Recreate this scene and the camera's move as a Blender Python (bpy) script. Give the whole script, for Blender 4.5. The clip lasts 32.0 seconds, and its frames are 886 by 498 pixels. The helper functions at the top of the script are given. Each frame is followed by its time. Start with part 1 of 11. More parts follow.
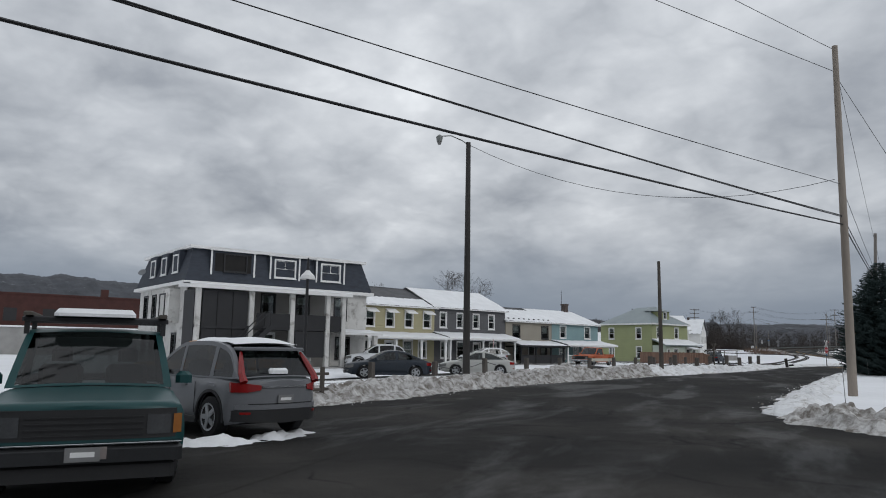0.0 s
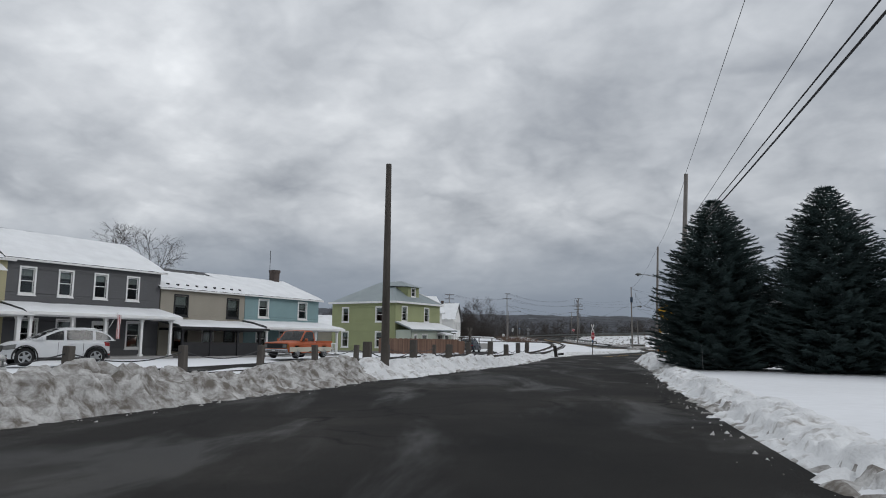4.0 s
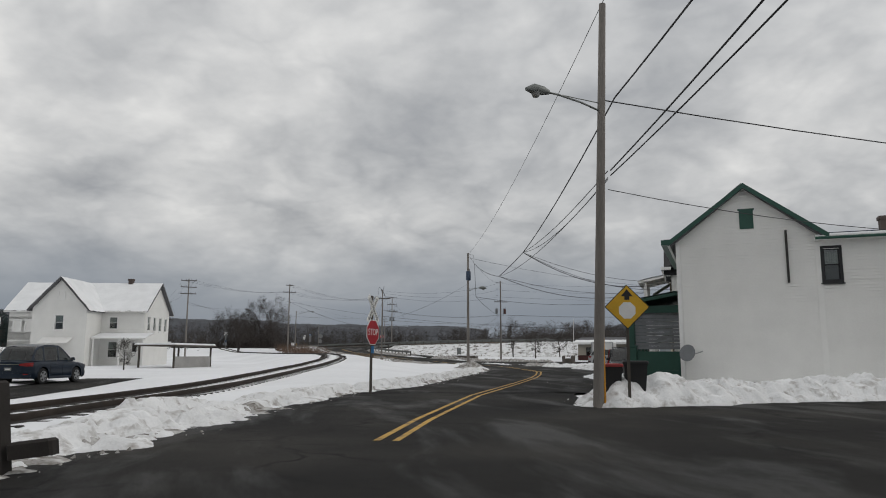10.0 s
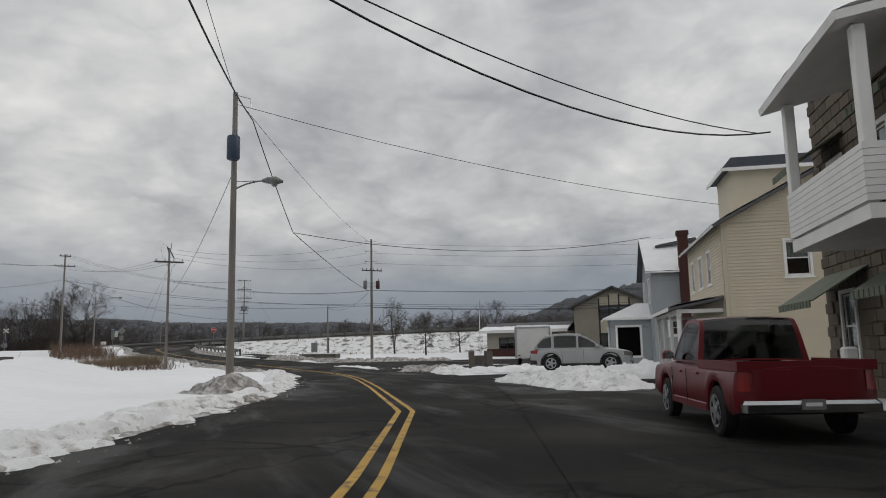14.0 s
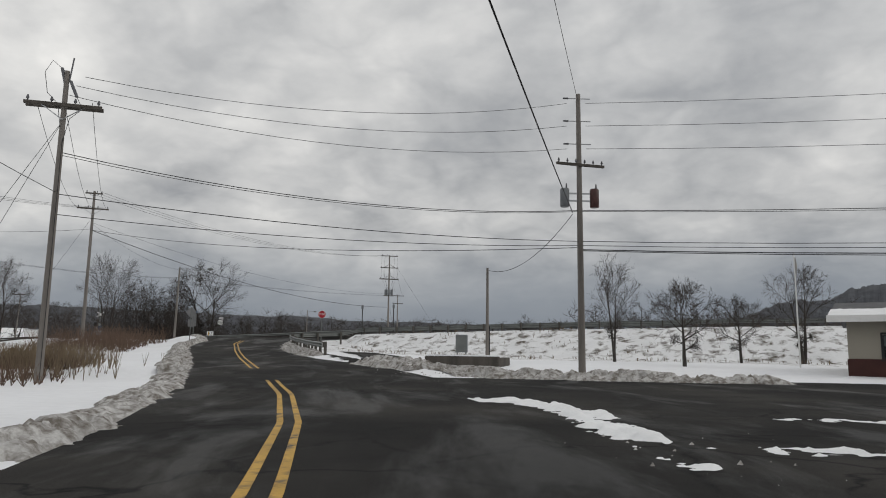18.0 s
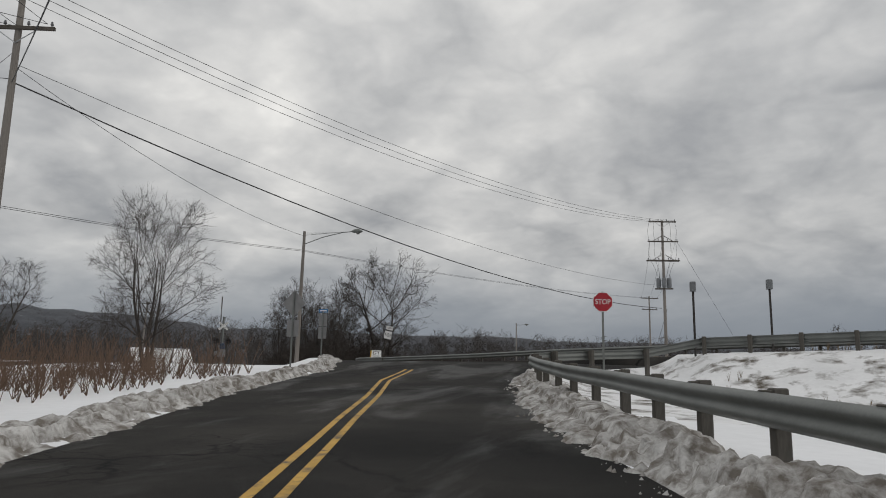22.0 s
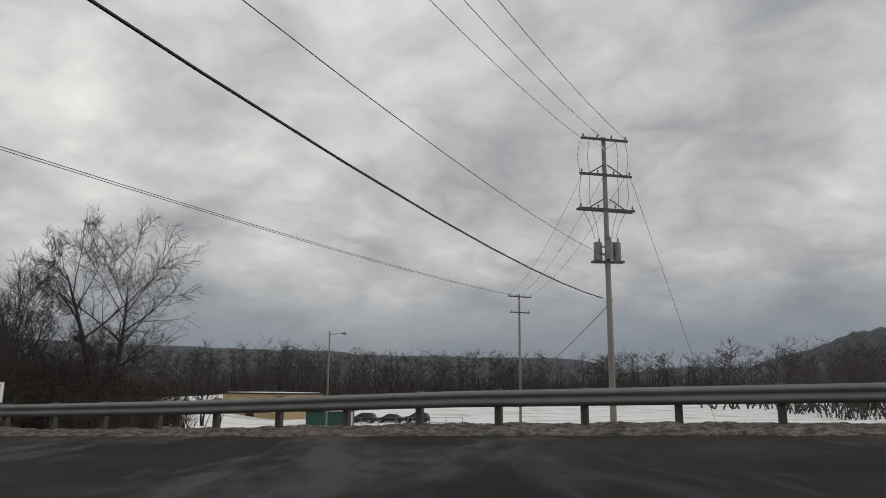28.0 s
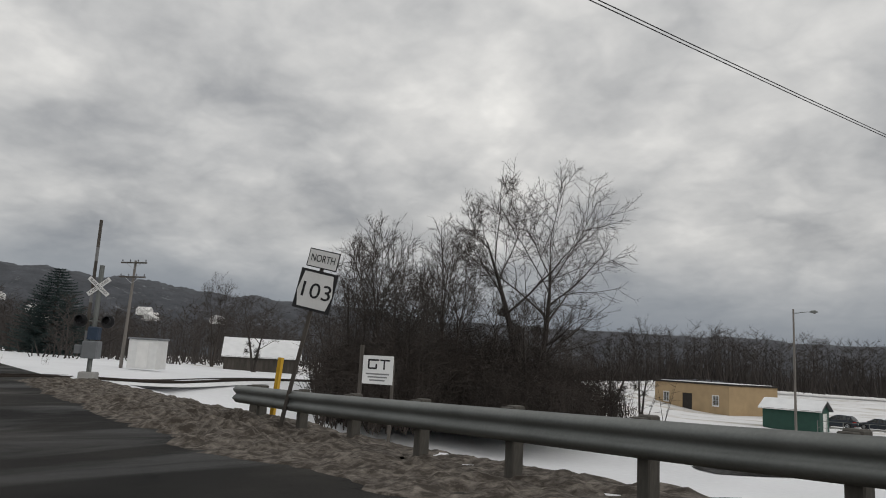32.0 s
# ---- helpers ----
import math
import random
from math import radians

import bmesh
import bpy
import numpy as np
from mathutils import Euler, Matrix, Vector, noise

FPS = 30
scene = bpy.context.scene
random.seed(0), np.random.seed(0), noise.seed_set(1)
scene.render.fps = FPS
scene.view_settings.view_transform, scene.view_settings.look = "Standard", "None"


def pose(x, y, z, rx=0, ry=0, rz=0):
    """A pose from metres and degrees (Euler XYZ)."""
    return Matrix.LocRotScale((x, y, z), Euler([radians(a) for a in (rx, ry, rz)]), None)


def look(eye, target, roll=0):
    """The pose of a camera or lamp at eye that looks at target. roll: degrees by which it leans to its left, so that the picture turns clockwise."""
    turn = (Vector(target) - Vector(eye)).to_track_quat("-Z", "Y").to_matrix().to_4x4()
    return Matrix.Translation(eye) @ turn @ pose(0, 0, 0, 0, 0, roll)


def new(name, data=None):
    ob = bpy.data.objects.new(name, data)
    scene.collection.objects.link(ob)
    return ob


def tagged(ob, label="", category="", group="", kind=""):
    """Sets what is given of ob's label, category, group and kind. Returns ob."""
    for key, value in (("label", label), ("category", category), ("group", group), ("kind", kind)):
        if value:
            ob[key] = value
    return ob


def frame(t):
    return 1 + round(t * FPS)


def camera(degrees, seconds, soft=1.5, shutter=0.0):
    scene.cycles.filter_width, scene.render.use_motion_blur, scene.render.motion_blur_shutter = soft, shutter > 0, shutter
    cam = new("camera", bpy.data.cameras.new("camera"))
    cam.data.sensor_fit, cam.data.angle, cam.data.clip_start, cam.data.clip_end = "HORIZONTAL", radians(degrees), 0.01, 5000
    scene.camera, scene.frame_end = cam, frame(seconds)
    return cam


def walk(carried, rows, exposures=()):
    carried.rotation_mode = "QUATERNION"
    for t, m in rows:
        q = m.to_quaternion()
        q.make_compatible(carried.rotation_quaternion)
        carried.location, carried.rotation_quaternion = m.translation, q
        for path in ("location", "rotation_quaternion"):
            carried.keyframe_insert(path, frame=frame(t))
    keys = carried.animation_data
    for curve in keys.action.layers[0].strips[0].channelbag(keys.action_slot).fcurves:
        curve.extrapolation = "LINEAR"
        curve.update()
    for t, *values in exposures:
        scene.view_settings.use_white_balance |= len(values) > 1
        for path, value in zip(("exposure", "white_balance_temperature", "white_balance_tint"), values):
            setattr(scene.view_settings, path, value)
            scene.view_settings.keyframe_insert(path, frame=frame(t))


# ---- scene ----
cam = camera(63.97, 32.0, soft=1.0)
PATH = [
    (0.0, pose(-1.122, -45.943, 1.638, 98.013, -0.843, 23.257)),
    (0.5, pose(-1.161, -43.622, 1.597, 97.855, -0.845, 18.963)),
    (1.0, pose(-1.344, -41.068, 1.564, 97.554, -0.868, 16.256)),
    (1.5, pose(-1.628, -38.159, 1.496, 97.320, -0.932, 14.381)),
    (2.0, pose(-2.036, -34.895, 1.428, 97.099, -0.978, 12.855)),
    (2.5, pose(-2.530, -31.337, 1.396, 97.181, -0.863, 10.966)),
    (3.0, pose(-2.831, -27.454, 1.402, 97.258, -0.783, 8.798)),
    (3.5, pose(-2.931, -23.437, 1.383, 97.362, -0.723, 6.508)),
    (4.0, pose(-2.837, -19.273, 1.354, 97.451, -0.612, 4.324)),
    (4.5, pose(-2.571, -14.895, 1.344, 97.580, -0.534, 2.215)),
    (5.0, pose(-2.106, -10.320, 1.380, 97.699, -0.563, 0.579)),
    (5.5, pose(-1.501, -5.566, 1.420, 97.821, -0.646, -0.725)),
    (6.0, pose(-0.814, -0.653, 1.451, 97.957, -0.734, -1.836)),
    (6.5, pose(-0.105, 4.402, 1.469, 98.098, -0.787, -2.894)),
    (7.0, pose(0.567, 9.580, 1.470, 98.188, -0.767, -4.038)),
    (7.5, pose(1.349, 14.720, 1.443, 98.225, -0.739, -5.227)),
    (8.0, pose(2.274, 19.817, 1.431, 98.215, -0.642, -6.224)),
    (8.5, pose(3.223, 24.992, 1.421, 98.241, -0.461, -7.225)),
    (9.0, pose(4.246, 30.180, 1.414, 98.299, -0.284, -8.143)),
    (9.5, pose(5.393, 35.302, 1.427, 98.331, -0.221, -8.986)),
    (10.0, pose(6.589, 40.436, 1.441, 98.437, -0.189, -9.818)),
    (10.5, pose(7.819, 45.525, 1.437, 98.489, -0.039, -10.570)),
    (11.0, pose(9.043, 50.543, 1.412, 98.422, 0.108, -11.693)),
    (11.5, pose(10.423, 55.707, 1.399, 98.433, 0.182, -13.104)),
    (12.0, pose(12.059, 60.847, 1.419, 98.446, 0.432, -14.687)),
    (12.5, pose(13.950, 65.963, 1.423, 98.349, 0.745, -16.139)),
    (13.0, pose(16.003, 71.044, 1.420, 98.306, 1.000, -17.375)),
    (13.5, pose(18.159, 76.129, 1.407, 98.188, 1.190, -18.002)),
    (14.0, pose(20.164, 81.283, 1.420, 98.072, 1.167, -17.984)),
    (14.5, pose(22.009, 86.536, 1.437, 98.029, 1.061, -17.405)),
    (15.0, pose(23.688, 91.921, 1.449, 98.063, 0.935, -16.349)),
    (15.5, pose(25.191, 97.467, 1.449, 98.118, 0.786, -14.901)),
    (16.0, pose(26.512, 103.206, 1.431, 98.070, 0.548, -13.147)),
    (16.5, pose(27.566, 108.983, 1.406, 98.080, 0.156, -11.051)),
    (17.0, pose(28.256, 114.843, 1.349, 98.124, -0.224, -8.767)),
    (17.5, pose(28.629, 120.764, 1.304, 98.277, -0.529, -6.264)),
    (18.0, pose(28.669, 126.690, 1.291, 98.465, -0.763, -3.693)),
    (18.5, pose(28.409, 132.602, 1.330, 98.662, -0.914, -1.053)),
    (19.0, pose(27.935, 138.461, 1.411, 98.784, -1.069, 1.594)),
    (19.5, pose(27.222, 144.215, 1.521, 98.928, -1.238, 4.119)),
    (20.0, pose(26.188, 149.984, 1.658, 99.091, -1.349, 6.677)),
    (20.5, pose(24.789, 155.867, 1.823, 99.328, -1.331, 8.842)),
    (21.0, pose(23.209, 161.797, 2.003, 99.565, -1.246, 10.500)),
    (21.5, pose(21.633, 167.704, 2.184, 99.727, -1.139, 11.543)),
    (22.0, pose(20.201, 173.435, 2.369, 99.909, -1.046, 11.838)),
    (22.5, pose(19.011, 178.850, 2.557, 100.085, -0.975, 11.863)),
    (23.0, pose(18.002, 183.886, 2.738, 100.300, -0.844, 11.787)),
    (23.5, pose(17.088, 188.508, 2.929, 100.579, -0.695, 11.546)),
    (24.0, pose(16.331, 192.592, 3.101, 100.746, -0.605, 10.863)),
    (24.5, pose(15.782, 196.171, 3.295, 100.960, -0.530, 9.573)),
    (25.0, pose(15.566, 199.289, 3.481, 101.035, -0.442, 7.884)),
    (25.5, pose(15.616, 201.966, 3.649, 101.088, -0.331, 5.846)),
    (26.0, pose(15.816, 204.196, 3.803, 101.095, -0.234, 3.666)),
    (26.5, pose(16.043, 205.952, 3.948, 101.115, -0.240, 1.634)),
    (27.0, pose(16.289, 207.350, 4.081, 101.135, -0.297, -0.323)),
    (27.5, pose(16.522, 208.508, 4.199, 101.150, -0.387, -1.912)),
    (28.0, pose(16.713, 209.545, 4.300, 101.155, -0.505, -2.842)),
    (28.5, pose(16.830, 210.579, 4.381, 101.146, -0.664, -2.823)),
    (29.0, pose(16.842, 211.729, 4.439, 101.116, -0.887, -1.561)),
    (29.5, pose(16.729, 213.175, 4.484, 100.985, -1.260, 1.088)),
    (30.0, pose(16.360, 214.896, 4.516, 100.707, -1.755, 4.934)),
    (30.5, pose(15.701, 216.859, 4.520, 100.349, -2.231, 9.879)),
    (31.0, pose(14.695, 218.816, 4.461, 99.926, -2.537, 15.756)),
    (31.5, pose(13.100, 220.917, 4.398, 99.449, -2.784, 22.232)),
    (32.0, pose(11.540, 223.048, 4.338, 99.030, -3.104, 29.699)),
]
walk(cam, PATH, exposures=[(0, -0.19, 6080, 10), (4.5, -0.16, 6120, 10), (7, -0.16, 6420, 10), (16, -0.16, 6540, 10), (20, -0.22, 6560, 10), (32, -0.22, 6600, 10)])

# ---- light and sky ----
def build_world():
    w = bpy.data.worlds.new("overcast")
    w.use_nodes = True
    scene.world = w
    nt = w.node_tree
    nt.nodes.clear()
    N, L = nt.nodes.new, nt.links.new

    def math_(op, a, b=None, clamp=False):
        n = N("ShaderNodeMath")
        n.operation, n.use_clamp = op, clamp
        for i, v in enumerate((a, b)):
            if v is None:
                continue
            if isinstance(v, (int, float)):
                n.inputs[i].default_value = v
            else:
                L(v, n.inputs[i])
        return n.outputs[0]

    tc = N("ShaderNodeTexCoord")
    sep = N("ShaderNodeSeparateXYZ")
    L(tc.outputs["Generated"], sep.inputs[0])
    up = math_("MAXIMUM", sep.outputs[2], 0.0)
    inv = math_("DIVIDE", 1.0, math_("ADD", up, 0.34))
    comb = N("ShaderNodeCombineXYZ")
    L(math_("MULTIPLY", sep.outputs[0], inv), comb.inputs[0])
    L(math_("MULTIPLY", sep.outputs[1], inv), comb.inputs[1])
    comb.inputs[2].default_value = 3.7

    def cloud(scale, detail, rough, dist, off):
        m = N("ShaderNodeMapping")
        m.inputs["Location"].default_value = off
        m.inputs["Rotation"].default_value = (0, 0, radians(25))
        L(comb.outputs[0], m.inputs[0])
        n = N("ShaderNodeTexNoise")
        n.inputs["Scale"].default_value = scale
        n.inputs["Detail"].default_value = detail
        n.inputs["Roughness"].default_value = rough
        n.inputs["Distortion"].default_value = dist
        L(m.outputs[0], n.inputs["Vector"])
        return n.outputs["Fac"]

    # broad swells, rounded billows and their frayed rims
    big = cloud(1.0, 2.0, 0.5, 0.0, SKY_A)
    puff = cloud(3.2, 10.0, 0.56, 0.0, SKY_B)
    warp = N("ShaderNodeTexNoise")
    warp.inputs["Scale"].default_value, warp.inputs["Detail"].default_value = 3.0, 4.0
    L(comb.outputs[0], warp.inputs["Vector"])
    push = N("ShaderNodeVectorMath")
    push.operation = "MULTIPLY_ADD"
    L(warp.outputs["Color"], push.inputs[0])
    push.inputs[1].default_value = (0.4, 0.4, 0.4)
    L(comb.outputs[0], push.inputs[2])
    vo = N("ShaderNodeTexVoronoi")
    vo.feature = "SMOOTH_F1"
    for k, v in (("Scale", 3.7), ("Detail", 3.0), ("Roughness", 0.55), ("Smoothness", 0.3)):
        vo.inputs[k].default_value = v
    vo.normalize = True
    L(push.outputs[0], vo.inputs["Vector"])
    mix = math_("ADD", math_("ADD", math_("MULTIPLY", big, 0.22), math_("MULTIPLY", puff, 0.36)), math_("MULTIPLY", math_("SUBTRACT", 1.0, vo.outputs["Distance"]), 0.44))
    ramp = N("ShaderNodeValToRGB")
    L(mix, ramp.inputs[0])
    e = ramp.color_ramp.elements
    e[0].position, e[0].color = 0.46, (0.33, 0.343, 0.365, 1)
    e[1].position, e[1].color = 0.75, (0.97, 0.962, 0.935, 1)
    for at, c in ((0.53, (0.47, 0.48, 0.49, 1)), (0.59, (0.59, 0.597, 0.6, 1)), (0.65, (0.71, 0.712, 0.706, 1)), (0.70, (0.83, 0.828, 0.812, 1))):
        e.new(at).color = c
    # the far cloud base lies darker and bluer towards the horizon
    low = N("ShaderNodeMapRange")
    low.interpolation_type = "SMOOTHSTEP"
    L(sep.outputs[2], low.inputs["Value"])
    low.inputs["From Min"].default_value = 0.035
    low.inputs["From Max"].default_value = 0.19
    wob = math_("MULTIPLY", math_("SUBTRACT", big, 0.5), 0.5)
    lowf = math_("ADD", low.outputs["Result"], wob, True)
    horizon = N("ShaderNodeMix")
    horizon.data_type = "RGBA"
    L(lowf, horizon.inputs["Factor"])
    horizon.inputs["A"].default_value = (0.27, 0.305, 0.355, 1)
    L(ramp.outputs[0], horizon.inputs["B"])
    sky = N("ShaderNodeTexSky")
    sky.sky_type, sky.sun_disc = "NISHITA", False
    sky.sun_elevation, sky.sun_rotation = radians(28), radians(SUN_TURN)
    bg_sky = N("ShaderNodeBackground")
    L(sky.outputs[0], bg_sky.inputs["Color"])
    bg_sky.inputs["Strength"].default_value = 0.05
    bg_cloud = N("ShaderNodeBackground")
    L(horizon.outputs["Result"], bg_cloud.inputs["Color"])
    L(math_("ADD", math_("MULTIPLY", up, 0.45), 0.94), bg_cloud.inputs["Strength"])
    ms = N("ShaderNodeMixShader")
    ms.inputs[0].default_value = 0.94
    L(bg_sky.outputs[0], ms.inputs[1])
    L(bg_cloud.outputs[0], ms.inputs[2])
    out = N("ShaderNodeOutputWorld")
    L(ms.outputs[0], out.inputs["Surface"])
    sun = new("sun", bpy.data.lights.new("sun", "SUN"))
    sun.data.energy, sun.data.angle, sun.data.color = 0.6, radians(25), (1.0, 0.96, 0.9)
    sun.matrix_world = look((0, 0, 50), (-40 * math.sin(radians(SUN_TURN)), -40 * math.cos(radians(SUN_TURN)), 50 - 26))


SKY_A, SKY_B, SUN_TURN = (4.2, 1.3, 0.0), (1.1, 7.4, 0.0), 100
build_world()

# ---- materials ----
MATS = {}


def mat(name, color, rough=0.7, var=0.12, scale=3.0, fine=40.0, bump=0.15, metal=0.0, other=None, mixed=(0.5, 0.7), spec=0.4, stretch=(1, 1, 1), rand=0.0, dist=0.01):
    """Node material: a colour varied at two scales, an optional second colour in patches, and fine relief."""
    if name in MATS:
        return MATS[name]
    m = bpy.data.materials.new(name)
    m.use_nodes = True
    nt = m.node_tree
    N, L = nt.nodes.new, nt.links.new
    b = nt.nodes["Principled BSDF"]
    tc, mp = N("ShaderNodeTexCoord"), N("ShaderNodeMapping")
    mp.inputs["Scale"].default_value = stretch
    L(tc.outputs["Object"], mp.inputs[0])
    n1, n2 = N("ShaderNodeTexNoise"), N("ShaderNodeTexNoise")
    for n, s, d in ((n1, scale, 4.0), (n2, fine, 6.0)):
        n.inputs["Scale"].default_value, n.inputs["Detail"].default_value = s, d
        L(mp.outputs[0], n.inputs["Vector"])
    dark = tuple(c * (1 - 1.6 * var) for c in color)
    lite = tuple(min(1, c * (1 + 1.2 * var)) for c in color)
    r = N("ShaderNodeValToRGB")
    r.color_ramp.elements[0].position, r.color_ramp.elements[0].color = 0.3, (*dark, 1)
    r.color_ramp.elements[1].position, r.color_ramp.elements[1].color = 0.72, (*lite, 1)
    add = N("ShaderNodeMath")
    add.operation = "MULTIPLY_ADD"
    L(n1.outputs["Fac"], add.inputs[0])
    add.inputs[1].default_value = 0.65
    half = N("ShaderNodeMath")
    half.operation = "MULTIPLY"
    L(n2.outputs["Fac"], half.inputs[0])
    half.inputs[1].default_value = 0.35
    L(half.outputs[0], add.inputs[2])
    L(add.outputs[0], r.inputs[0])
    col = r.outputs[0]
    if other:
        mr = N("ShaderNodeMapRange")
        mr.inputs["From Min"].default_value, mr.inputs["From Max"].default_value = mixed
        n3 = N("ShaderNodeTexNoise")
        n3.inputs["Scale"].default_value, n3.inputs["Detail"].default_value, n3.inputs["Roughness"].default_value = scale * 1.7, 8.0, 0.62
        n3.inputs["Distortion"].default_value = 0.3
        L(mp.outputs[0], n3.inputs["Vector"])
        L(n3.outputs["Fac"], mr.inputs["Value"])
        mx = N("ShaderNodeMix")
        mx.data_type = "RGBA"
        L(mr.outputs["Result"], mx.inputs["Factor"])
        L(col, mx.inputs["A"])
        mx.inputs["B"].default_value = (*other, 1)
        col = mx.outputs["Result"]
    if rand:
        oi, hs = N("ShaderNodeObjectInfo"), N("ShaderNodeHueSaturation")
        k = N("ShaderNodeMapRange")
        k.inputs["To Min"].default_value, k.inputs["To Max"].default_value = 1 - rand, 1 + rand
        L(oi.outputs["Random"], k.inputs["Value"])
        L(k.outputs["Result"], hs.inputs["Value"])
        L(col, hs.inputs["Color"])
        col = hs.outputs[0]
    L(col, b.inputs["Base Color"])
    b.inputs["Roughness"].default_value, b.inputs["Metallic"].default_value = rough, metal
    b.inputs["Specular IOR Level"].default_value = spec
    if bump:
        bp = N("ShaderNodeBump")
        bp.inputs["Strength"].default_value, bp.inputs["Distance"].default_value = bump, dist
        L(add.outputs[0], bp.inputs["Height"])
        L(bp.outputs[0], b.inputs["Normal"])
    MATS[name] = m
    return m


def asphalt_material():
    m = bpy.data.materials.new("wet_asphalt")
    m.use_nodes = True
    nt = m.node_tree
    N, L = nt.nodes.new, nt.links.new
    b = nt.nodes["Principled BSDF"]
    tc = N("ShaderNodeTexCoord")

    def noise_(scale, detail, rough=0.55, dist=0.0, vec=None):
        n = N("ShaderNodeTexNoise")
        for k, v in (("Scale", scale), ("Detail", detail), ("Roughness", rough), ("Distortion", dist)):
            n.inputs[k].default_value = v
        L(vec or tc.outputs["Object"], n.inputs["Vector"])
        return n.outputs["Fac"]

    def ramp(v, stops):
        r = N("ShaderNodeValToRGB")
        L(v, r.inputs[0])
        el = r.color_ramp.elements
        el[0].position, el[0].color = stops[0][0], (*stops[0][1], 1)
        el[1].position, el[1].color = stops[-1][0], (*stops[-1][1], 1)
        for p, c in stops[1:-1]:
            el.new(p).color = (*c, 1)
        return r.outputs[0]

    base = ramp(noise_(0.22, 5), [(0.33, (0.012, 0.0118, 0.0115)), (0.5, (0.022, 0.021, 0.0197)), (0.68, (0.042, 0.0392, 0.0355))])
    grit = ramp(noise_(45, 4), [(0.3, (0.72, 0.72, 0.72)), (0.7, (1.25, 1.25, 1.25))])
    mul = N("ShaderNodeMix")
    mul.data_type, mul.blend_type = "RGBA", "MULTIPLY"
    mul.inputs["Factor"].default_value = 1.0
    L(base, mul.inputs["A"])
    L(grit, mul.inputs["B"])
    # cracks: narrow lines between large warped cells
    mp = N("ShaderNodeMapping")
    L(tc.outputs["Object"], mp.inputs[0])
    warp = N("ShaderNodeTexNoise")
    warp.inputs["Scale"].default_value, warp.inputs["Detail"].default_value = 0.8, 5
    L(tc.outputs["Object"], warp.inputs["Vector"])
    va = N("ShaderNodeVectorMath")
    va.operation = "MULTIPLY_ADD"
    L(warp.outputs["Color"], va.inputs[0])
    va.inputs[1].default_value = (1.8, 1.8, 0)
    L(mp.outputs[0], va.inputs[2])
    vo = N("ShaderNodeTexVoronoi")
    vo.feature = "DISTANCE_TO_EDGE"
    vo.inputs["Scale"].default_value = 0.32
    L(va.outputs[0], vo.inputs["Vector"])
    crack = N("ShaderNodeMapRange")
    crack.inputs["From Min"].default_value, crack.inputs["From Max"].default_value = 0.002, 0.026
    crack.inputs["To Min"].default_value, crack.inputs["To Max"].default_value = 1.0, 0.0
    L(vo.outputs["Distance"], crack.inputs["Value"])
    where = N("ShaderNodeMapRange")
    where.inputs["From Min"].default_value, where.inputs["From Max"].default_value = 0.46, 0.54
    L(noise_(0.13, 3), where.inputs["Value"])
    cm = N("ShaderNodeMath")
    cm.operation = "MULTIPLY"
    # fine net of cracks in worn stretches
    vf = N("ShaderNodeTexVoronoi")
    vf.feature = "DISTANCE_TO_EDGE"
    vf.inputs["Scale"].default_value = 1.5
    L(va.outputs[0], vf.inputs["Vector"])
    net = N("ShaderNodeMapRange")
    net.inputs["From Min"].default_value, net.inputs["From Max"].default_value = 0.0, 0.035
    net.inputs["To Min"].default_value, net.inputs["To Max"].default_value = 1.0, 0.0
    L(vf.outputs["Distance"], net.inputs["Value"])
    nw = N("ShaderNodeMapRange")
    nw.inputs["From Min"].default_value, nw.inputs["From Max"].default_value = 0.56, 0.64
    L(noise_(0.21, 4), nw.inputs["Value"])
    nm = N("ShaderNodeMath")
    nm.operation = "MULTIPLY"
    L(net.outputs["Result"], nm.inputs[0])
    L(nw.outputs["Result"], nm.inputs[1])
    both = N("ShaderNodeMath")
    both.operation = "MAXIMUM"
    L(nm.outputs[0], both.inputs[0])
    L(crack.outputs["Result"], cm.inputs[0])
    L(where.outputs["Result"], cm.inputs[1])
    mc = N("ShaderNodeMix")
    mc.data_type = "RGBA"
    L(cm.outputs[0], both.inputs[1])
    L(both.outputs[0], mc.inputs["Factor"])
    L(mul.outputs["Result"], mc.inputs["A"])
    mc.inputs["B"].default_value = (0.006, 0.006, 0.006, 1)
    # thin grey film of salt and slush
    film = N("ShaderNodeMapRange")
    film.inputs["From Min"].default_value, film.inputs["From Max"].default_value, film.inputs["To Max"].default_value = 0.56, 0.95, 0.1
    smp = N("ShaderNodeMapping")
    smp.inputs["Rotation"].default_value = (0, 0, radians(12))
    smp.inputs["Scale"].default_value = (1.0, 0.3, 1.0)
    L(tc.outputs["Object"], smp.inputs[0])
    L(noise_(0.55, 8, 0.65, 0.4, smp.outputs[0]), film.inputs["Value"])
    mf = N("ShaderNodeMix")
    mf.data_type = "RGBA"
    L(film.outputs["Result"], mf.inputs["Factor"])
    L(mc.outputs["Result"], mf.inputs["A"])
    mf.inputs["B"].default_value = (0.13, 0.125, 0.118, 1)
    L(mf.outputs["Result"], b.inputs["Base Color"])
    # wet patches shine, the rest is dull
    wet = N("ShaderNodeMapRange")
    wet.inputs["From Min"].default_value, wet.inputs["From Max"].default_value = 0.5, 0.62
    L(noise_(0.45, 7, 0.6, 0.5, smp.outputs[0]), wet.inputs["Value"])
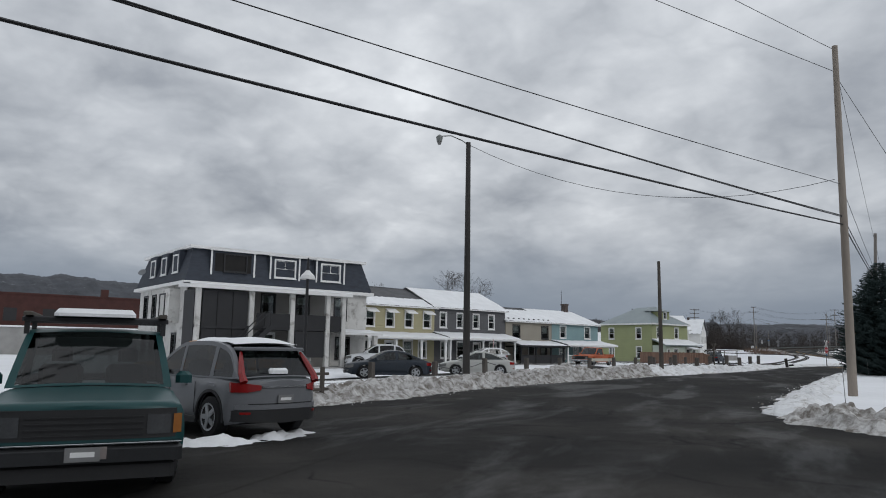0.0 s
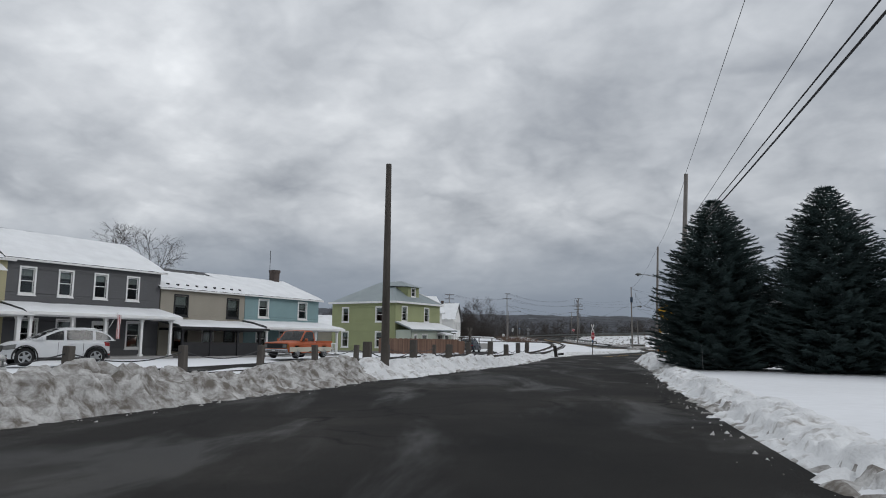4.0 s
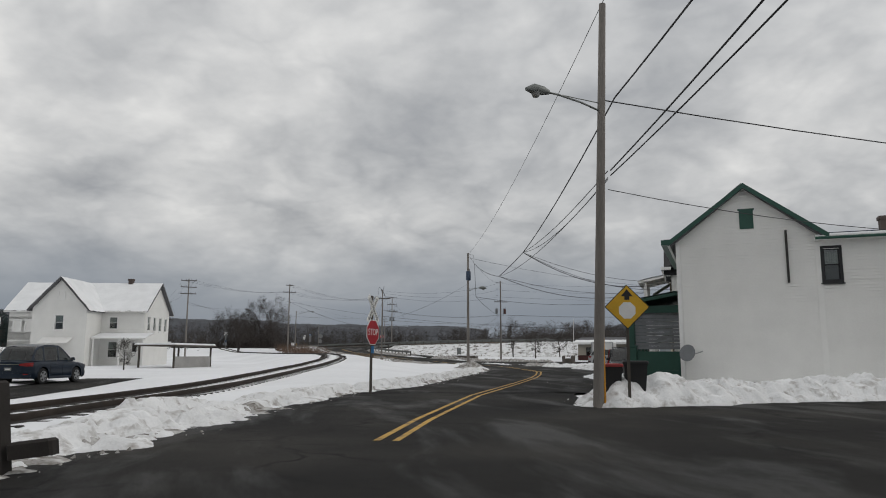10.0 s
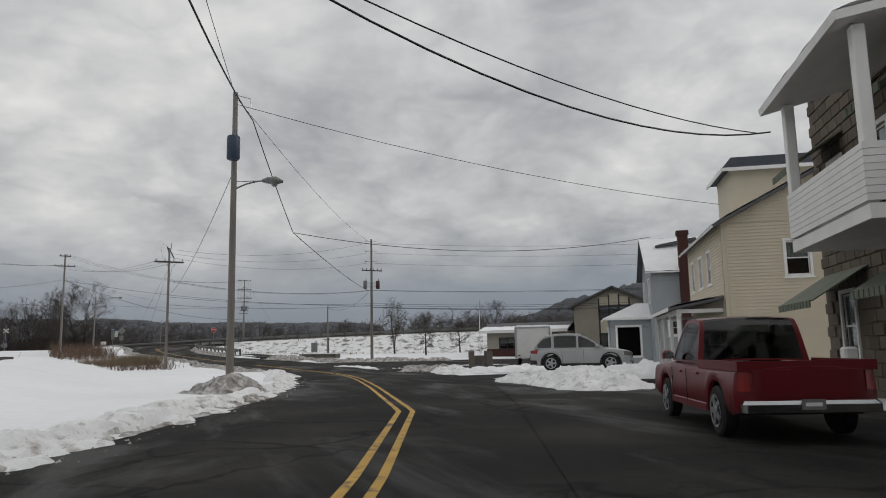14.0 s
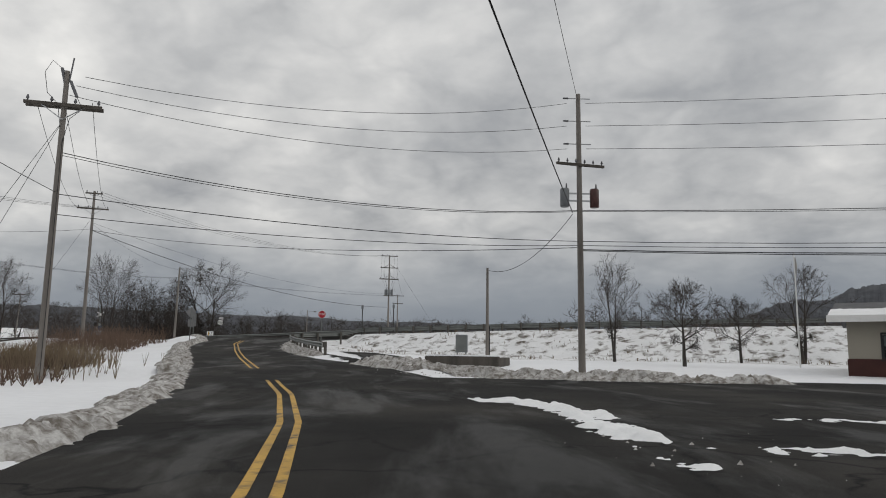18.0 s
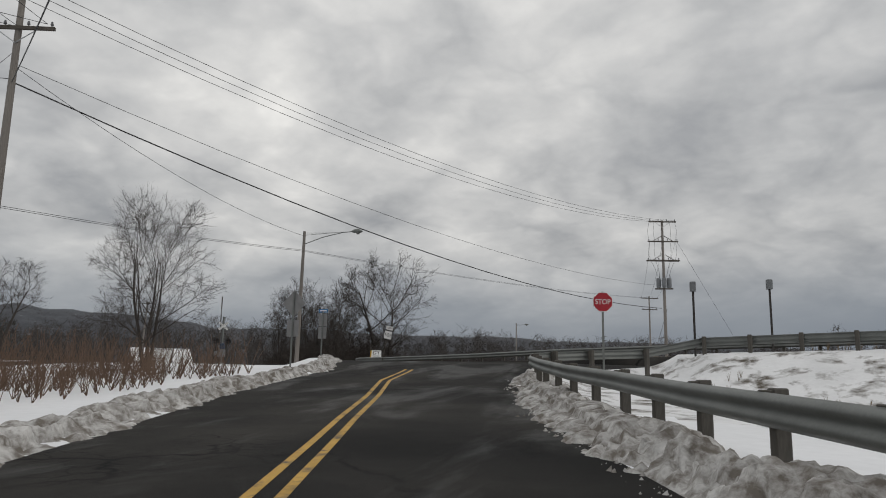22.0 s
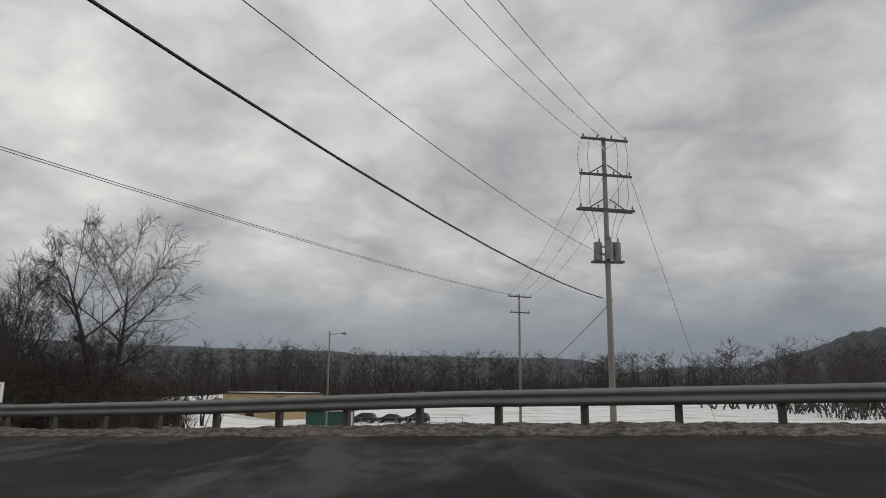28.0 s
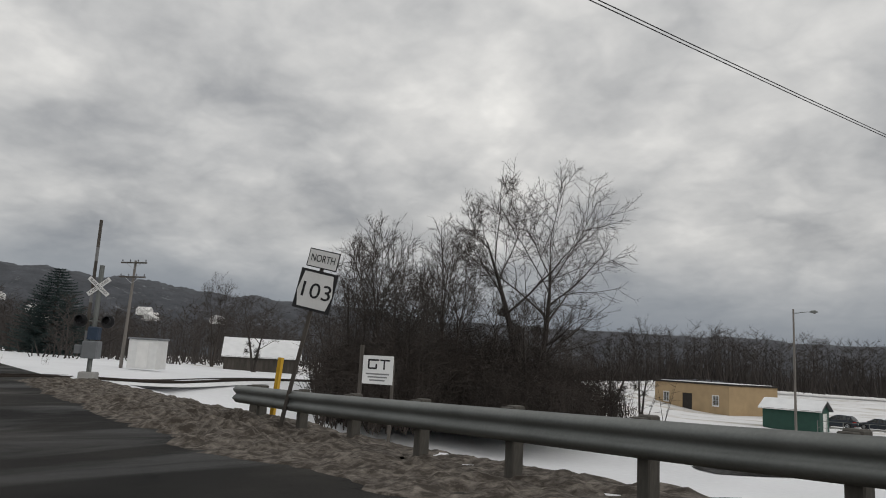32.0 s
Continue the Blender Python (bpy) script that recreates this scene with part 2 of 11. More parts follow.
    for key, dry, damp in (("Roughness", 0.88, 0.58), ("Specular IOR Level", 0.11, 0.17)):
        rr = N("ShaderNodeMapRange")
        rr.inputs["To Min"].default_value, rr.inputs["To Max"].default_value = dry, damp
        L(wet.outputs["Result"], rr.inputs["Value"])
        L(rr.outputs["Result"], b.inputs[key])
    bp = N("ShaderNodeBump")
    bp.inputs["Strength"].default_value, bp.inputs["Distance"].default_value = 0.6, 0.01
    L(noise_(70, 3), bp.inputs["Height"])
    L(bp.outputs[0], b.inputs["Normal"])
    return m


def glass_material(name, tint, gloss=0.25):
    """A window pane: clear to the dark room behind, with the sky mirrored on it."""
    m = bpy.data.materials.new(name)
    m.use_nodes = True
    nt = m.node_tree
    nt.nodes.clear()
    N, L = nt.nodes.new, nt.links.new
    tr, gl, mx = N("ShaderNodeBsdfTransparent"), N("ShaderNodeBsdfGlossy"), N("ShaderNodeMixShader")
    tr.inputs["Color"].default_value = (*tint, 1)
    gl.inputs["Roughness"].default_value = 0.04
    fr = N("ShaderNodeLayerWeight")
    fr.inputs["Blend"].default_value = 0.5
    pw = N("ShaderNodeMath")
    pw.operation = "POWER"
    L(fr.outputs["Facing"], pw.inputs[0])
    pw.inputs[1].default_value = 4.0
    ad = N("ShaderNodeMath")
    ad.operation, ad.use_clamp = "MULTIPLY_ADD", True
    L(pw.outputs[0], ad.inputs[0])
    ad.inputs[1].default_value, ad.inputs[2].default_value = 0.8, 0.045 + gloss * 0.12
    L(ad.outputs[0], mx.inputs[0])
    L(tr.outputs[0], mx.inputs[1])
    L(gl.outputs[0], mx.inputs[2])
    o = N("ShaderNodeOutputMaterial")
    L(mx.outputs[0], o.inputs[0])
    return m


SNOW = mat("snow", (0.80, 0.81, 0.82), 0.75, 0.07, 0.9, 16.0, 0.6, dist=0.05, spec=0.2)
SNOW_FIELD = mat("snow_field", (0.79, 0.80, 0.82), 0.8, 0.06, 0.12, 3.0, 0.5, dist=0.08, spec=0.2)
SNOW_DIRTY = mat("ploughed_snow", (0.53, 0.522, 0.51), 0.8, 0.22, 2.2, 22.0, 0.9, other=(0.155, 0.138, 0.12), mixed=(0.40, 0.62), dist=0.05, spec=0.2)
SNOW_EDGE = mat("roadside_snow", (0.75, 0.755, 0.76), 0.8, 0.12, 1.6, 20.0, 0.9, other=(0.30, 0.275, 0.25), mixed=(0.52, 0.72), dist=0.05, spec=0.2)
SNOW_BROWN = mat("gritty_snow", (0.20, 0.176, 0.152), 0.9, 0.3, 3.5, 36.0, 0.8, other=(0.050, 0.041, 0.033), mixed=(0.36, 0.58), dist=0.05, spec=0.2)
WEEDY = mat("weedy_snow", (0.74, 0.745, 0.755), 0.85, 0.08, 0.55, 6.0, 0.5, other=(0.10, 0.085, 0.066), mixed=(0.51, 0.66), dist=0.08, spec=0.2)
STUBBLE = mat("stubble_field", (0.76, 0.76, 0.765), 0.9, 0.08, 0.09, 2.0, 0.5, other=(0.36, 0.31, 0.24), mixed=(0.5, 0.7), stretch=(0.6, 1.3, 1), dist=0.08, spec=0.2)
ASPHALT = asphalt_material()
WHITE = mat("white_siding", (0.76, 0.755, 0.73), 0.55, 0.05, 0.8, 25.0, 0.1)
TRIM = mat("white_trim", (0.78, 0.775, 0.76), 0.5, 0.06, 1.5, 30.0, 0.1)
GREEN_SIDING = mat("green_siding", (0.30, 0.325, 0.165), 0.55, 0.06, 0.7, 25.0, 0.1)
PALE_GREEN = mat("pale_green_siding", (0.50, 0.55, 0.47), 0.55, 0.05, 0.7, 25.0, 0.1)
YELLOW_SIDING = mat("cream_siding", (0.40, 0.365, 0.22), 0.55, 0.06, 0.7, 25.0, 0.1)
GREY_SIDING = mat("grey_siding", (0.10, 0.10, 0.105), 0.6, 0.08, 0.7, 25.0, 0.1)
TAN_SIDING = mat("tan_siding", (0.31, 0.285, 0.235), 0.6, 0.06, 0.7, 25.0, 0.1)
BLUE_SIDING = mat("blue_siding", (0.21, 0.315, 0.325), 0.55, 0.06, 0.7, 25.0, 0.1)
PALE_BLUE = mat("pale_blue_siding", (0.33, 0.36, 0.375), 0.6, 0.06, 0.7, 25.0, 0.1)
BEIGE = mat("beige_siding", (0.55, 0.49, 0.38), 0.6, 0.06, 0.7, 25.0, 0.1)
STUCCO = mat("peeling_white_stucco", (0.60, 0.59, 0.565), 0.85, 0.16, 0.8, 30.0, 0.5, other=(0.26, 0.245, 0.225), mixed=(0.54, 0.68))
# darker render: porch shade put into the colour; one chimney uses it too
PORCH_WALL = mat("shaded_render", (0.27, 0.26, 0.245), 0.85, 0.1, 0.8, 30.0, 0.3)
SLATE = mat("dark_mansard_shingle", (0.038, 0.045, 0.06), 0.75, 0.2, 2.0, 30.0, 0.4, stretch=(1, 1, 3))
SHINGLE = mat("asphalt_shingle", (0.10, 0.10, 0.105), 0.85, 0.18, 1.5, 30.0, 0.4)
METAL_ROOF = mat("grey_metal_roof", (0.24, 0.28, 0.29), 0.5, 0.1, 0.6, 20.0, 0.15, spec=0.5)
DARK_GREEN = mat("dark_green_paint", (0.020, 0.075, 0.055), 0.45, 0.12, 1.5, 30.0, 0.12)
BLACK_PAINT = mat("black_paint", (0.018, 0.018, 0.02), 0.5, 0.15, 2.0, 40.0, 0.1)
SHUTTER = mat("black_shutter", (0.022, 0.024, 0.026), 0.55, 0.15, 2.0, 40.0, 0.15)
BRICK_RED = mat("red_brick", (0.062, 0.024, 0.02), 0.85, 0.2, 1.0, 20.0, 0.3)
STONE = mat("brown_stone", (0.135, 0.11, 0.085), 0.9, 0.25, 1.6, 25.0, 0.5, rand=0.22)
CONCRETE = mat("concrete", (0.30, 0.295, 0.285), 0.85, 0.15, 0.8, 30.0, 0.3)
CHIMNEY = mat("chimney_brick", (0.09, 0.07, 0.062), 0.9, 0.2, 2.0, 25.0, 0.4)
POLE_GREY = mat("weathered_pole", (0.205, 0.187, 0.17), 0.85, 0.22, 2.0, 40.0, 0.5, stretch=(1, 1, 0.12))
POLE_DARK = mat("creosote_pole", (0.045, 0.042, 0.04), 0.85, 0.25, 2.0, 40.0, 0.5, stretch=(1, 1, 0.12))
POLE_TAN = mat("new_pole", (0.25, 0.215, 0.18), 0.85, 0.15, 2.0, 40.0, 0.4, stretch=(1, 1, 0.12))
OLD_WOOD = mat("old_grey_timber", (0.085, 0.075, 0.065), 0.9, 0.28, 2.5, 40.0, 0.6, stretch=(1, 1, 0.2))
FENCE_WOOD = mat("brown_fence_board", (0.20, 0.12, 0.085), 0.85, 0.2, 2.0, 40.0, 0.4, stretch=(1, 1, 0.15), rand=0.3)
WIRE = mat("cable_black", (0.022, 0.022, 0.024), 0.6, 0.1, 2.0, 30.0, 0.0)
CERAMIC = mat("grey_porcelain", (0.12, 0.12, 0.13), 0.3, 0.15, 4.0, 40.0, 0.0)
TRANSFORMER = mat("transformer_grey", (0.17, 0.18, 0.19), 0.5, 0.12, 3.0, 40.0, 0.1)
TRANSFORMER_BLUE = mat("transformer_blue", (0.03, 0.05, 0.085), 0.5, 0.15, 3.0, 40.0, 0.1)
POST_WOOD = mat("treated_post", (0.10, 0.093, 0.082), 0.9, 0.25, 2.5, 40.0, 0.5, stretch=(1, 1, 0.2))
GALV = mat("galvanised_steel", (0.19, 0.2, 0.192), 0.55, 0.16, 1.5, 30.0, 0.1, metal=0.55)
STEEL = mat("bare_steel", (0.42, 0.43, 0.44), 0.4, 0.1, 3.0, 40.0, 0.05, metal=0.8)
RUST_STEEL = mat("rusty_rail", (0.05, 0.039, 0.032), 0.7, 0.25, 2.0, 40.0, 0.3, metal=0.3)
TIE_WOOD = mat("railway_tie", (0.032, 0.028, 0.025), 0.9, 0.25, 2.0, 40.0, 0.5)
BARK = mat("bark", (0.055, 0.047, 0.042), 0.95, 0.25, 2.5, 30.0, 0.5, stretch=(1, 1, 0.3))
THICKET = mat("dark_brush", (0.042, 0.034, 0.029), 0.95, 0.25, 0.5, 8.0, 0.0)
BARK_FAR = mat("winter_twigs", (0.060, 0.052, 0.048), 0.95, 0.25, 0.5, 8.0, 0.0)
NEEDLE = mat("spruce_needles", (0.036, 0.056, 0.054), 0.75, 0.35, 0.9, 14.0, 0.0, spec=0.25)
BRUSH = mat("dry_brush", (0.13, 0.085, 0.06), 0.95, 0.3, 1.2, 20.0, 0.0)
GRASS_DRY = mat("dry_grass", (0.19, 0.145, 0.095), 0.95, 0.25, 1.2, 20.0, 0.0)
# woods lightened towards blue-grey: distance haze painted into the base colour
HAZED_HILL = mat("far_wooded_hill_hazed", (0.066, 0.071, 0.082), 0.95, 0.32, 0.05, 0.6, 0.0, other=(0.20, 0.21, 0.225), mixed=(0.6, 0.74), stretch=(1, 1, 2.2))
YELLOW_PAINT = mat("worn_yellow_line", (0.50, 0.30, 0.055), 0.7, 0.2, 1.5, 30.0, 0.15, other=(0.07, 0.06, 0.05), mixed=(0.52, 0.66))
SIGN_YELLOW = mat("sign_yellow", (0.62, 0.36, 0.02), 0.45, 0.08, 3.0, 30.0, 0.0)
SIGN_WHITE = mat("sign_white", (0.72, 0.72, 0.71), 0.45, 0.05, 3.0, 30.0, 0.0)
SIGN_RED = mat("sign_red", (0.36, 0.018, 0.03), 0.45, 0.08, 3.0, 30.0, 0.0)
SIGN_BLACK = mat("sign_black", (0.014, 0.014, 0.015), 0.5, 0.1, 3.0, 30.0, 0.0)
SIGN_BLUE = mat("sign_blue", (0.03, 0.15, 0.33), 0.45, 0.08, 3.0, 30.0, 0.0)
SIGN_BACK = mat("sign_back", (0.22, 0.22, 0.22), 0.5, 0.1, 3.0, 30.0, 0.0, metal=0.4)
RUBBER = mat("tyre_rubber", (0.016, 0.016, 0.017), 0.85, 0.15, 5.0, 40.0, 0.2)
ALLOY = mat("alloy_rim", (0.40, 0.41, 0.42), 0.35, 0.1, 5.0, 40.0, 0.0, metal=0.8)
CHROME = mat("chrome", (0.38, 0.39, 0.40), 0.22, 0.08, 5.0, 40.0, 0.0, metal=1.0)
TRIM_BLACK = mat("black_plastic", (0.018, 0.018, 0.019), 0.6, 0.12, 5.0, 40.0, 0.1)
TAIL_RED = mat("tail_light_red", (0.24, 0.01, 0.01), 0.2, 0.08, 6.0, 40.0, 0.0, spec=0.6)
AMBER = mat("amber_lens", (0.26, 0.10, 0.02), 0.25, 0.08, 6.0, 40.0, 0.0, spec=0.6)
HEADLIGHT = mat("headlight_lens", (0.16, 0.16, 0.155), 0.2, 0.1, 6.0, 40.0, 0.0, spec=0.7)
# near-black colour that stands for the gloom of unlit interiors
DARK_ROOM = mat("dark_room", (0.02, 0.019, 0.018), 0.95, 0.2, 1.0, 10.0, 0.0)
CREAM_PANEL = mat("cream_panel", (0.52, 0.48, 0.37), 0.7, 0.06, 1.0, 30.0, 0.1)
CURTAIN = mat("pale_curtain", (0.34, 0.33, 0.31), 0.9, 0.12, 4.0, 40.0, 0.0, stretch=(4, 4, 0.3))
GLASS = glass_material("window_glass", (0.75, 0.8, 0.8))
CAR_GLASS = glass_material("car_glass", (0.16, 0.18, 0.18), 0.1)
HYDRANT_YELLOW = mat("hydrant_yellow", (0.62, 0.29, 0.02), 0.5, 0.12, 4.0, 40.0, 0.1)
CLOTH_RED = mat("faded_red_cloth", (0.30, 0.05, 0.05), 0.9, 0.1, 6.0, 40.0, 0.0)
AWNING = mat("green_awning", (0.13, 0.15, 0.11), 0.7, 0.12, 3.0, 30.0, 0.1)


def paint(name, color, rough=0.28):
    return mat("paint_" + name, color, rough, 0.08, 1.2, 30.0, 0.02, spec=0.28)


# ---- mesh kit ----
class Geo:
    def __init__(self):
        self.v, self.f, self.weld = [], [], False

    def add(self, vs, fs):
        n = len(self.v)
        self.v.extend(tuple(p) for p in vs)
        self.f.extend(tuple(i + n for i in f) for f in fs)
        return self

    def box(self, x0, x1, y0, y1, z0, z1, m=None):
        vs = [Vector(p) for p in ((x0, y0, z0), (x1, y0, z0), (x1, y1, z0), (x0, y1, z0), (x0, y0, z1), (x1, y0, z1), (x1, y1, z1), (x0, y1, z1))]
        if m:
            vs = [m @ p for p in vs]
        return self.add(vs, [(0, 3, 2, 1), (4, 5, 6, 7), (0, 1, 5, 4), (1, 2, 6, 5), (2, 3, 7, 6), (3, 0, 4, 7)])

    def soft(self, x0, x1, y0, y1, z0, z1, c=0.02, m=None):
        """A box with chamfered upright and top edges."""
        c = min(c, (x1 - x0) / 2.2, (y1 - y0) / 2.2, (z1 - z0) / 1.5)
        ring = lambda d: [(x0 + c + d, y0 + d), (x1 - c - d, y0 + d), (x1 - d, y0 + c + d), (x1 - d, y1 - c - d), (x1 - c - d, y1 - d), (x0 + c + d, y1 - d), (x0 + d, y1 - c - d), (x0 + d, y0 + c + d)]
        vs = [(*p, z0) for p in ring(0)] + [(*p, z1 - c) for p in ring(0)] + [(*p, z1) for p in ring(c * 0.8)]
        if m:
            vs = [m @ Vector(p) for p in vs]
        fs = [tuple(range(7, -1, -1)), tuple(range(16, 24))]
        for k in (0, 8):
            fs += [(k + i, k + (i + 1) % 8, k + 8 + (i + 1) % 8, k + 8 + i) for i in range(8)]
        return self.add(vs, fs)

    def quad(self, a, b, c, d):
        return self.add([a, b, c, d], [(0, 1, 2, 3)])

    def tube(self, pts, radii, n=8, caps=True):
        pts = [Vector(p) for p in pts]
        if isinstance(radii, (int, float)):
            radii = [radii] * len(pts)
        base = len(self.v)
        ref = None
        for i, p in enumerate(pts):
            d = (pts[min(i + 1, len(pts) - 1)] - pts[max(i - 1, 0)])
            d = d.normalized() if d.length > 1e-9 else Vector((0, 0, 1))
            if ref is None:
                ref = d.orthogonal().normalized()
            ref = (ref - d * ref.dot(d))
            ref = ref.normalized() if ref.length > 1e-6 else d.orthogonal().normalized()
            o = d.cross(ref)
            for k in range(n):
                a = 2 * math.pi * k / n
                self.v.append(tuple(p + (ref * math.cos(a) + o * math.sin(a)) * radii[i]))
        for i in range(len(pts) - 1):
            for k in range(n):
                a, b = base + i * n + k, base + i * n + (k + 1) % n
                self.f.append((a, b, b + n, a + n))
        if caps:
            self.f.append(tuple(base + k for k in range(n - 1, -1, -1)))
            self.f.append(tuple(base + (len(pts) - 1) * n + k for k in range(n)))
        return self

    def prism(self, poly, a, b):
        """A polygon of (p, q) pushed from a to b: the callables give the 3D point of each end."""
        n = len(poly)
        vs = [a(*p) for p in poly] + [b(*p) for p in poly]
        return self.add(vs, [tuple(range(n)), tuple(range(2 * n - 1, n - 1, -1))] + [(i, n + i, n + (i + 1) % n, (i + 1) % n) for i in range(n)])

    def grid(self, rows):
        """Rows of equally many points, joined into a sheet."""
        n, m = len(rows), len(rows[0])
        return self.add([p for r in rows for p in r], [(i * m + j, i * m + j + 1, (i + 1) * m + j + 1, (i + 1) * m + j) for i in range(n - 1) for j in range(m - 1)])

    def mesh(self, name, material, smooth=False):
        me = bpy.data.meshes.new(name)
        me.from_pydata(self.v, [], self.f)
        bm = bmesh.new()
        bm.from_mesh(me)
        if self.weld:
            bmesh.ops.remove_doubles(bm, verts=bm.verts, dist=0.0004)
        if len(self.f) < 40000:
            bmesh.ops.recalc_face_normals(bm, faces=bm.faces)
        bm.to_mesh(me)
        bm.free()
        if smooth:
            me.shade_smooth()
            if smooth != 2:
                me.set_sharp_from_angle(angle=radians(38))
        me.materials.append(material)
        return me


def part(name, geo, material, parent=None, label="", smooth=False):
    """Links geometry as one mesh object, under a thing or a part when one is given."""
    me = geo if isinstance(geo, bpy.types.Mesh) else geo.mesh(name, material, smooth)
    ob = new(name, me)
    if parent:
        ob.parent = parent
    if label:
        ob["label"] = label
    return ob


def thing(name, m, label, category, group="", kind=""):
    ob = new(name)
    ob.empty_display_size = 0.2
    ob.matrix_world = m
    return tagged(ob, label, category, group, kind)


def solo(name, geo, material, label, category, group="", kind="", smooth=False, m=None):
    ob = part(name, geo, material, None, "", smooth)
    if m:
        ob.matrix_world = m
    return tagged(ob, label, category, group, kind)


def interp(x, table):
    return float(np.interp(x, [a for a, _ in table], [b for _, b in table]))


def text_part(name, text, size, material, parent, m, width=None):
    """Lettering as a flat raised mesh; it reads along local x, with local y up."""
    cu = bpy.data.curves.new(name, "FONT")
    cu.body, cu.size, cu.extrude, cu.align_x, cu.align_y = text, size, 0.002, "CENTER", "CENTER"
    tmp = bpy.data.objects.new(name, cu)
    me = bpy.data.meshes.new_from_object(tmp)
    bpy.data.objects.remove(tmp)
    if width:
        w = max(v.co.x for v in me.vertices) - min(v.co.x for v in me.vertices)
        for v in me.vertices:
            v.co.x *= width / w
    me.materials.clear()
    me.materials.append(material)
    ob = new(name, me)
    ob.parent, ob.matrix_local = parent, m
    return ob

# ---- ground, road and railway ----
LEFT = [(-70, -15.9), (-32, -12.5), (-24.4, -12.0), (-15.4, -11.5), (-6.7, -9.7), (3.4, -7.6), (11.4, -5.4), (20, -3.0), (27, -1.4), (33, -0.3), (41.5, 0.8), (46.5, 1.7), (56, 4.3), (62, 6.0), (68, 8.1), (73, 11), (79.4, 13.3), (85.4, 15.4), (95.4, 18.8), (104.7, 21.9), (112, 23.4), (118, 24.2), (125.4, 24.8), (132, 24.9), (140.4, 23.7), (150.6, 21.8), (158.4, 19.6), (166.7, 17.4), (182, 12.9), (193, 9.8), (201, 8.6), (205, 8.2), (211, 6.5), (219, 3.0)]
RIGHT = [(-70, 9), (-34, 5), (-27, 1.5), (-24.4, -1.0), (-15.4, 0.0), (-6.7, 1.1), (3.4, 2.6), (11.4, 3.8), (20, 5.4), (27, 6.3), (33, 7.2), (41.5, 8.8), (50, 11.4), (60.5, 14.5), (65, 15.6), (75, 19.6), (80.5, 22), (87, 24.6), (100, 29), (110, 31.5), (118.6, 33.2), (125, 34.2), (130, 34.0), (140, 31.6), (146.8, 30.4), (155, 30.3), (162, 28.5), (168, 26.2), (173, 23.7), (179, 21.6), (188.7, 19.1), (196, 17.9), (200.7, 17.25), (203, 17.5), (204.3, 18.2), (206, 19.7), (208, 21.8), (211, 24), (219, 30)]
ROAD_Z = [(-70, 0), (127, 0), (138.5, 0.02), (150, 0.22), (162, 0.56), (173.4, 0.93), (184, 1.30), (192.6, 1.66), (199.3, 2.04), (204.2, 2.36), (209.5, 2.83), (214, 3.0), (225, 3.1)]
HIGH_Z = [(-400, 1.2), (-60, 2.2), (-20, 2.62), (0, 2.8), (16, 3.08), (30, 3.5), (46, 3.9), (60, 4.15), (300, 5.5)]
TRACK = [(-90, -29), (-60, -23), (-30, -17.7), (-10, -13.9), (10, -10), (30, -6.1), (40, -4.1), (50, -1.6), (56, 0.2), (62, 1.4), (75, 3.4), (80, 4.2), (85, 4.9), (91, 5.9), (100, 7.1), (108, 7.9), (120, 8.2), (130, 7.5), (140, 5.8), (150, 3.6), (170, -2.5), (190, -8.8), (210, -14.6), (225, -17.6), (243, -22), (280, -34), (330, -55)]
LOW_LEFT = [(-70, 0.0), (100, 0.0), (152, 0.22), (177, 0.9), (194, 1.45), (205, 2.0), (220, 2.55), (235, 2.7)]
LOW_RIGHT = [(-70, 0.0), (140, 0.0), (160, 0.25), (177, 0.8), (200, 1.0), (225, 1.0)]
HC, HD = (-2.5, 230.1), (0.913, -0.408)   # the highway's middle and its direction
HN = (0.408, 0.913)
TRACK_RISE = [(70, 0), (90, 0.4), (110, 0.9), (130, 1.1), (152, 1.0), (177, 0.45), (196, 0)]   # low mound that carries the curve of the track
BANKING = [(2, 0.0), (10, 0.13), (17, 0.33), (60, 0.36)]   # the far edge's rise where the highway curves


def arr(table, y):
    return np.interp(y, [a for a, _ in table], [b for _, b in table])


def seg_dist(px, py, pts):
    best = np.full(px.shape, 1e9)
    for (ax, ay), (bx, by) in zip(pts[:-1], pts[1:]):
        dx, dy = bx - ax, by - ay
        t = np.clip(((px - ax) * dx + (py - ay) * dy) / (dx * dx + dy * dy), 0, 1)
        best = np.minimum(best, np.hypot(px - ax - t * dx, py - ay - t * dy))
    return best


PAVED = [  # name, label, middle line, half width
    ("road_side_street", "wet side street beside the white gabled house", [(6.0, 47.5), (12, 49.2), (20, 52.3), (45, 53), (120, 40)], 8.4),
    ("road_parking", "wet parking apron with slush in front of houses", [(28, 112), (40, 112), (60, 106)], 6.0),
    ("road_upper_street", "wet street beside the three-phase pole", [(25, 144.5), (45, 143.5), (110, 130)], 15.0),
    ("road_house_lane", "narrow lane between the railway and the row of houses", [(-27, -70), (-21.5, -40), (-19.5, -15), (-17.4, 5), (-13.6, 27), (-8.7, 46.5), (-4.9, 60), (-4.6, 72), (-4.4, 84)], 1.9),
    ("road_frontage", "strip of wet asphalt in front of the porches", [(17, 66), (21.5, 74), (26, 84), (31, 97), (34, 106)], 3.6),
    ("road_depot_yard", "wet yard where the two parked cars stand", [(-9, -60), (-11.5, -44), (-12.5, -36)], 5.5),
    ("road_cross", "wet cross street behind the corner lawn", [(-2, -44), (12, -41), (60, -40)], 8.5),
]


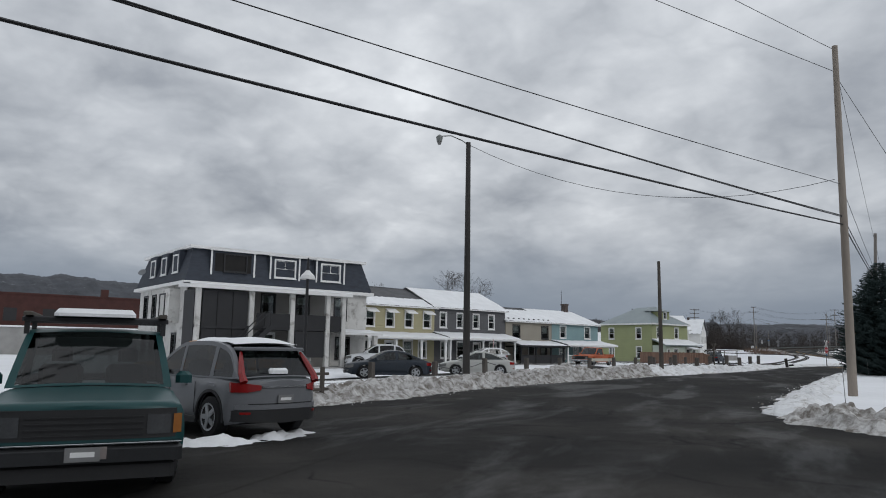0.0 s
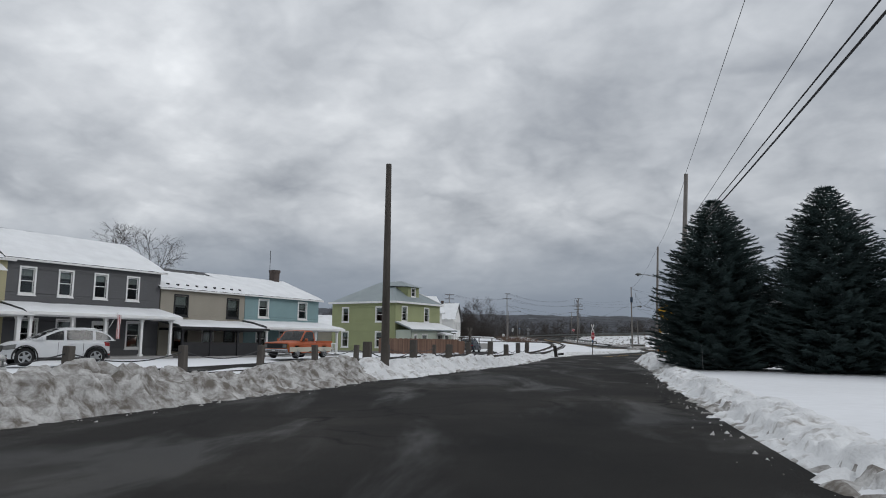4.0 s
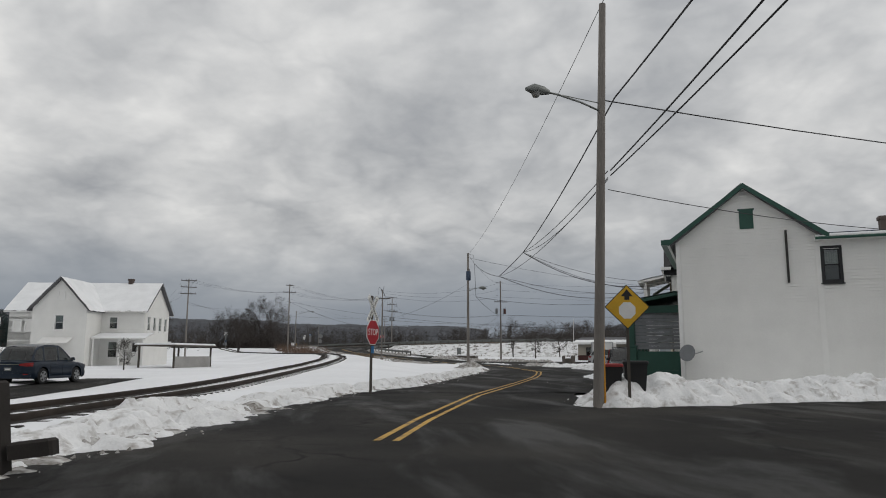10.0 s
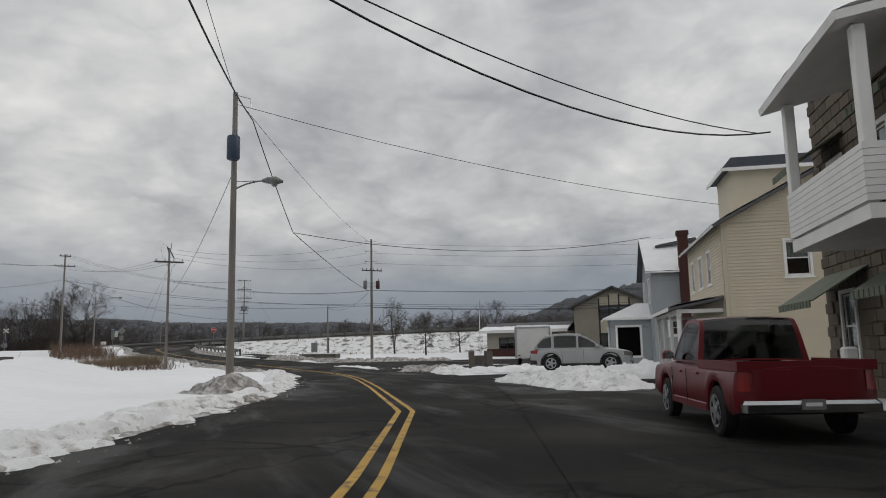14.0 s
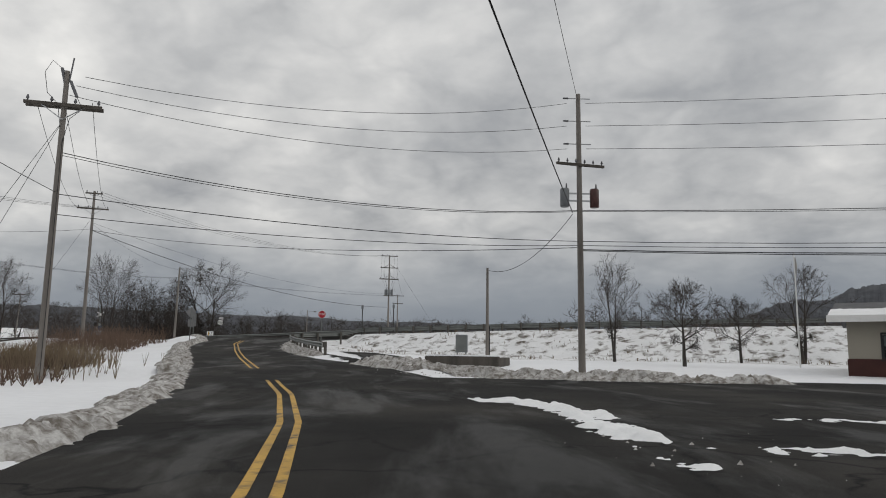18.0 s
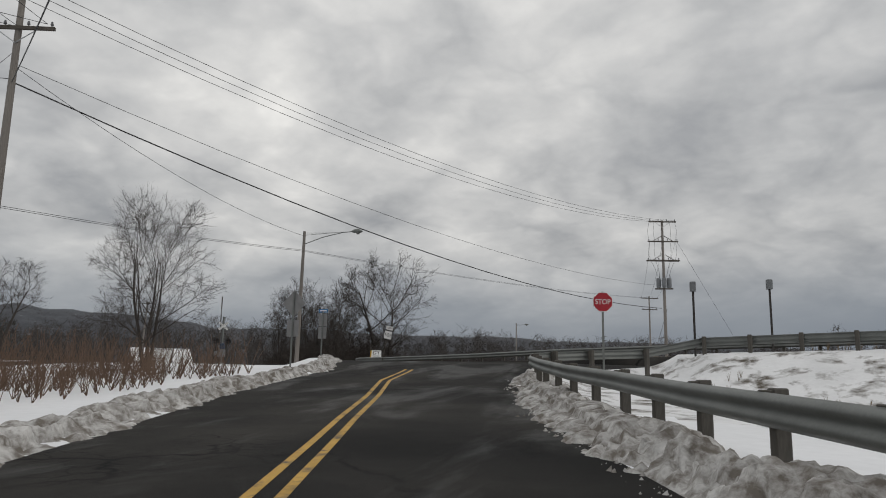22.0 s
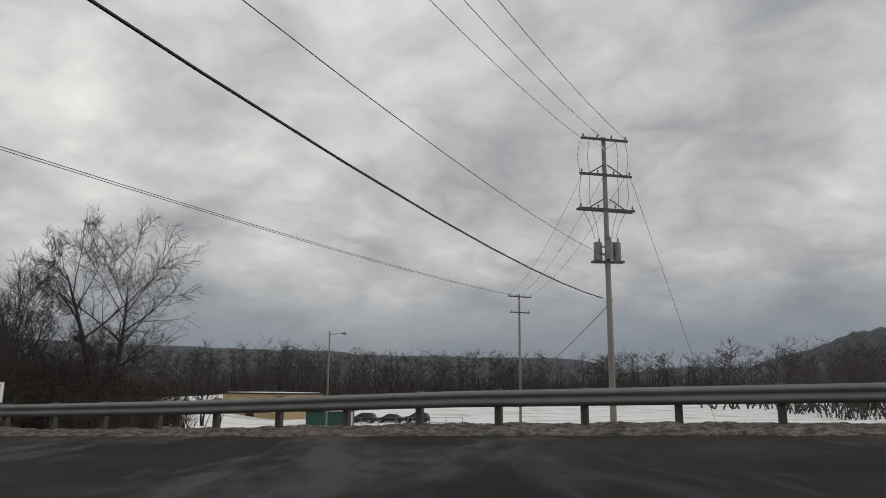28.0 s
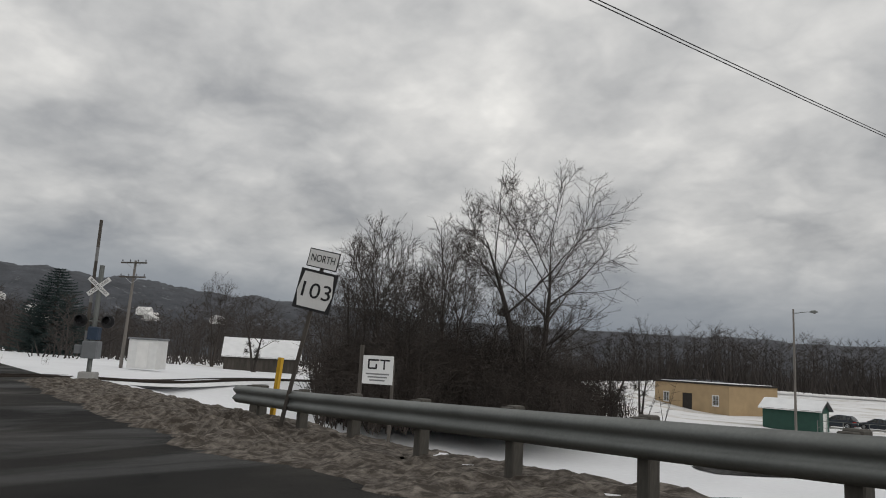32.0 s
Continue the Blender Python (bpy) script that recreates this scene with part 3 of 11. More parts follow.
def ground_z(x, y):
    """Height of the snow-covered ground, for arrays."""
    x, y = np.asarray(x, float), np.asarray(y, float)
    s = (x - HC[0]) * HN[0] + (y - HC[1]) * HN[1]
    along = x * 1.0
    hz = np.interp(along, [a for a, _ in HIGH_Z], [b for _, b in HIGH_Z])
    wr = np.clip((x - 22) / 14, 0, 1)
    south = arr(LOW_LEFT, y) * (1 - wr) + arr(LOW_RIGHT, y) * wr
    k = np.clip((-6 - x) / 24, 0, 1)
    north = -1.3 + 3.6 * k * k * (3 - 2 * k) * (1 - 0.3 * np.clip((s - 12) / 30, 0, 1))
    k = np.clip((y - 340) / 90, 0, 1) * np.clip((x + 60) / 40, 0, 1)
    north = north + 2.9 * k * k * (3 - 2 * k)
    low = np.where(s > 0, north, south)
    tilt = np.interp(x, [a for a, _ in BANKING], [b for _, b in BANKING]) * np.clip((s + 1) / 6, 0, 1)
    edge = 6.2 + np.where(s < 0, 4.2 * np.clip((x - 21) / 4, 0, 1), 0)
    bank = hz + tilt - np.maximum(0, np.abs(s) - edge) * 0.42
    z = np.maximum(low, bank - 0.05)
    # the ramp's own embankment
    l, r = np.interp(y, [a for a, _ in LEFT], [b for _, b in LEFT]), np.interp(y, [a for a, _ in RIGHT], [b for _, b in RIGHT])
    rz = arr(ROAD_Z, y)
    out = np.maximum(np.maximum(l - x, x - r), 0)
    ramp = rz - np.maximum(0, out - 1.6) * 0.33
    on = (y > 130) & (s < 2)
    z = np.where(on, np.maximum(z, ramp), z)
    inside = (out <= 0.35) & (s < 5) & (y > -72) & (y < 222)
    near = np.clip(1 - out / 2.0, 0, 1) * (s < 5) * (y < 222)
    z = z * (1 - near) + rz * near
    lift = 0.13 * np.clip((out - 0.2) / 0.8, 0, 1)
    z = z + np.where(inside, -0.10, lift)
    for _, _, pts, hw in PAVED:
        d = seg_dist(x, y, pts)
        z = np.where((d < hw + 0.3) & ~inside, np.minimum(z, arr(LOW_RIGHT, y) - 0.04), z)
    k = np.clip(np.minimum(7.4 + s, 5.3 - s) / 0.8, 0, 1)
    z = z * (1 - k) + np.minimum(z, hz - 0.3) * k
    d = seg_dist(x, y, [(b, a) for a, b in TRACK])
    k = np.clip((9.0 - d) / 6.5, 0, 1)
    z = z + np.where(inside, 0, arr(TRACK_RISE, y) * k * k * (3 - 2 * k))
    z = np.where((d < 1.8) & (np.abs(s) > 5), np.minimum(z, z - 0.02), z)
    return z


def gz(x, y):
    return float(ground_z(np.array([x]), np.array([y]))[0])


def build_ground():
    xs = np.concatenate([-np.geomspace(2600, 75, 26)[:-1], np.arange(-75, 90, 1.0), np.geomspace(90, 2600, 26)])
    ys = np.concatenate([-np.geomspace(1200, 75, 18)[:-1], np.arange(-75, 262, 1.0), np.geomspace(262, 3200, 34)])
    X, Y = np.meshgrid(xs, ys)
    Z = ground_z(X, Y)
    far = np.clip((np.hypot(X - 5, Y - 100) - 230) / 300, 0, 1)
    Z = Z * (1 - far) + far * -1.5
    for i in range(0, len(ys)):
        if -70 < ys[i] < 261:
            for j in range(25, 25 + 165):
                Z[i, j] += 0.05 * noise.fractal(Vector((X[i, j] * 0.13, Y[i, j] * 0.13, 0)), 1.0, 2.0, 3) * (Z[i, j] > -5)
    g = Geo()
    g.grid(np.stack([X, Y, Z], -1).tolist())
    me = bpy.data.meshes.new("ground")
    me.from_pydata(g.v, [], g.f)
    me.shade_smooth()
    for m in (SNOW_FIELD, WEEDY, STUBBLE):
        me.materials.append(m)
    idx = np.zeros(len(g.f), int)
    nx = len(xs)
    cx, cy = (X[:-1, :-1] + 0.5 * (X[1:, 1:] - X[:-1, :-1])).ravel(), (Y[:-1, :-1] + 0.5 * (Y[1:, 1:] - Y[:-1, :-1])).ravel()
    s = (cx - HC[0]) * HN[0] + (cy - HC[1]) * HN[1]
    idx[(s > -26) & (s < -5.5) & (cx > 14) & (cx < 400)] = 1
    idx[(s > 45)] = 2
    me.polygons.foreach_set("material_index", idx)
    ob = new("ground", me)
    tagged(ob, "snow-covered ground with weedy embankment and stubble field", "ground", "", "structure")


build_ground()


def build_roads():
    ys = np.arange(-70, 219.01, 1.0)
    rows = []
    for y in ys:
        l, r, z = interp(y, LEFT), interp(y, RIGHT), interp(y, ROAD_Z)
        rows.append([(l + (r - l) * k / 8, y, z + 0.03 * (1 - (k / 4 - 1) ** 2)) for k in range(9)])
    solo("road", Geo().grid(rows), ASPHALT, "cracked wet asphalt road with patches of slush", "road", kind="structure", smooth=2)
    rows = []
    for t in np.arange(-420, 420.1, 4.0):
        cx, cy = HC[0] + HD[0] * t, HC[1] + HD[1] * t
        z = interp(cx, HIGH_Z)
        rows.append([(cx + HN[0] * w, cy + HN[1] * w, z + 0.045 + interp(cx, BANKING) * min(1, max(0, (w + 1) / 6)) - 0.0045 * abs(w) - d) for w, d in ((-6.9, 0.6), (-6.6, 0.05), (-5.6, 0), (-3, 0), (0, 0), (3, 0), (4.4, 0), (4.8, 0.04), (5.0, 0.5))])
    solo("road_highway", Geo().grid(rows), ASPHALT, "wet two-lane highway on an embankment", "road", kind="structure", smooth=2)
    for i, (name, label, pts, hw) in enumerate(PAVED):
        g = Geo()
        P = [Vector((*p, 0)) for p in pts]
        rows = []
        for k in range(len(P) - 1):
            n = max(2, int((P[k + 1] - P[k]).length / 2))
            for q in range(n + (k == len(P) - 2)):
                p = P[k].lerp(P[k + 1], q / n)
                d = (P[min(k + 1, len(P) - 1)] - P[k]).normalized()
                if q == 0 and 0 < k:
                    d = (P[k + 1] - P[k - 1]).normalized()
                o = Vector((-d.y, d.x, 0))
                e = [p + o * (hw * w) for w in (-1, -0.75, -0.5, -0.25, 0, 0.25, 0.5, 0.75, 1)]
                rows.append([(v.x, v.y, 0.012 + 0.004 * i + float(arr(LOW_RIGHT, v.y))) for v in e])
        solo(name, g.grid(rows), ASPHALT, label, "road", kind="structure", smooth=2)


build_roads()
CENTRE = [(44, 5.1), (48.8, 6.6), (56.2, 8.9), (65, 12.0), (74.8, 16.2), (83, 19.6), (89.4, 21.9), (97.5, 24.5), (108.2, 26.15), (113, 26.8), (117.8, 27.4), (124.2, 27.88), (129, 27.82), (133.6, 27.45), (139.7, 26.8), (146.3, 25.72), (152.2, 24.35), (162.3, 21.65), (172, 19.1), (180.1, 17.1), (187.3, 15.38), (193, 14.1), (199.1, 12.65), (205.5, 11.9)]


def build_lines():
    for side in (-1, 1):
        g = Geo()
        y = 52.4
        while y < 205:
            gap = 152.2 < y < 160
            y1 = y + 0.9
            if not gap:
                q = []
                for yy in (y, y1):
                    x, d = interp(yy, CENTRE), Vector((interp(yy + 1, CENTRE) - interp(yy - 1, CENTRE), 2, 0)).normalized()
                    o = Vector((d.y, -d.x, 0))
                    l, r = interp(yy, LEFT), interp(yy, RIGHT)
                    k = (x - l) / (r - l) * 2 - 1
                    z = interp(yy, ROAD_Z) + 0.03 * (1 - k * k) + 0.006
                    q += [Vector((x, yy, z)) + o * (side * 0.16 + w) for w in (-0.06, 0.06)]
                g.quad(q[0], q[1], q[3], q[2])
            y = y1
        solo("road_line", g, YELLOW_PAINT, "worn yellow centre line painted on asphalt", "road marking", "double centre line", "structure")


build_lines()


def lump(p, s, seed):
    """Relief of broken ploughed snow: soft swells, chunks of two sizes, each at its own height."""
    q = Vector((p[0] / s, p[1] / s, seed))
    a = noise.fractal(q * 0.7, 0.7, 2.1, 4)
    d, c = noise.voronoi(q * 1.15)
    e, h = noise.voronoi(q * 2.5)
    big = noise.cell(c[0] * 7.31) * min(1.0, (d[1] - d[0]) * 3.2)
    small = noise.cell(h[0] * 5.17) * min(1.0, (e[1] - e[0]) * 3.2)
    return 0.5 * a + 0.42 * big + 0.3 * small


def bank(name, pts, width, height, material, label, seed=0, rough=1.0, step=0.1, across=27, taper=1.5, on_road=False):
    """A ploughed ridge of snow along a line of (x, y), its foot on the ground."""
    P = [Vector((*p, 0)) for p in pts]
    acc, rows = 0.0, []
    total = sum((b - a).length for a, b in zip(P[:-1], P[1:]))
    samples = []
    for a, b in zip(P[:-1], P[1:]):
        n = max(1, int((b - a).length / step))
        for q in range(n):
            samples.append((a.lerp(b, q / n), (b - a).normalized(), acc + (b - a).length * q / n))
        acc += (b - a).length
    xs = np.array([p.x for p, _, _ in samples])
    ysa = np.array([p.y for p, _, _ in samples])
    for i, (p, d, s) in enumerate(samples):
        j0, j1 = max(0, i - 6), min(len(samples) - 1, i + 6)
        d = (samples[j1][0] - samples[j0][0]).normalized()
        o = Vector((d.y, -d.x, 0))
        end = min(1, s / taper, (total - s) / taper)
        hh = height * end * (0.72 + 0.5 * noise.noise(Vector((s * 0.21, seed, 2.2))))
        ww = width * (0.5 + 0.5 * end) * (1 + 0.3 * noise.noise(Vector((s * 0.37, seed, 7.7))))
        row = []
        for k in range(across):
            u = k / (across - 1) * 2 - 1
            e = p + o * (u * ww / 2) + o * (0.16 * noise.noise(Vector((s * 1.3, u, seed))) + abs(u) * (0.22 * noise.noise(Vector((s * 0.8, u * 0.3, seed + 4))) + 0.16 * noise.noise(Vector((s * 3.1, u * 0.3, seed + 9)))))
            prof = (1 - abs(u) ** 2.2)
            row.append([e.x, e.y, hh, prof, s, u])
        rows.append(row)
    ex = np.array([[c[0] for c in r] for r in rows])
    ey = np.array([[c[1] for c in r] for r in rows])
    base = ground_z(ex, ey)
    if on_road:
        side = (ex - HC[0]) * HN[0] + (ey - HC[1]) * HN[1]
        base = np.maximum(base, arr(HIGH_Z, ex) + arr(BANKING, ex) * np.clip((side + 1) / 6, 0, 1) + 0.0)
    out = []
    for i, r in enumerate(rows):
        line = []
        for k, c in enumerate(r):
            n = lump((c[0], c[1]), 0.6, seed) * 0.33 * rough * (0.25 + c[3]) * min(1.0, c[2] / 0.25 + 0.2)
            n = max(-0.12, min(n, 0.05 + 0.28 * c[2]))
            z = base[i][k] + c[2] * c[3] + n * (c[3] > 0.02) - (0.06 if c[3] < 0.02 else 0)
            line.append((c[0], c[1], z))
        out.append(line)
    return solo(name, Geo().grid(out), material, label, "snow bank", "ploughed snow", smooth=2)

# ---- houses ----
def wall_geo(w, h, holes, thick=0.18, lap=0.0, x0=0.0, z0=0.0):
    """A wall in the plane y=0, outside towards -y, with real openings (x0, x1, z0, z1) and lapped boards."""
    g = Geo()
    g.weld = True
    xs = sorted({x0, x0 + w, *[a for o in holes for a in o[:2]]})
    zs = sorted({z0, z0 + h, *[a for o in holes for a in o[2:4]]})
    for xa, xb in zip(xs[:-1], xs[1:]):
        run = None
        for za, zb in zip(zs[:-1], zs[1:]):
            if any(o[0] <= xa and xb <= o[1] and o[2] <= za and zb <= o[3] for o in holes):
                continue
            g.box(xa, xb, 0, thick, za, zb)
            if lap:
                k = math.floor((za - z0) / lap + 1e-6)
                rows = [[(xa, 0, za), (xb, 0, za)]]
                while z0 + k * lap < zb - 1e-6:
                    a, b = max(za, z0 + k * lap), min(zb, z0 + (k + 1) * lap)
                    rows += [[(xa, -0.032, a), (xb, -0.032, a)], [(xa, -0.006, b), (xb, -0.006, b)]]
                    k += 1
                g.grid(rows)
    return g


def gable_geo(w, rise, thick=0.18, lap=0.0, x0=0.0, z0=0.0, peak=None):
    g = Geo()
    pk = x0 + (w / 2 if peak is None else peak)
    g.prism([(x0, z0), (x0 + w, z0), (pk, z0 + rise)], lambda x, z: (x, 0, z), lambda x, z: (x, thick, z))
    if lap:
        k, rows = 0, []
        while k * lap < rise - 0.02:
            a, b = k * lap, min(rise, (k + 1) * lap)
            la, ra = x0 + (pk - x0) * a / rise, x0 + w - (x0 + w - pk) * a / rise
            lb, rb = x0 + (pk - x0) * b / rise, x0 + w - (x0 + w - pk) * b / rise
            rows += [[(la, -0.032, z0 + a), (ra, -0.032, z0 + a)], [(lb, -0.006, z0 + b), (rb, -0.006, z0 + b)]]
            k += 1
        g.grid(rows)
    return g


FACES = {"front": lambda w, d: Matrix.Identity(4), "right": lambda w, d: pose(w, 0, 0, 0, 0, 90), "back": lambda w, d: pose(w, d, 0, 0, 0, 180), "left": lambda w, d: pose(0, d, 0, 0, 0, -90)}


def placed(ob, m):
    ob.matrix_local = m
    return ob


def rim_geo(x0, x1, z0, z1, t, y0, y1):
    """A rectangular frame of bar width t, in one piece."""
    o = [(x0, z0), (x1, z0), (x1, z1), (x0, z1)]
    n = [(x0 + t, z0 + t), (x1 - t, z0 + t), (x1 - t, z1 - t), (x0 + t, z1 - t)]
    vs = [(x, y, z) for y in (y0, y1) for ring in (o, n) for x, z in ring]
    fs = []
    for k in range(4):
        q = (k + 1) % 4
        fs += [(k, q, 4 + q, 4 + k), (8 + k, 12 + k, 12 + q, 8 + q), (k, 8 + k, 8 + q, q), (4 + k, 4 + q, 12 + q, 12 + k)]
    return Geo().add(vs, fs)


def window(parent, m, x0, x1, z0, z1, frame_mat=TRIM, double=True, shutters=None, sill=True, curtain=0.5, pairs=1):
    """A sash window set in its opening: casing, rails, sill, panes and a blind or curtain behind them."""
    t, r = 0.10, 0.045
    win = placed(part("window", rim_geo(x0 - t, x1 + t, z0 - t, z1 + t * 1.2, t, -0.05, 0.12), frame_mat, parent), m)
    for q in range(pairs):
        a, b = x0 + (x1 - x0) * q / pairs, x0 + (x1 - x0) * (q + 1) / pairs
        zm = (z0 + z1) / 2
        for c, d, y in ((z0, zm + r / 2, 0.06), (zm - r / 2, z1, 0.03)):
            placed(part("sash", rim_geo(a, b, c, d, r, y, y + 0.03), frame_mat, win), Matrix.Identity(4))
    placed(part("pane", Geo().box(x0 + r, x1 - r, 0.062, 0.068, z0 + r, z1 - r), GLASS, win), Matrix.Identity(4)).visible_shadow = False
    if sill:
        placed(part("sill", Geo().soft(x0 - t - 0.04, x1 + t + 0.04, -0.11, 0.0, z0 - t - 0.05, z0 - t, 0.012), frame_mat, win), Matrix.Identity(4))
    if curtain:
        c = Geo()
        n = 14
        zc = z1 - (z1 - z0) * curtain
        c.grid([[(x0 + (x1 - x0) * i / n, 0.13 + 0.015 * (i % 2), z) for i in range(n + 1)] for z in (zc, z1)])
        placed(part("curtain", c, CURTAIN, win), Matrix.Identity(4))
    if shutters:
        wd = shutters if isinstance(shutters, float) else 0.36
        for a in (x0 - t - wd - 0.02, x1 + t + 0.02):
            s = Geo().box(a, a + wd, -0.04, -0.022, z0 - t, z1 + t)
            for k in range(int((z1 - z0) / 0.09)):
                s.box(a + 0.05, a + wd - 0.05, -0.052, -0.04, z0 + 0.04 + k * 0.09, z0 + 0.09 + k * 0.09)
            placed(part("shutter", s, SHUTTER, win), Matrix.Identity(4))
    return win


def door(parent, m, x0, x1, z0, z1, material=TRIM, glazed=True):
    t = 0.1
    g = Geo()
    for a, b, c, d in ((x0 - t, x0, z0, z1 + t), (x1, x1 + t, z0, z1 + t), (x0, x1, z1, z1 + t)):
        g.box(a, b, -0.045, 0.12, c, d)
    fr = placed(part("door_frame", g, TRIM, parent), m)
    g = Geo()
    zm = z0 + (z1 - z0) * 0.5
    if glazed:
        g.box(x0, x1, 0.06, 0.1, z0, zm)
        g.box(x0, x0 + 0.12, 0.06, 0.1, zm, z1)
        g.box(x1 - 0.12, x1, 0.06, 0.1, zm, z1)
        g.box(x0 + 0.12, x1 - 0.12, 0.06, 0.1, z1 - 0.14, z1)
        placed(part("pane", Geo().box(x0 + 0.12, x1 - 0.12, 0.075, 0.082, zm, z1 - 0.14), GLASS, fr), Matrix.Identity(4))
    else:
        g.box(x0, x1, 0.06, 0.1, z0, z1)
        for a in (z0 + 0.15, zm + 0.1):
            g.box(x0 + 0.12, x1 - 0.12, 0.045, 0.06, a, a + (z1 - z0) * 0.34)
    leaf = placed(part("door", g, material, fr), Matrix.Identity(4))
    placed(part("handle", Geo().tube([(x1 - 0.09, 0.05, z0 + 0.98), (x1 - 0.09, 0.0, z0 + 0.98), (x1 - 0.2, 0.0, z0 + 0.98)], 0.014, 6), STEEL, fr), Matrix.Identity(4))


def walls(house, w, d, h, material, holes, lap=0.14, thick=0.18, z0=0.0, skip=()):
    for side in ("front", "right", "back", "left"):
        if side in skip:
            continue
        ww = w if side in ("front", "back") else d
        trim = thick if side in ("left", "right") else 0.0
        hs = [o[:4] for o in holes.get(side, ())]
        ob = part(side + "_wall", wall_geo(ww - 2 * trim, h - z0, hs, thick, lap, x0=trim, z0=z0), material, house)
        ob.matrix_local = FACES[side](w, d)
    # floor, ceiling and partition, near-black so rooms look unlit behind the panes
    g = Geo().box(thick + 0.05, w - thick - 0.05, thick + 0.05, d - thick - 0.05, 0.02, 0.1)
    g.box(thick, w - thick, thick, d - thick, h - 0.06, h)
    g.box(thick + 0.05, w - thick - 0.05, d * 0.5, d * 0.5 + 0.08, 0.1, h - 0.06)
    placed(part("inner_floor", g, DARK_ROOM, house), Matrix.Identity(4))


def fill(house, w, d, holes, frame_mat=TRIM, **kw):
    for side, hs in holes.items():
        m = FACES[side](w, d)
        for o in hs:
            opt = dict(kw)
            if len(o) > 4:
                opt.update(o[4])
            if opt.pop("door", False):
                door(house, m, *o[:4], opt.get("material", TRIM), opt.get("glazed", True))
            else:
                window(house, m, *o[:4], **{"frame_mat": frame_mat, **opt})


def slab(house, name, a, b, c, d, thick, material, label=""):
    """A sloping board with the upper face a, b, c, d."""
    A = [Vector(p) for p in (a, b, c, d)]
    n = (A[1] - A[0]).cross(A[3] - A[0]).normalized()
    if n.z < 0:
        n = -n
    g = Geo().add([*A, *[p - n * thick for p in A]], [(0, 1, 2, 3), (7, 6, 5, 4), (0, 4, 5, 1), (1, 5, 6, 2), (2, 6, 7, 3), (3, 7, 4, 0)])
    return part(name, g, material, house, label)


def snow_on(house, a, b, c, d, seed, thick=0.07, t0=0.0, t1=1.0, ragged=0.25, label=""):
    """Snow lying on a sloping board a, b (lower edge), c, d (upper), with a ragged edge."""
    a, b, c, d = (Vector(p) for p in (a, b, c, d))
    nu = max(8, int((b - a).length / 0.22))
    nv = 7
    up = (b - a).cross(d - a).normalized()
    if up.z < 0:
        up = -up
    rows = []
    for j in range(nv + 1):
        row = []
        for i in range(nu + 1):
            u = i / nu
            lo = t0 + ragged * 0.12 * noise.noise(Vector((u * nu * 0.35, seed, 0)))
            hi = t1 - (0.0 if t1 >= 1 else ragged * 0.5 * (0.5 + 0.5 * noise.noise(Vector((u * nu * 0.8, seed, 5)))))
            v = lo + (hi - lo) * j / nv
            p = a.lerp(b, u).lerp(d.lerp(c, u), v)
            e = min(1.0, j / 1.0, (nv - j) / 1.0 if t1 < 1 else 1.0)
            row.append(p + up * (thick * e * (0.8 + 0.5 * noise.noise(Vector((p.x, p.y, p.z + seed)))) + 0.006))
        rows.append(row)
    return part("roof_snow", Geo().grid(rows), SNOW, house, label or "snow lying on the roof", smooth=2)


def gable_roof(house, w, d, h, rise, over=0.35, material=SHINGLE, along="x", snow=((0, 1), (0, 1)), seed=1, x0=0.0, y0=0.0, ridge=0.5, thick=0.12):
    """Two pitches whose ridge runs along x (or along y)."""
    if along == "x":
        dy = d * ridge
        k1, k2 = rise / dy, rise / (d - dy)
        ra, rb = (x0 - over, y0 + dy, h + rise + 0.1), (x0 + w + over, y0 + dy, h + rise + 0.1)
        f = [(x0 - over, y0 - over, h - over * k1 + 0.1), (x0 + w + over, y0 - over, h - over * k1 + 0.1)]
        b = [(x0 + w + over, y0 + d + over, h - over * k2 + 0.1), (x0 - over, y0 + d + over, h - over * k2 + 0.1)]
        sides = [(f[0], f[1], rb, ra), (b[0], b[1], ra, rb)]
    else:
        dx = w * ridge
        k1, k2 = rise / dx, rise / (w - dx)
        ra, rb = (x0 + dx, y0 - over, h + rise + 0.1), (x0 + dx, y0 + d + over, h + rise + 0.1)
        l = [(x0 - over, y0 + d + over, h - over * k1 + 0.1), (x0 - over, y0 - over, h - over * k1 + 0.1)]
        r = [(x0 + w + over, y0 - over, h - over * k2 + 0.1), (x0 + w + over, y0 + d + over, h - over * k2 + 0.1)]
        sides = [(l[0], l[1], ra, rb), (r[0], r[1], rb, ra)]
    for i, q in enumerate(sides):
        slab(house, "roof", *q, thick, material)
        if snow[i]:
            snow_on(house, *q, seed + i, t0=snow[i][0], t1=snow[i][1])
        A, B = Vector(q[0]), Vector(q[1])
        part("gutter", Geo().tube([A - Vector((0, 0, 0.08)), B - Vector((0, 0, 0.08))], 0.055, 6), TRIM, house)


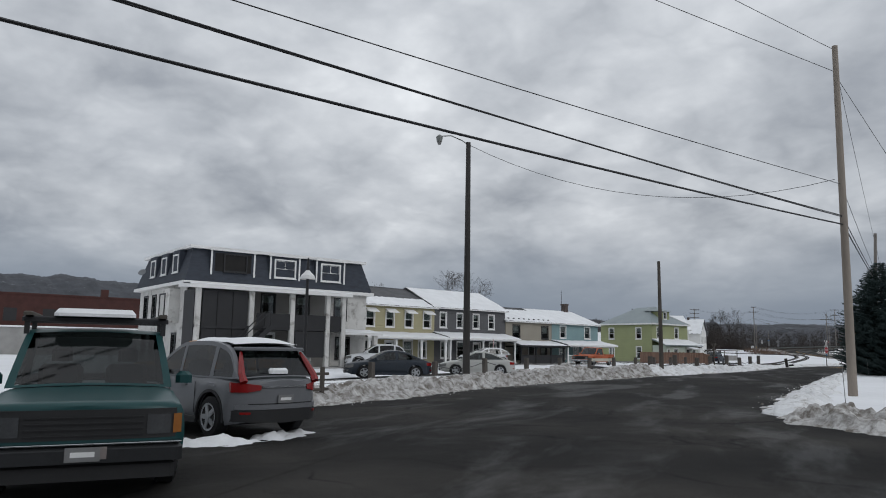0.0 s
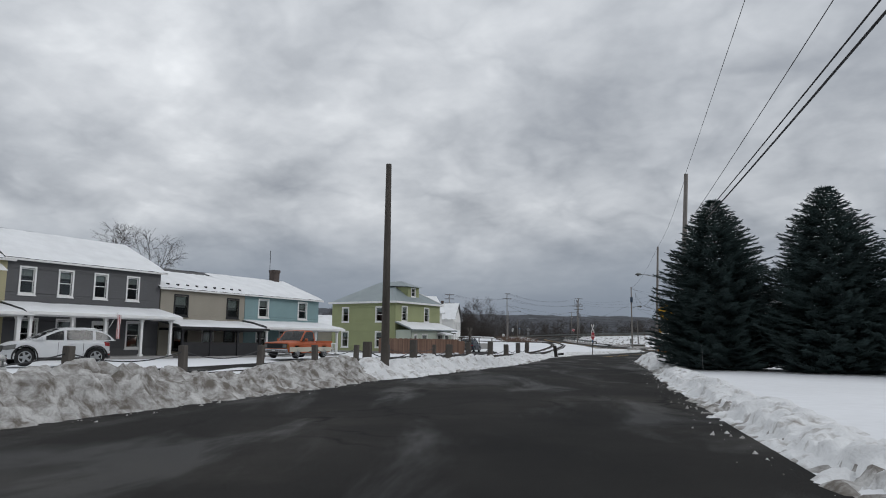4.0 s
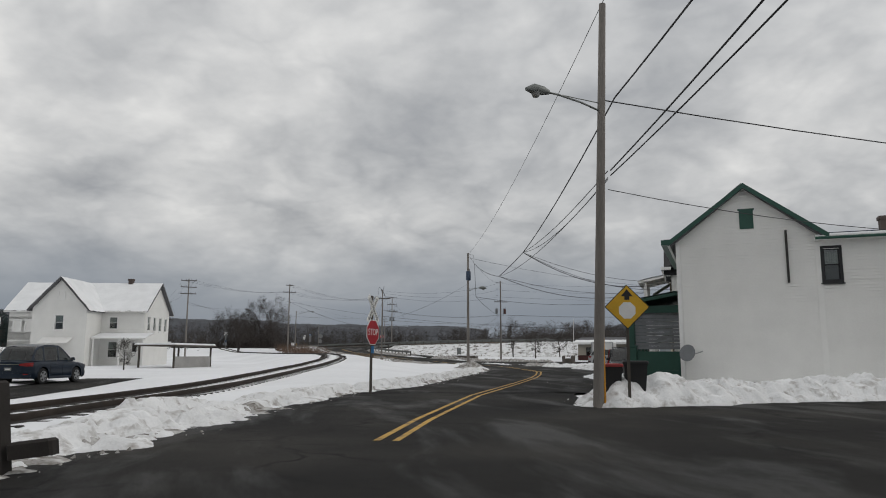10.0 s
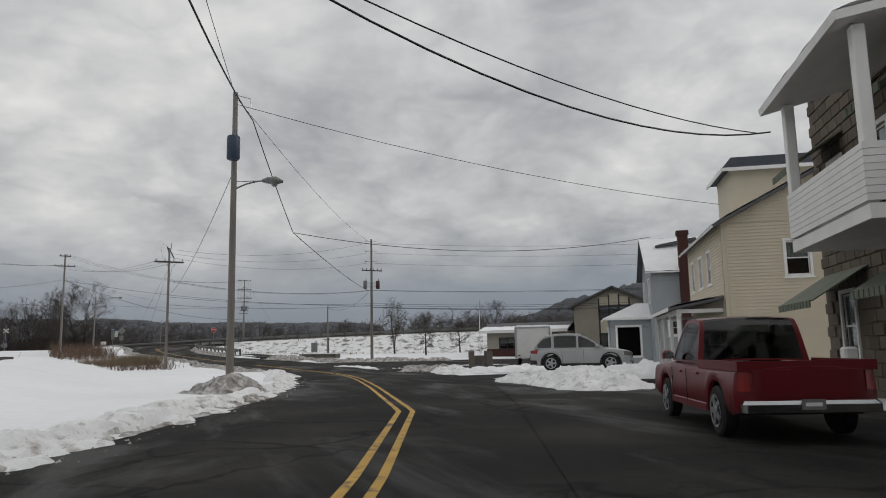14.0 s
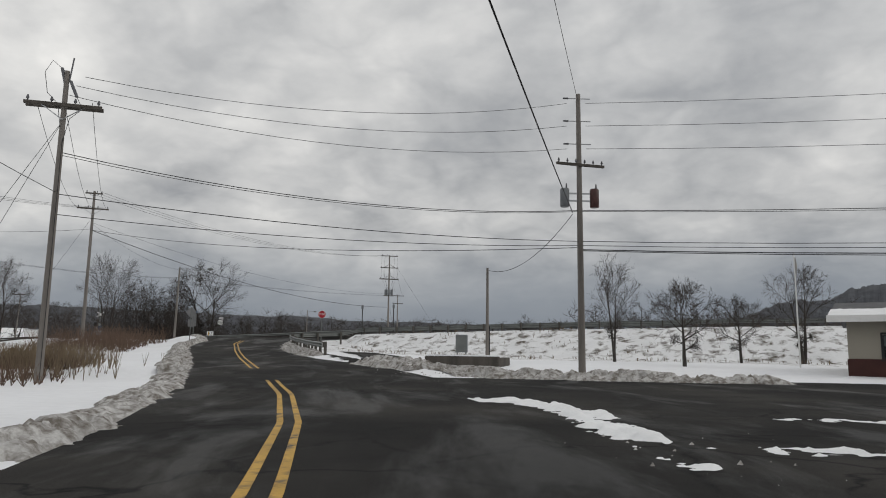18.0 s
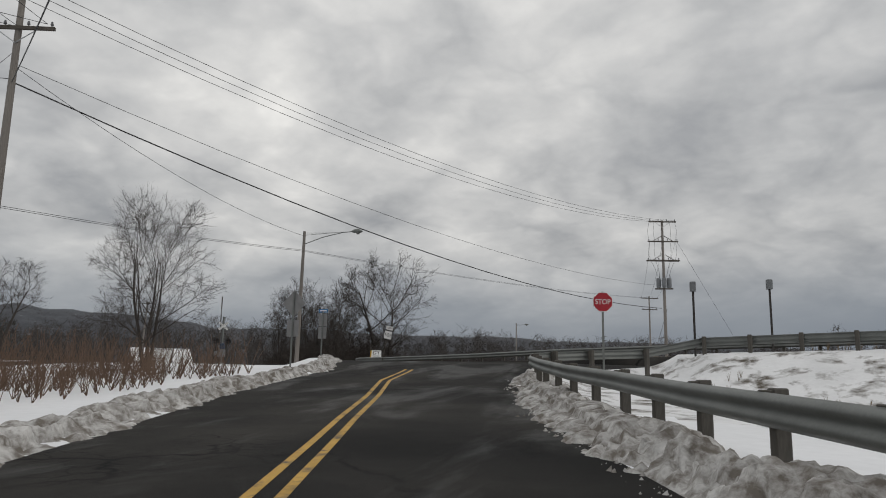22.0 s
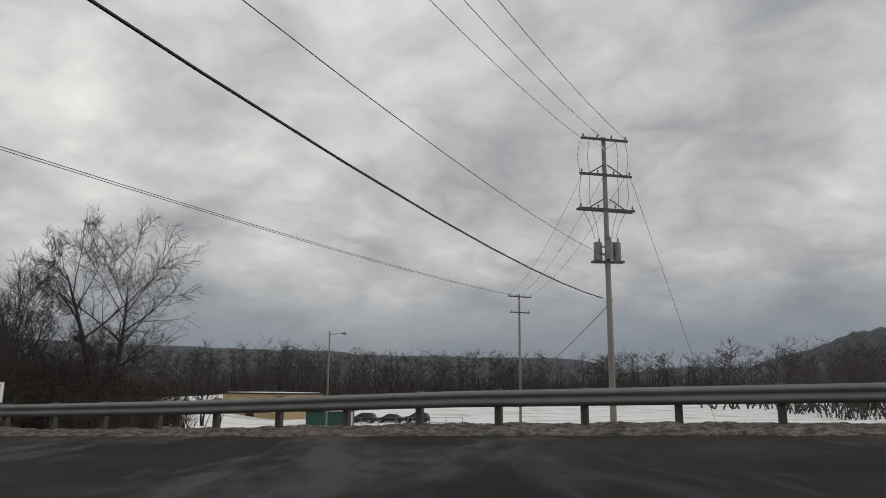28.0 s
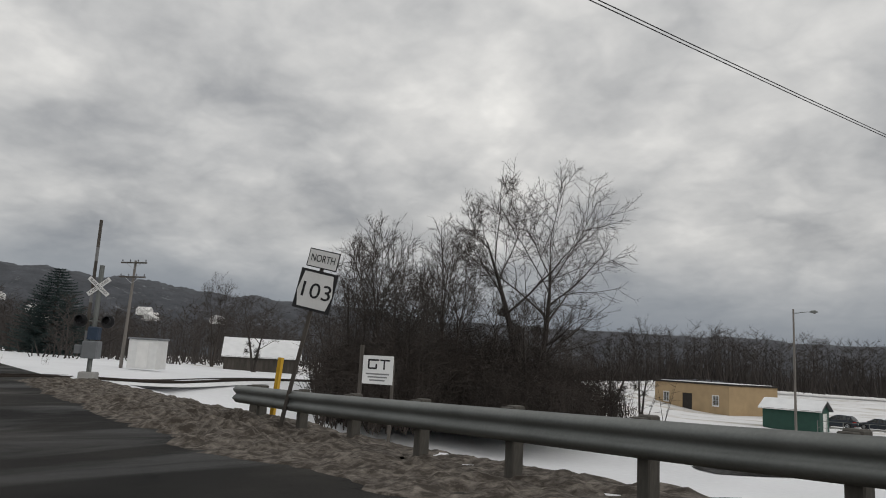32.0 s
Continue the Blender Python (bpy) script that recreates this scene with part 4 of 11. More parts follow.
def porch(house, x0, x1, depth, z_floor, z_eave, z_wall, columns, col_mat=TRIM, roof_mat=SHINGLE, seed=1, floor_mat=CONCRETE, over=0.3, rail=None, square=0.16, beam=True, y_front=None, snow=True):
    """A porch in front of the wall y=0: floor, posts, beam, sloping roof with snow."""
    y = -depth
    part("porch_floor", Geo().box(x0, x1, y, -0.03, gz_off(house) - 0.05, z_floor), floor_mat, house)
    for cx in columns:
        g = Geo().soft(cx - square / 2, cx + square / 2, y + 0.08, y + 0.08 + square, z_floor, z_eave - 0.14, 0.02)
        g.soft(cx - square * 0.75, cx + square * 0.75, y + 0.04, y + 0.12 + square, z_floor, z_floor + 0.12, 0.01)
        g.soft(cx - square * 0.7, cx + square * 0.7, y + 0.05, y + 0.11 + square, z_eave - 0.25, z_eave - 0.14, 0.01)
        part("porch_post", g, col_mat, house)
    if beam:
        g = Geo().box(x0, x1, y + 0.05, y + 0.2, z_eave - 0.14, z_eave + 0.02)
        g.box(x0, x0 + 0.14, y + 0.2, -0.03, z_eave - 0.14, z_eave + 0.02)
        g.box(x1 - 0.14, x1, y + 0.2, -0.03, z_eave - 0.14, z_eave + 0.02)
        part("porch_beam", g, col_mat, house)
    q = ((x0 - over, y - over, z_eave + 0.08), (x1 + over, y - over, z_eave + 0.08), (x1 + over, -0.03, z_wall), (x0 - over, -0.03, z_wall))
    slab(house, "porch_roof", *q, 0.1, roof_mat)
    part("porch_fascia", Geo().box(x0 - over, x1 + over, y - over - 0.03, y - over - 0.002, z_eave - 0.06, z_eave + 0.10), col_mat, house)
    if snow:
        snow_on(house, *q, seed, 0.08)
    if rail:
        for a, b in zip(columns[:-1], columns[1:]):
            if rail is True or (a, b) in rail:
                g = Geo().box(a + square / 2, b - square / 2, y + 0.12, y + 0.18, z_floor + 0.85, z_floor + 0.92)
                rl = part("railing", g, col_mat, house)
                part("bottom_rail", Geo().box(a + square / 2, b - square / 2, y + 0.12, y + 0.18, z_floor + 0.12, z_floor + 0.18), col_mat, rl)
                n = max(2, int((b - a) / 0.16))
                for i in range(1, n):
                    xx = a + (b - a) * i / n
                    part("baluster", Geo().box(xx - 0.02, xx + 0.02, y + 0.13, y + 0.17, z_floor + 0.18, z_floor + 0.85), col_mat, rl)


def gz_off(house):
    return min(0.0, gz(house.location.x, house.location.y) - house.location.z)


def chimney(house, x, y, z0, z1, s=0.55, material=CHIMNEY):
    g = Geo().box(x - s / 2, x + s / 2, y - s / 2, y + s / 2, z0, z1 - 0.22)
    g.box(x - s / 2 - 0.05, x + s / 2 + 0.05, y - s / 2 - 0.05, y + s / 2 + 0.05, z1 - 0.22, z1)
    return part("chimney", g, material, house)


def at_row(origin, heading, u, v=0.0, z=0.0):
    a = radians(heading)
    U, V = (-math.sin(a), math.cos(a)), (-math.cos(a), -math.sin(a))
    return pose(origin[0] + U[0] * u + V[0] * v, origin[1] + U[1] * u + V[1] * v, z, 0, 0, 90 + heading)


ROW, ROW_H = (-24.6, 25.7), -25.5


def build_big_house():
    W, D, H = 14.0, 10.5, 5.75
    h = thing("house", at_row((-28.5, 2.6), -28, -13.9, 0.25), "three-storey white stucco house with dark mansard roof and porches", "house")
    holes = {"front": [(x, x + 0.95, 3.75, 5.25, {"frame_mat": BLACK_PAINT}) for x in (1.6, 5.3, 8.0, 11.2)] + [(1.8, 2.7, 0.9, 2.5), (5.4, 6.3, 0.9, 2.5), (8.2, 9.2, 0.3, 2.4, {"door": True, "material": TRIM}), (11.4, 12.5, 0.85, 2.3, {"frame_mat": BLACK_PAINT})],
             "left": [(x, x + 0.8, z, z + 1.55, {"frame_mat": BLACK_PAINT}) for x in (1.2, 3.2, 5.2, 8.0) for z in (0.8, 3.6)]}
    walls(h, W, D, H, STUCCO, holes, lap=0, skip=("front",))
    front = [o[:4] for o in holes["front"]]
    # the stretch behind the porch is coloured darker to stand for its shade
    part("front_wall", wall_geo(10.9, H, [o for o in front if o[0] < 10.9], 0.18), PORCH_WALL, h, "stucco wall behind the porch, its colour darkened for the porch shade")
    part("front_wall", wall_geo(3.1, H, [o for o in front if o[0] > 10.9], 0.18, x0=10.9), STUCCO, h)
    fill(h, W, D, holes, curtain=0.35)
    # mansard: steep dark sides, flat top, white rims
    g = Geo()
    b, t, z0, z1 = 0.30, 0.35, H, 8.15
    lo = [(-b, -b), (W + b, -b), (W + b, D + b), (-b, D + b)]
    hi = [(t, t), (W - t, t), (W - t, D - t), (t, D - t)]
    g.add([(*p, z0 + 0.12) for p in lo] + [(*p, z1) for p in hi], [(0, 1, 5, 4), (1, 2, 6, 5), (2, 3, 7, 6), (3, 0, 4, 7), (0, 3, 2, 1)])
    part("mansard_roof", g, SLATE, h, "dark slate mansard")
    for z, a, c in ((H - 0.10, 0.42, 0.22), (z1 - 0.02, -0.05, 0.2)):
        g = Geo()
        g.box(-a, W + a, -a, -a + 0.5, z, z + c)
        g.box(-a, W + a, D + a - 0.5, D + a, z, z + c)
        g.box(-a, -a + 0.5, -a + 0.5, D + a - 0.5, z, z + c)
        g.box(W + a - 0.5, W + a, -a + 0.5, D + a - 0.5, z, z + c)
        part("cornice", g, TRIM, h)
    part("flat_roof", Geo().box(t + 0.1, W - t - 0.1, t + 0.1, D - t - 0.1, z1 - 0.1, z1 + 0.08), SNOW, h)
    # dormers flush with the mansard
    for x0, x1, wide in ((1.4, 4.6, "loggia"), (5.7, 8.1, "window"), (9.4, 11.9, "window")):
        dm = part("dormer", Geo().box(x0, x1, -0.12, 0.9, z0 + 0.35, z1 - 0.04), SLATE, h)
        g = Geo()
        g.box(x0, x0 + 0.12, -0.15, -0.12, z0 + 0.35, z1 - 0.04)
        g.box(x1 - 0.12, x1, -0.15, -0.12, z0 + 0.35, z1 - 0.04)
        g.box(x0 - 0.1, x1 + 0.1, -0.32, -0.12, z1 - 0.1, z1 + 0.03)
        part("dormer_trim", g, TRIM, h)
        if wide == "window":
            c = (x0 + x1) / 2
            window(h, pose(0, -0.15, 0), c - 0.75, c + 0.75, z0 + 0.85, z0 + 2.0, pairs=2, curtain=0.0)
        else:
            # no real recess: a thin dark sheet paints its shade on the dormer
            part("loggia_recess", Geo().box(x0 + 0.3, x1 - 0.3, -0.135, -0.12, z0 + 0.9, z1 - 0.25), DARK_ROOM, h, "flat dark panel standing for the shade in a balcony opening")
            window(h, pose(0, -0.15, 0), x0 + 1.0, x1 - 0.7, z0 + 1.0, z1 - 0.35, frame_mat=BLACK_PAINT, pairs=2, curtain=0)
    for y in (1.5, 4.0, 6.5):
        dm = part("dormer", Geo().box(-0.14, 0.6, y, y + 1.5, z0 + 0.6, z1 - 0.06), SLATE, h)
        window(h, pose(-0.14, D, 0, 0, 0, -90), D - y - 1.2, D - y - 0.3, z0 + 0.9, z1 - 0.45, curtain=0)
    # two-storey porch across most of the front
    px0, px1, dep, ze = -0.4, 10.9, 2.3, 5.35
    part("porch_floor", Geo().box(px0, px1, -dep, -0.03, -0.2, 0.25), CONCRETE, h)
    for x in (0.0, 3.6, 6.6, 9.4, 10.7):
        part("porch_column", Geo().soft(x - 0.17, x + 0.17, -dep + 0.05, -dep + 0.39, 0.25, ze, 0.04), STUCCO, h)
    q = ((px0 - 0.3, -dep - 0.3, ze + 0.16), (px1 + 0.3, -dep - 0.3, ze + 0.16), (px1 + 0.3, -0.32, ze + 0.3), (px0 - 0.3, -0.32, ze + 0.3))
    slab(h, "porch_roof", *q, 0.24, TRIM)
    snow_on(h, *q, 3)
    part("balcony_floor", Geo().box(px0 + 0.2, px1 - 0.1, -dep + 0.1, -0.03, 2.75, 2.95), BLACK_PAINT, h)
    part("balcony_screen", Geo().box(4.0, 10.5, -dep + 0.12, -dep + 0.17, 2.95, 3.85), BLACK_PAINT, h, "dark lattice balcony screen")
    part("porch_screen", Geo().box(0.3, 3.35, -dep + 0.2, -dep + 0.25, 0.9, 5.2), BLACK_PAINT, h, "dark insect screen")
    part("porch_screen", Geo().box(-0.22, -0.17, -dep + 0.3, -0.1, 0.5, 5.2), BLACK_PAINT, h, "dark insect screen")
    part("porch_screen", Geo().box(6.9, 9.2, -dep + 0.2, -dep + 0.25, 0.9, 2.7), BLACK_PAINT, h, "dark insect screen")
    for x in (1.3, 2.35):
        part("screen_post", Geo().box(x - 0.03, x + 0.03, -dep + 0.14, -dep + 0.19, 0.9, 5.2), TRIM_BLACK, h)
    # stair climbing outside the screen to the upper floor
    ys = (-dep - 1.0, -dep - 0.08)
    for y in ys:
        part("stair_stringer", Geo().prism([(1.3, 0.0), (1.6, 0.0), (4.6, 2.75), (4.6, 3.0), (4.4, 3.0)], lambda x, z: (x, y - 0.03, z), lambda x, z: (x, y + 0.03, z)), BLACK_PAINT, h)
        part("stair_rail", Geo().tube([(1.4, y, 1.0), (4.5, y, 3.95)], 0.04, 6).tube([(1.4, y, 0.1), (1.4, y, 1.0)], 0.03, 6).tube([(2.9, y, 1.5), (2.9, y, 2.43)], 0.03, 6).tube([(4.5, y, 2.95), (4.5, y, 3.95)], 0.03, 6), BLACK_PAINT, h)
    for i in range(14):
        k = (i + 0.5) / 14
        part("stair_tread", Geo().box(1.4 + k * 3.0, 1.68 + k * 3.0, ys[0], ys[1], 0.02 + k * 2.85, 0.06 + k * 2.85), BLACK_PAINT, h)
    # low porch at the end of the front
    q = ((10.9, -2.0, 2.72), (14.3, -2.0, 2.72), (14.3, -0.03, 2.95), (10.9, -0.03, 2.95))
    slab(h, "porch_roof", *q, 0.16, TRIM)
    snow_on(h, *q, 5)
    part("porch_floor", Geo().box(11.0, 14.1, -1.9, -0.03, -0.2, 0.25), CONCRETE, h)
    part("porch_post", Geo().soft(13.6, 13.95, -1.85, -1.5, 0.25, 2.55, 0.03), STUCCO, h)
    # bay on the side, roof vent, dish
    part("side_bay", Geo().box(-0.7, 0.02, 1.4, 4.0, 3.1, 5.4), STUCCO, h)
    window(h, pose(-0.7, D, 0, 0, 0, -90), D - 3.3, D - 2.3, 3.6, 5.0, frame_mat=BLACK_PAINT, curtain=0.2)
    g = Geo().tube([(4.8, 2.5, 8.2), (4.8, 2.5, 8.5)], 0.16, 10)
    g.tube([(4.8, 2.5, 8.48), (4.8, 2.5, 8.6)], [0.3, 0.12], 10)
    part("roof_vent", g, TRANSFORMER, h)
    g = Geo().tube([(-0.5, 8.5, 6.9), (-0.6, 8.4, 7.0), (-0.62, 8.38, 7.02)], [0.05, 0.28, 0.3], 12)
    part("satellite_dish", g, TRANSFORMER, h)


def build_row():
    D = 8.5
    # cream house
    W, H = 9.3, 5.55
    h = thing("house", at_row(ROW, ROW_H, -19.4), "cream-sided row house with snowy porch roof and window awnings", "house")
    up = [(1.35 + 2.2 * k, 2.2 + 2.2 * k, 3.6, 4.95) for k in range(4)]
    holes = {"front": up + [(1.2, 2.2, 0.8, 2.3), (3.5, 4.45, 0.25, 2.25, {"door": True}), (5.6, 6.6, 0.8, 2.3), (7.4, 8.3, 0.8, 2.3)]}
    walls(h, W, D, H, YELLOW_SIDING, holes)
    fill(h, W, D, holes, frame_mat=TRIM, curtain=0.5)
    for o in up:
        slab(h, "awning", (o[0] - 0.15, -0.75, o[3] - 0.12), (o[1] + 0.15, -0.75, o[3] - 0.12), (o[1] + 0.15, -0.02, o[3] + 0.28), (o[0] - 0.15, -0.02, o[3] + 0.28), 0.03, TRIM, "small striped metal awning")
    gable_roof(h, W, D, H, 1.85, 0.3, SHINGLE, snow=((0.0, 0.5), (0, 1)), seed=11)
    porch(h, 0.1, 9.2, 2.2, 0.3, 2.55, 3.05, [0.3, 3.2, 6.1, 9.0], seed=12, square=0.22)
    # grey house
    W = 9.75
    h = thing("house", at_row(ROW, ROW_H, -10.1), "dark grey sided row house with snowy roof and white window frames", "house")
    up = [(0.75 + 2.2 * k, 1.5 + 2.2 * k, 3.75, 5.1) for k in range(4)]
    holes = {"front": up + [(0.9, 1.8, 0.8, 2.3), (3.0, 4.0, 0.8, 2.3), (5.2, 6.1, 0.25, 2.25, {"door": True}), (7.5, 8.4, 0.8, 2.3)]}
    walls(h, W, D, H + 0.1, GREY_SIDING, holes)
    fill(h, W, D, holes, frame_mat=TRIM, curtain=0.3)
    gable_roof(h, W, D, H + 0.1, 1.95, 0.3, SHINGLE, seed=21)
    porch(h, 0.1, 9.3, 2.2, 0.3, 2.6, 3.2, [0.3, 2.6, 4.6, 7.0, 9.1], col_mat=TRIM, seed=22)
    # tan house
    W, H = 7.4, 4.7
    h = thing("house", at_row(ROW, ROW_H, -0.25), "tan sided row house with dark screened porch", "house")
    up = [(1.15, 2.15, 2.95, 4.2), (5.75, 6.75, 2.95, 4.2)]
    holes = {"front": up + [(1.2, 2.2, 0.7, 2.0), (3.6, 4.5, 0.2, 2.1, {"door": True, "material": BLACK_PAINT}), (5.6, 6.5, 0.7, 2.0)]}
    walls(h, W, D, H, TAN_SIDING, holes)
    fill(h, W, D, holes, frame_mat=BLACK_PAINT, curtain=0.6)
    gable_roof(h, W, D, H, 1.6, 0.3, SHINGLE, snow=((0.0, 0.93), (0, 1)), seed=31)
    for i in range(9):
        part("snow_guard", Geo().box(0.6 + 0.8 * i, 0.75 + 0.8 * i, 0.15, 0.3, H + 0.18, H + 0.33), BLACK_PAINT, h)
    porch(h, 0.0, 7.2, 2.2, 0.25, 2.05, 2.6, [0.2, 2.5, 4.9, 7.0], col_mat=BLACK_PAINT, seed=32)
    part("porch_screen", Geo().box(0.3, 6.9, -2.06, -2.03, 0.25, 1.15), BLACK_PAINT, h, "dark porch skirting")
    # blue house
    W = 8.4
    h = thing("house", at_row(ROW, ROW_H, 7.2), "pale blue sided row house with white porch", "house")
    up = [(1.45, 2.4, 3.1, 4.35), (5.9, 6.85, 3.1, 4.35)]
    holes = {"front": up + [(1.3, 2.3, 0.8, 2.1), (3.8, 4.7, 0.25, 2.15, {"door": True}), (6.2, 7.2, 0.8, 2.1)], "right": [(2.0, 2.9, 3.1, 4.3), (2.0, 2.9, 0.8, 2.0)]}
    walls(h, W, D, H, BLUE_SIDING, holes)
    fill(h, W, D, holes, curtain=0.4)
    for s, m in (("right", FACES["right"](W, D)),):
        placed(part("gable", gable_geo(D, 1.6, 0.18, 0.14, z0=H), BLUE_SIDING, h), m)
    gable_roof(h, W, D, H, 1.6, 0.3, SHINGLE, seed=41)
    porch(h, 0.1, 8.6, 2.2, 0.25, 2.2, 2.75, [0.25, 2.9, 5.7, 8.4], seed=42, rail=True)
    chimney(h, 7.5, D / 2, H + 1.2, H + 2.65, 0.6)
    part("antenna", Geo().tube([(6.9, D / 2, H + 1.5), (6.9, D / 2, H + 4.3)], 0.025, 5), WIRE, h)


def build_green_house():
    # corner of the front at (-13.6, 55.4); fronts face the railway
    W, D, H = 8.7, 8.6, 5.5
    h = thing("house", at_row((-13.46, 54.7), -27.5, 0, 0), "lime green sided house with grey hipped roof and dormer", "house")
    holes = {"front": [(1.2, 2.05, 3.55, 5.0), (5.5, 6.35, 3.55, 5.0)], "left": [(1.5, 2.3, 3.45, 4.9), (6.1, 6.9, 3.45, 4.9), (1.5, 2.3, 0.75, 2.3), (6.1, 6.9, 0.75, 2.3)], "right": [(2, 2.8, 3.5, 4.9), (5.5, 6.3, 3.5, 4.9)]}
    walls(h, W, D, H, GREEN_SIDING, holes, lap=0.13)
    fill(h, W, D, holes, curtain=0.35)
    part("foundation", Geo().box(-0.05, W + 0.05, -0.05, D + 0.05, -0.3, 0.3), CONCRETE, h)
    o, rz = 0.32, 2.5
    g = Geo()
    c = [(-o, -o, H), (W + o, -o, H), (W + o, D + o, H), (-o, D + o, H)]
    r = [(W / 2, 3.3, H + rz), (W / 2, D - 3.3, H + rz)]
    g.add(c + r, [(0, 1, 4), (1, 2, 5, 4), (2, 3, 5), (3, 0, 4, 5), (0, 3, 2, 1)])
    part("hip_roof", g, METAL_ROOF, h, "grey standing roof with bare metal hips")
    part("eave_trim", Geo().box(-o - 0.02, W + o + 0.02, -o - 0.06, -o, H - 0.14, H + 0.06).box(-o - 0.06, -o, -o, D + o, H - 0.14, H + 0.06).box(W + o, W + o + 0.06, -o, D + o, H - 0.14, H + 0.06), TRIM, h)
    for a, b in ((c[0], r[0]), (c[1], r[0])):
        part("hip_cap", Geo().tube([Vector(a) + Vector((0, 0, 0.03)), Vector(b) + Vector((0, 0, 0.03))], 0.06, 6), SIGN_WHITE if b == r[0] and a == c[1] else METAL_ROOF, h)
    # dormer on the front slope
    dx, dw = W / 2, 2.2
    placed(part("dormer_wall", wall_geo(dw, 1.25, [(0.75, 1.45, 0.25, 1.1)], 0.12, 0.13), GREEN_SIDING, h), pose(dx - dw / 2, 0.75, H + 0.55))
    for s in (0, 1):
        placed(part("dormer_cheek", Geo().prism([(0, 0), (2.2, 0.0 + 1.25), (0, 1.25)], lambda y, z: (0, y, z), lambda y, z: (0.1, y, z)), GREEN_SIDING, h), pose(dx - dw / 2 + s * (dw - 0.1), 0.87, H + 0.55))
    window(h, pose(dx - dw / 2, 0.75, H + 0.55), 0.75, 1.45, 0.25, 1.1, curtain=0)
    g = Geo()
    e = 0.35
    q = [(dx - dw / 2 - e, 0.75 - e, H + 1.8), (dx + dw / 2 + e, 0.75 - e, H + 1.8), (dx + dw / 2 + e, 3.3, H + 1.95), (dx - dw / 2 - e, 3.3, H + 1.95)]
    pk = (dx, 2.3, H + 2.55)
    g.add(q + [pk, (dx, 3.4, H + 2.55)], [(0, 1, 4), (1, 2, 5, 4), (3, 0, 4, 5), (0, 3, 2, 1)])
    part("dormer_roof", g, METAL_ROOF, h)
    chimney(h, W - 1.0, D - 2.2, H + 0.6, H + 2.0, 0.5)
    # enclosed front porch in a paler green, with a small gable roof over its door
    pw, pd = 7.9, 2.0
    ph = {"front": [(0.5, 0.95, 1.0, 2.0), (2.0, 2.9, 0.95, 2.05), (5.1, 5.9, 0.15, 2.15, {"door": True, "material": TRIM}), (6.5, 7.3, 0.95, 2.05)]}
    placed(part("porch_wall", wall_geo(pw, 2.55, [q_[:4] for q_ in ph["front"]], 0.12, 0.13), PALE_GREEN, h), pose(0.1, -pd, 0))
    for o_ in ph["front"]:
        if len(o_) > 4:
            door(h, pose(0.1, -pd, 0), *o_[:4])
        else:
            window(h, pose(0.1, -pd, 0), *o_[:4], curtain=0.3)
    placed(part("porch_side_wall", wall_geo(pd - 0.05, 2.55, [], 0.12, 0.13), PALE_GREEN, h), pose(0.1, -0.02, 0, 0, 0, -90))
    placed(part("porch_side_wall", wall_geo(pd - 0.05, 2.55, [], 0.12, 0.13), PALE_GREEN, h), pose(0.1 + pw, -pd + 0.02, 0, 0, 0, 90))
    q = ((-0.35, -pd - 0.45, 2.58), (pw + 0.75, -pd - 0.45, 2.58), (pw + 0.55, -0.03, 3.4), (-0.1, -0.03, 3.4))
    slab(h, "porch_roof", *q, 0.1, METAL_ROOF)
    snow_on(h, *q, 51, t0=0.06)
    q = ((5.0, -pd - 1.2, 2.12), (6.6, -pd - 1.2, 2.12), (6.6, -pd - 0.02, 2.4), (5.0, -pd - 0.02, 2.4))
    slab(h, "door_hood", *q, 0.08, TRIM)
    snow_on(h, *q, 52)
    # board fence in front of the garden
    f = thing("fence", pose(0, 0, 0), "weathered brown vertical-board fence beside the lane", "fence")
    line = [(-14.6, 51.6), (-11.7, 47.9), (-9.0, 55.0), (-6.5, 62.2)]
    bm = Geo().box(-0.075, 0.075, -0.012, 0.012, 0, 1.45)
    me = bm.mesh("board", FENCE_WOOD)
    k = 0
    for a, b in zip(line[:-1], line[1:]):
        A, B = Vector((*a, 0)), Vector((*b, 0))
        n = int((B - A).length / 0.16)
        ang = math.degrees(math.atan2(B.y - A.y, B.x - A.x))
        for i in range(n):
            p = A.lerp(B, i / n)
            o = part("board", me, None, f)
            o.matrix_local = pose(p.x, p.y, 0.05 + 0.02 * math.sin(k * 7.3) + gz(p.x, p.y), 0, 0.6 * math.sin(k * 3.1), ang)
            k += 1
        for zz in (0.35, 1.15):
            d = (B - A).normalized()
            nn = Vector((-d.y, d.x, 0)) * 0.05
            part("fence_rail", Geo().tube([A + nn + Vector((0, 0, zz + 0.1)), B + nn + Vector((0, 0, zz + 0.1))], 0.045, 4), FENCE_WOOD, f)


build_big_house()
build_row()
build_green_house()

# ---- poles, wires, signs ----
def sag(a, b, drop, n=14):
    a, b = Vector(a), Vector(b)
    return [a.lerp(b, i / n) - Vector((0, 0, 4 * drop * (i / n) * (1 - i / n))) for i in range(n + 1)]


def wire(a, b, drop=0.6, r=0.012, label="thin black overhead wire strung between poles"):
    solo("overhead_wire", Geo().tube(sag(a, b, drop), r, 5, False), WIRE, label, "wire", "overhead wires")


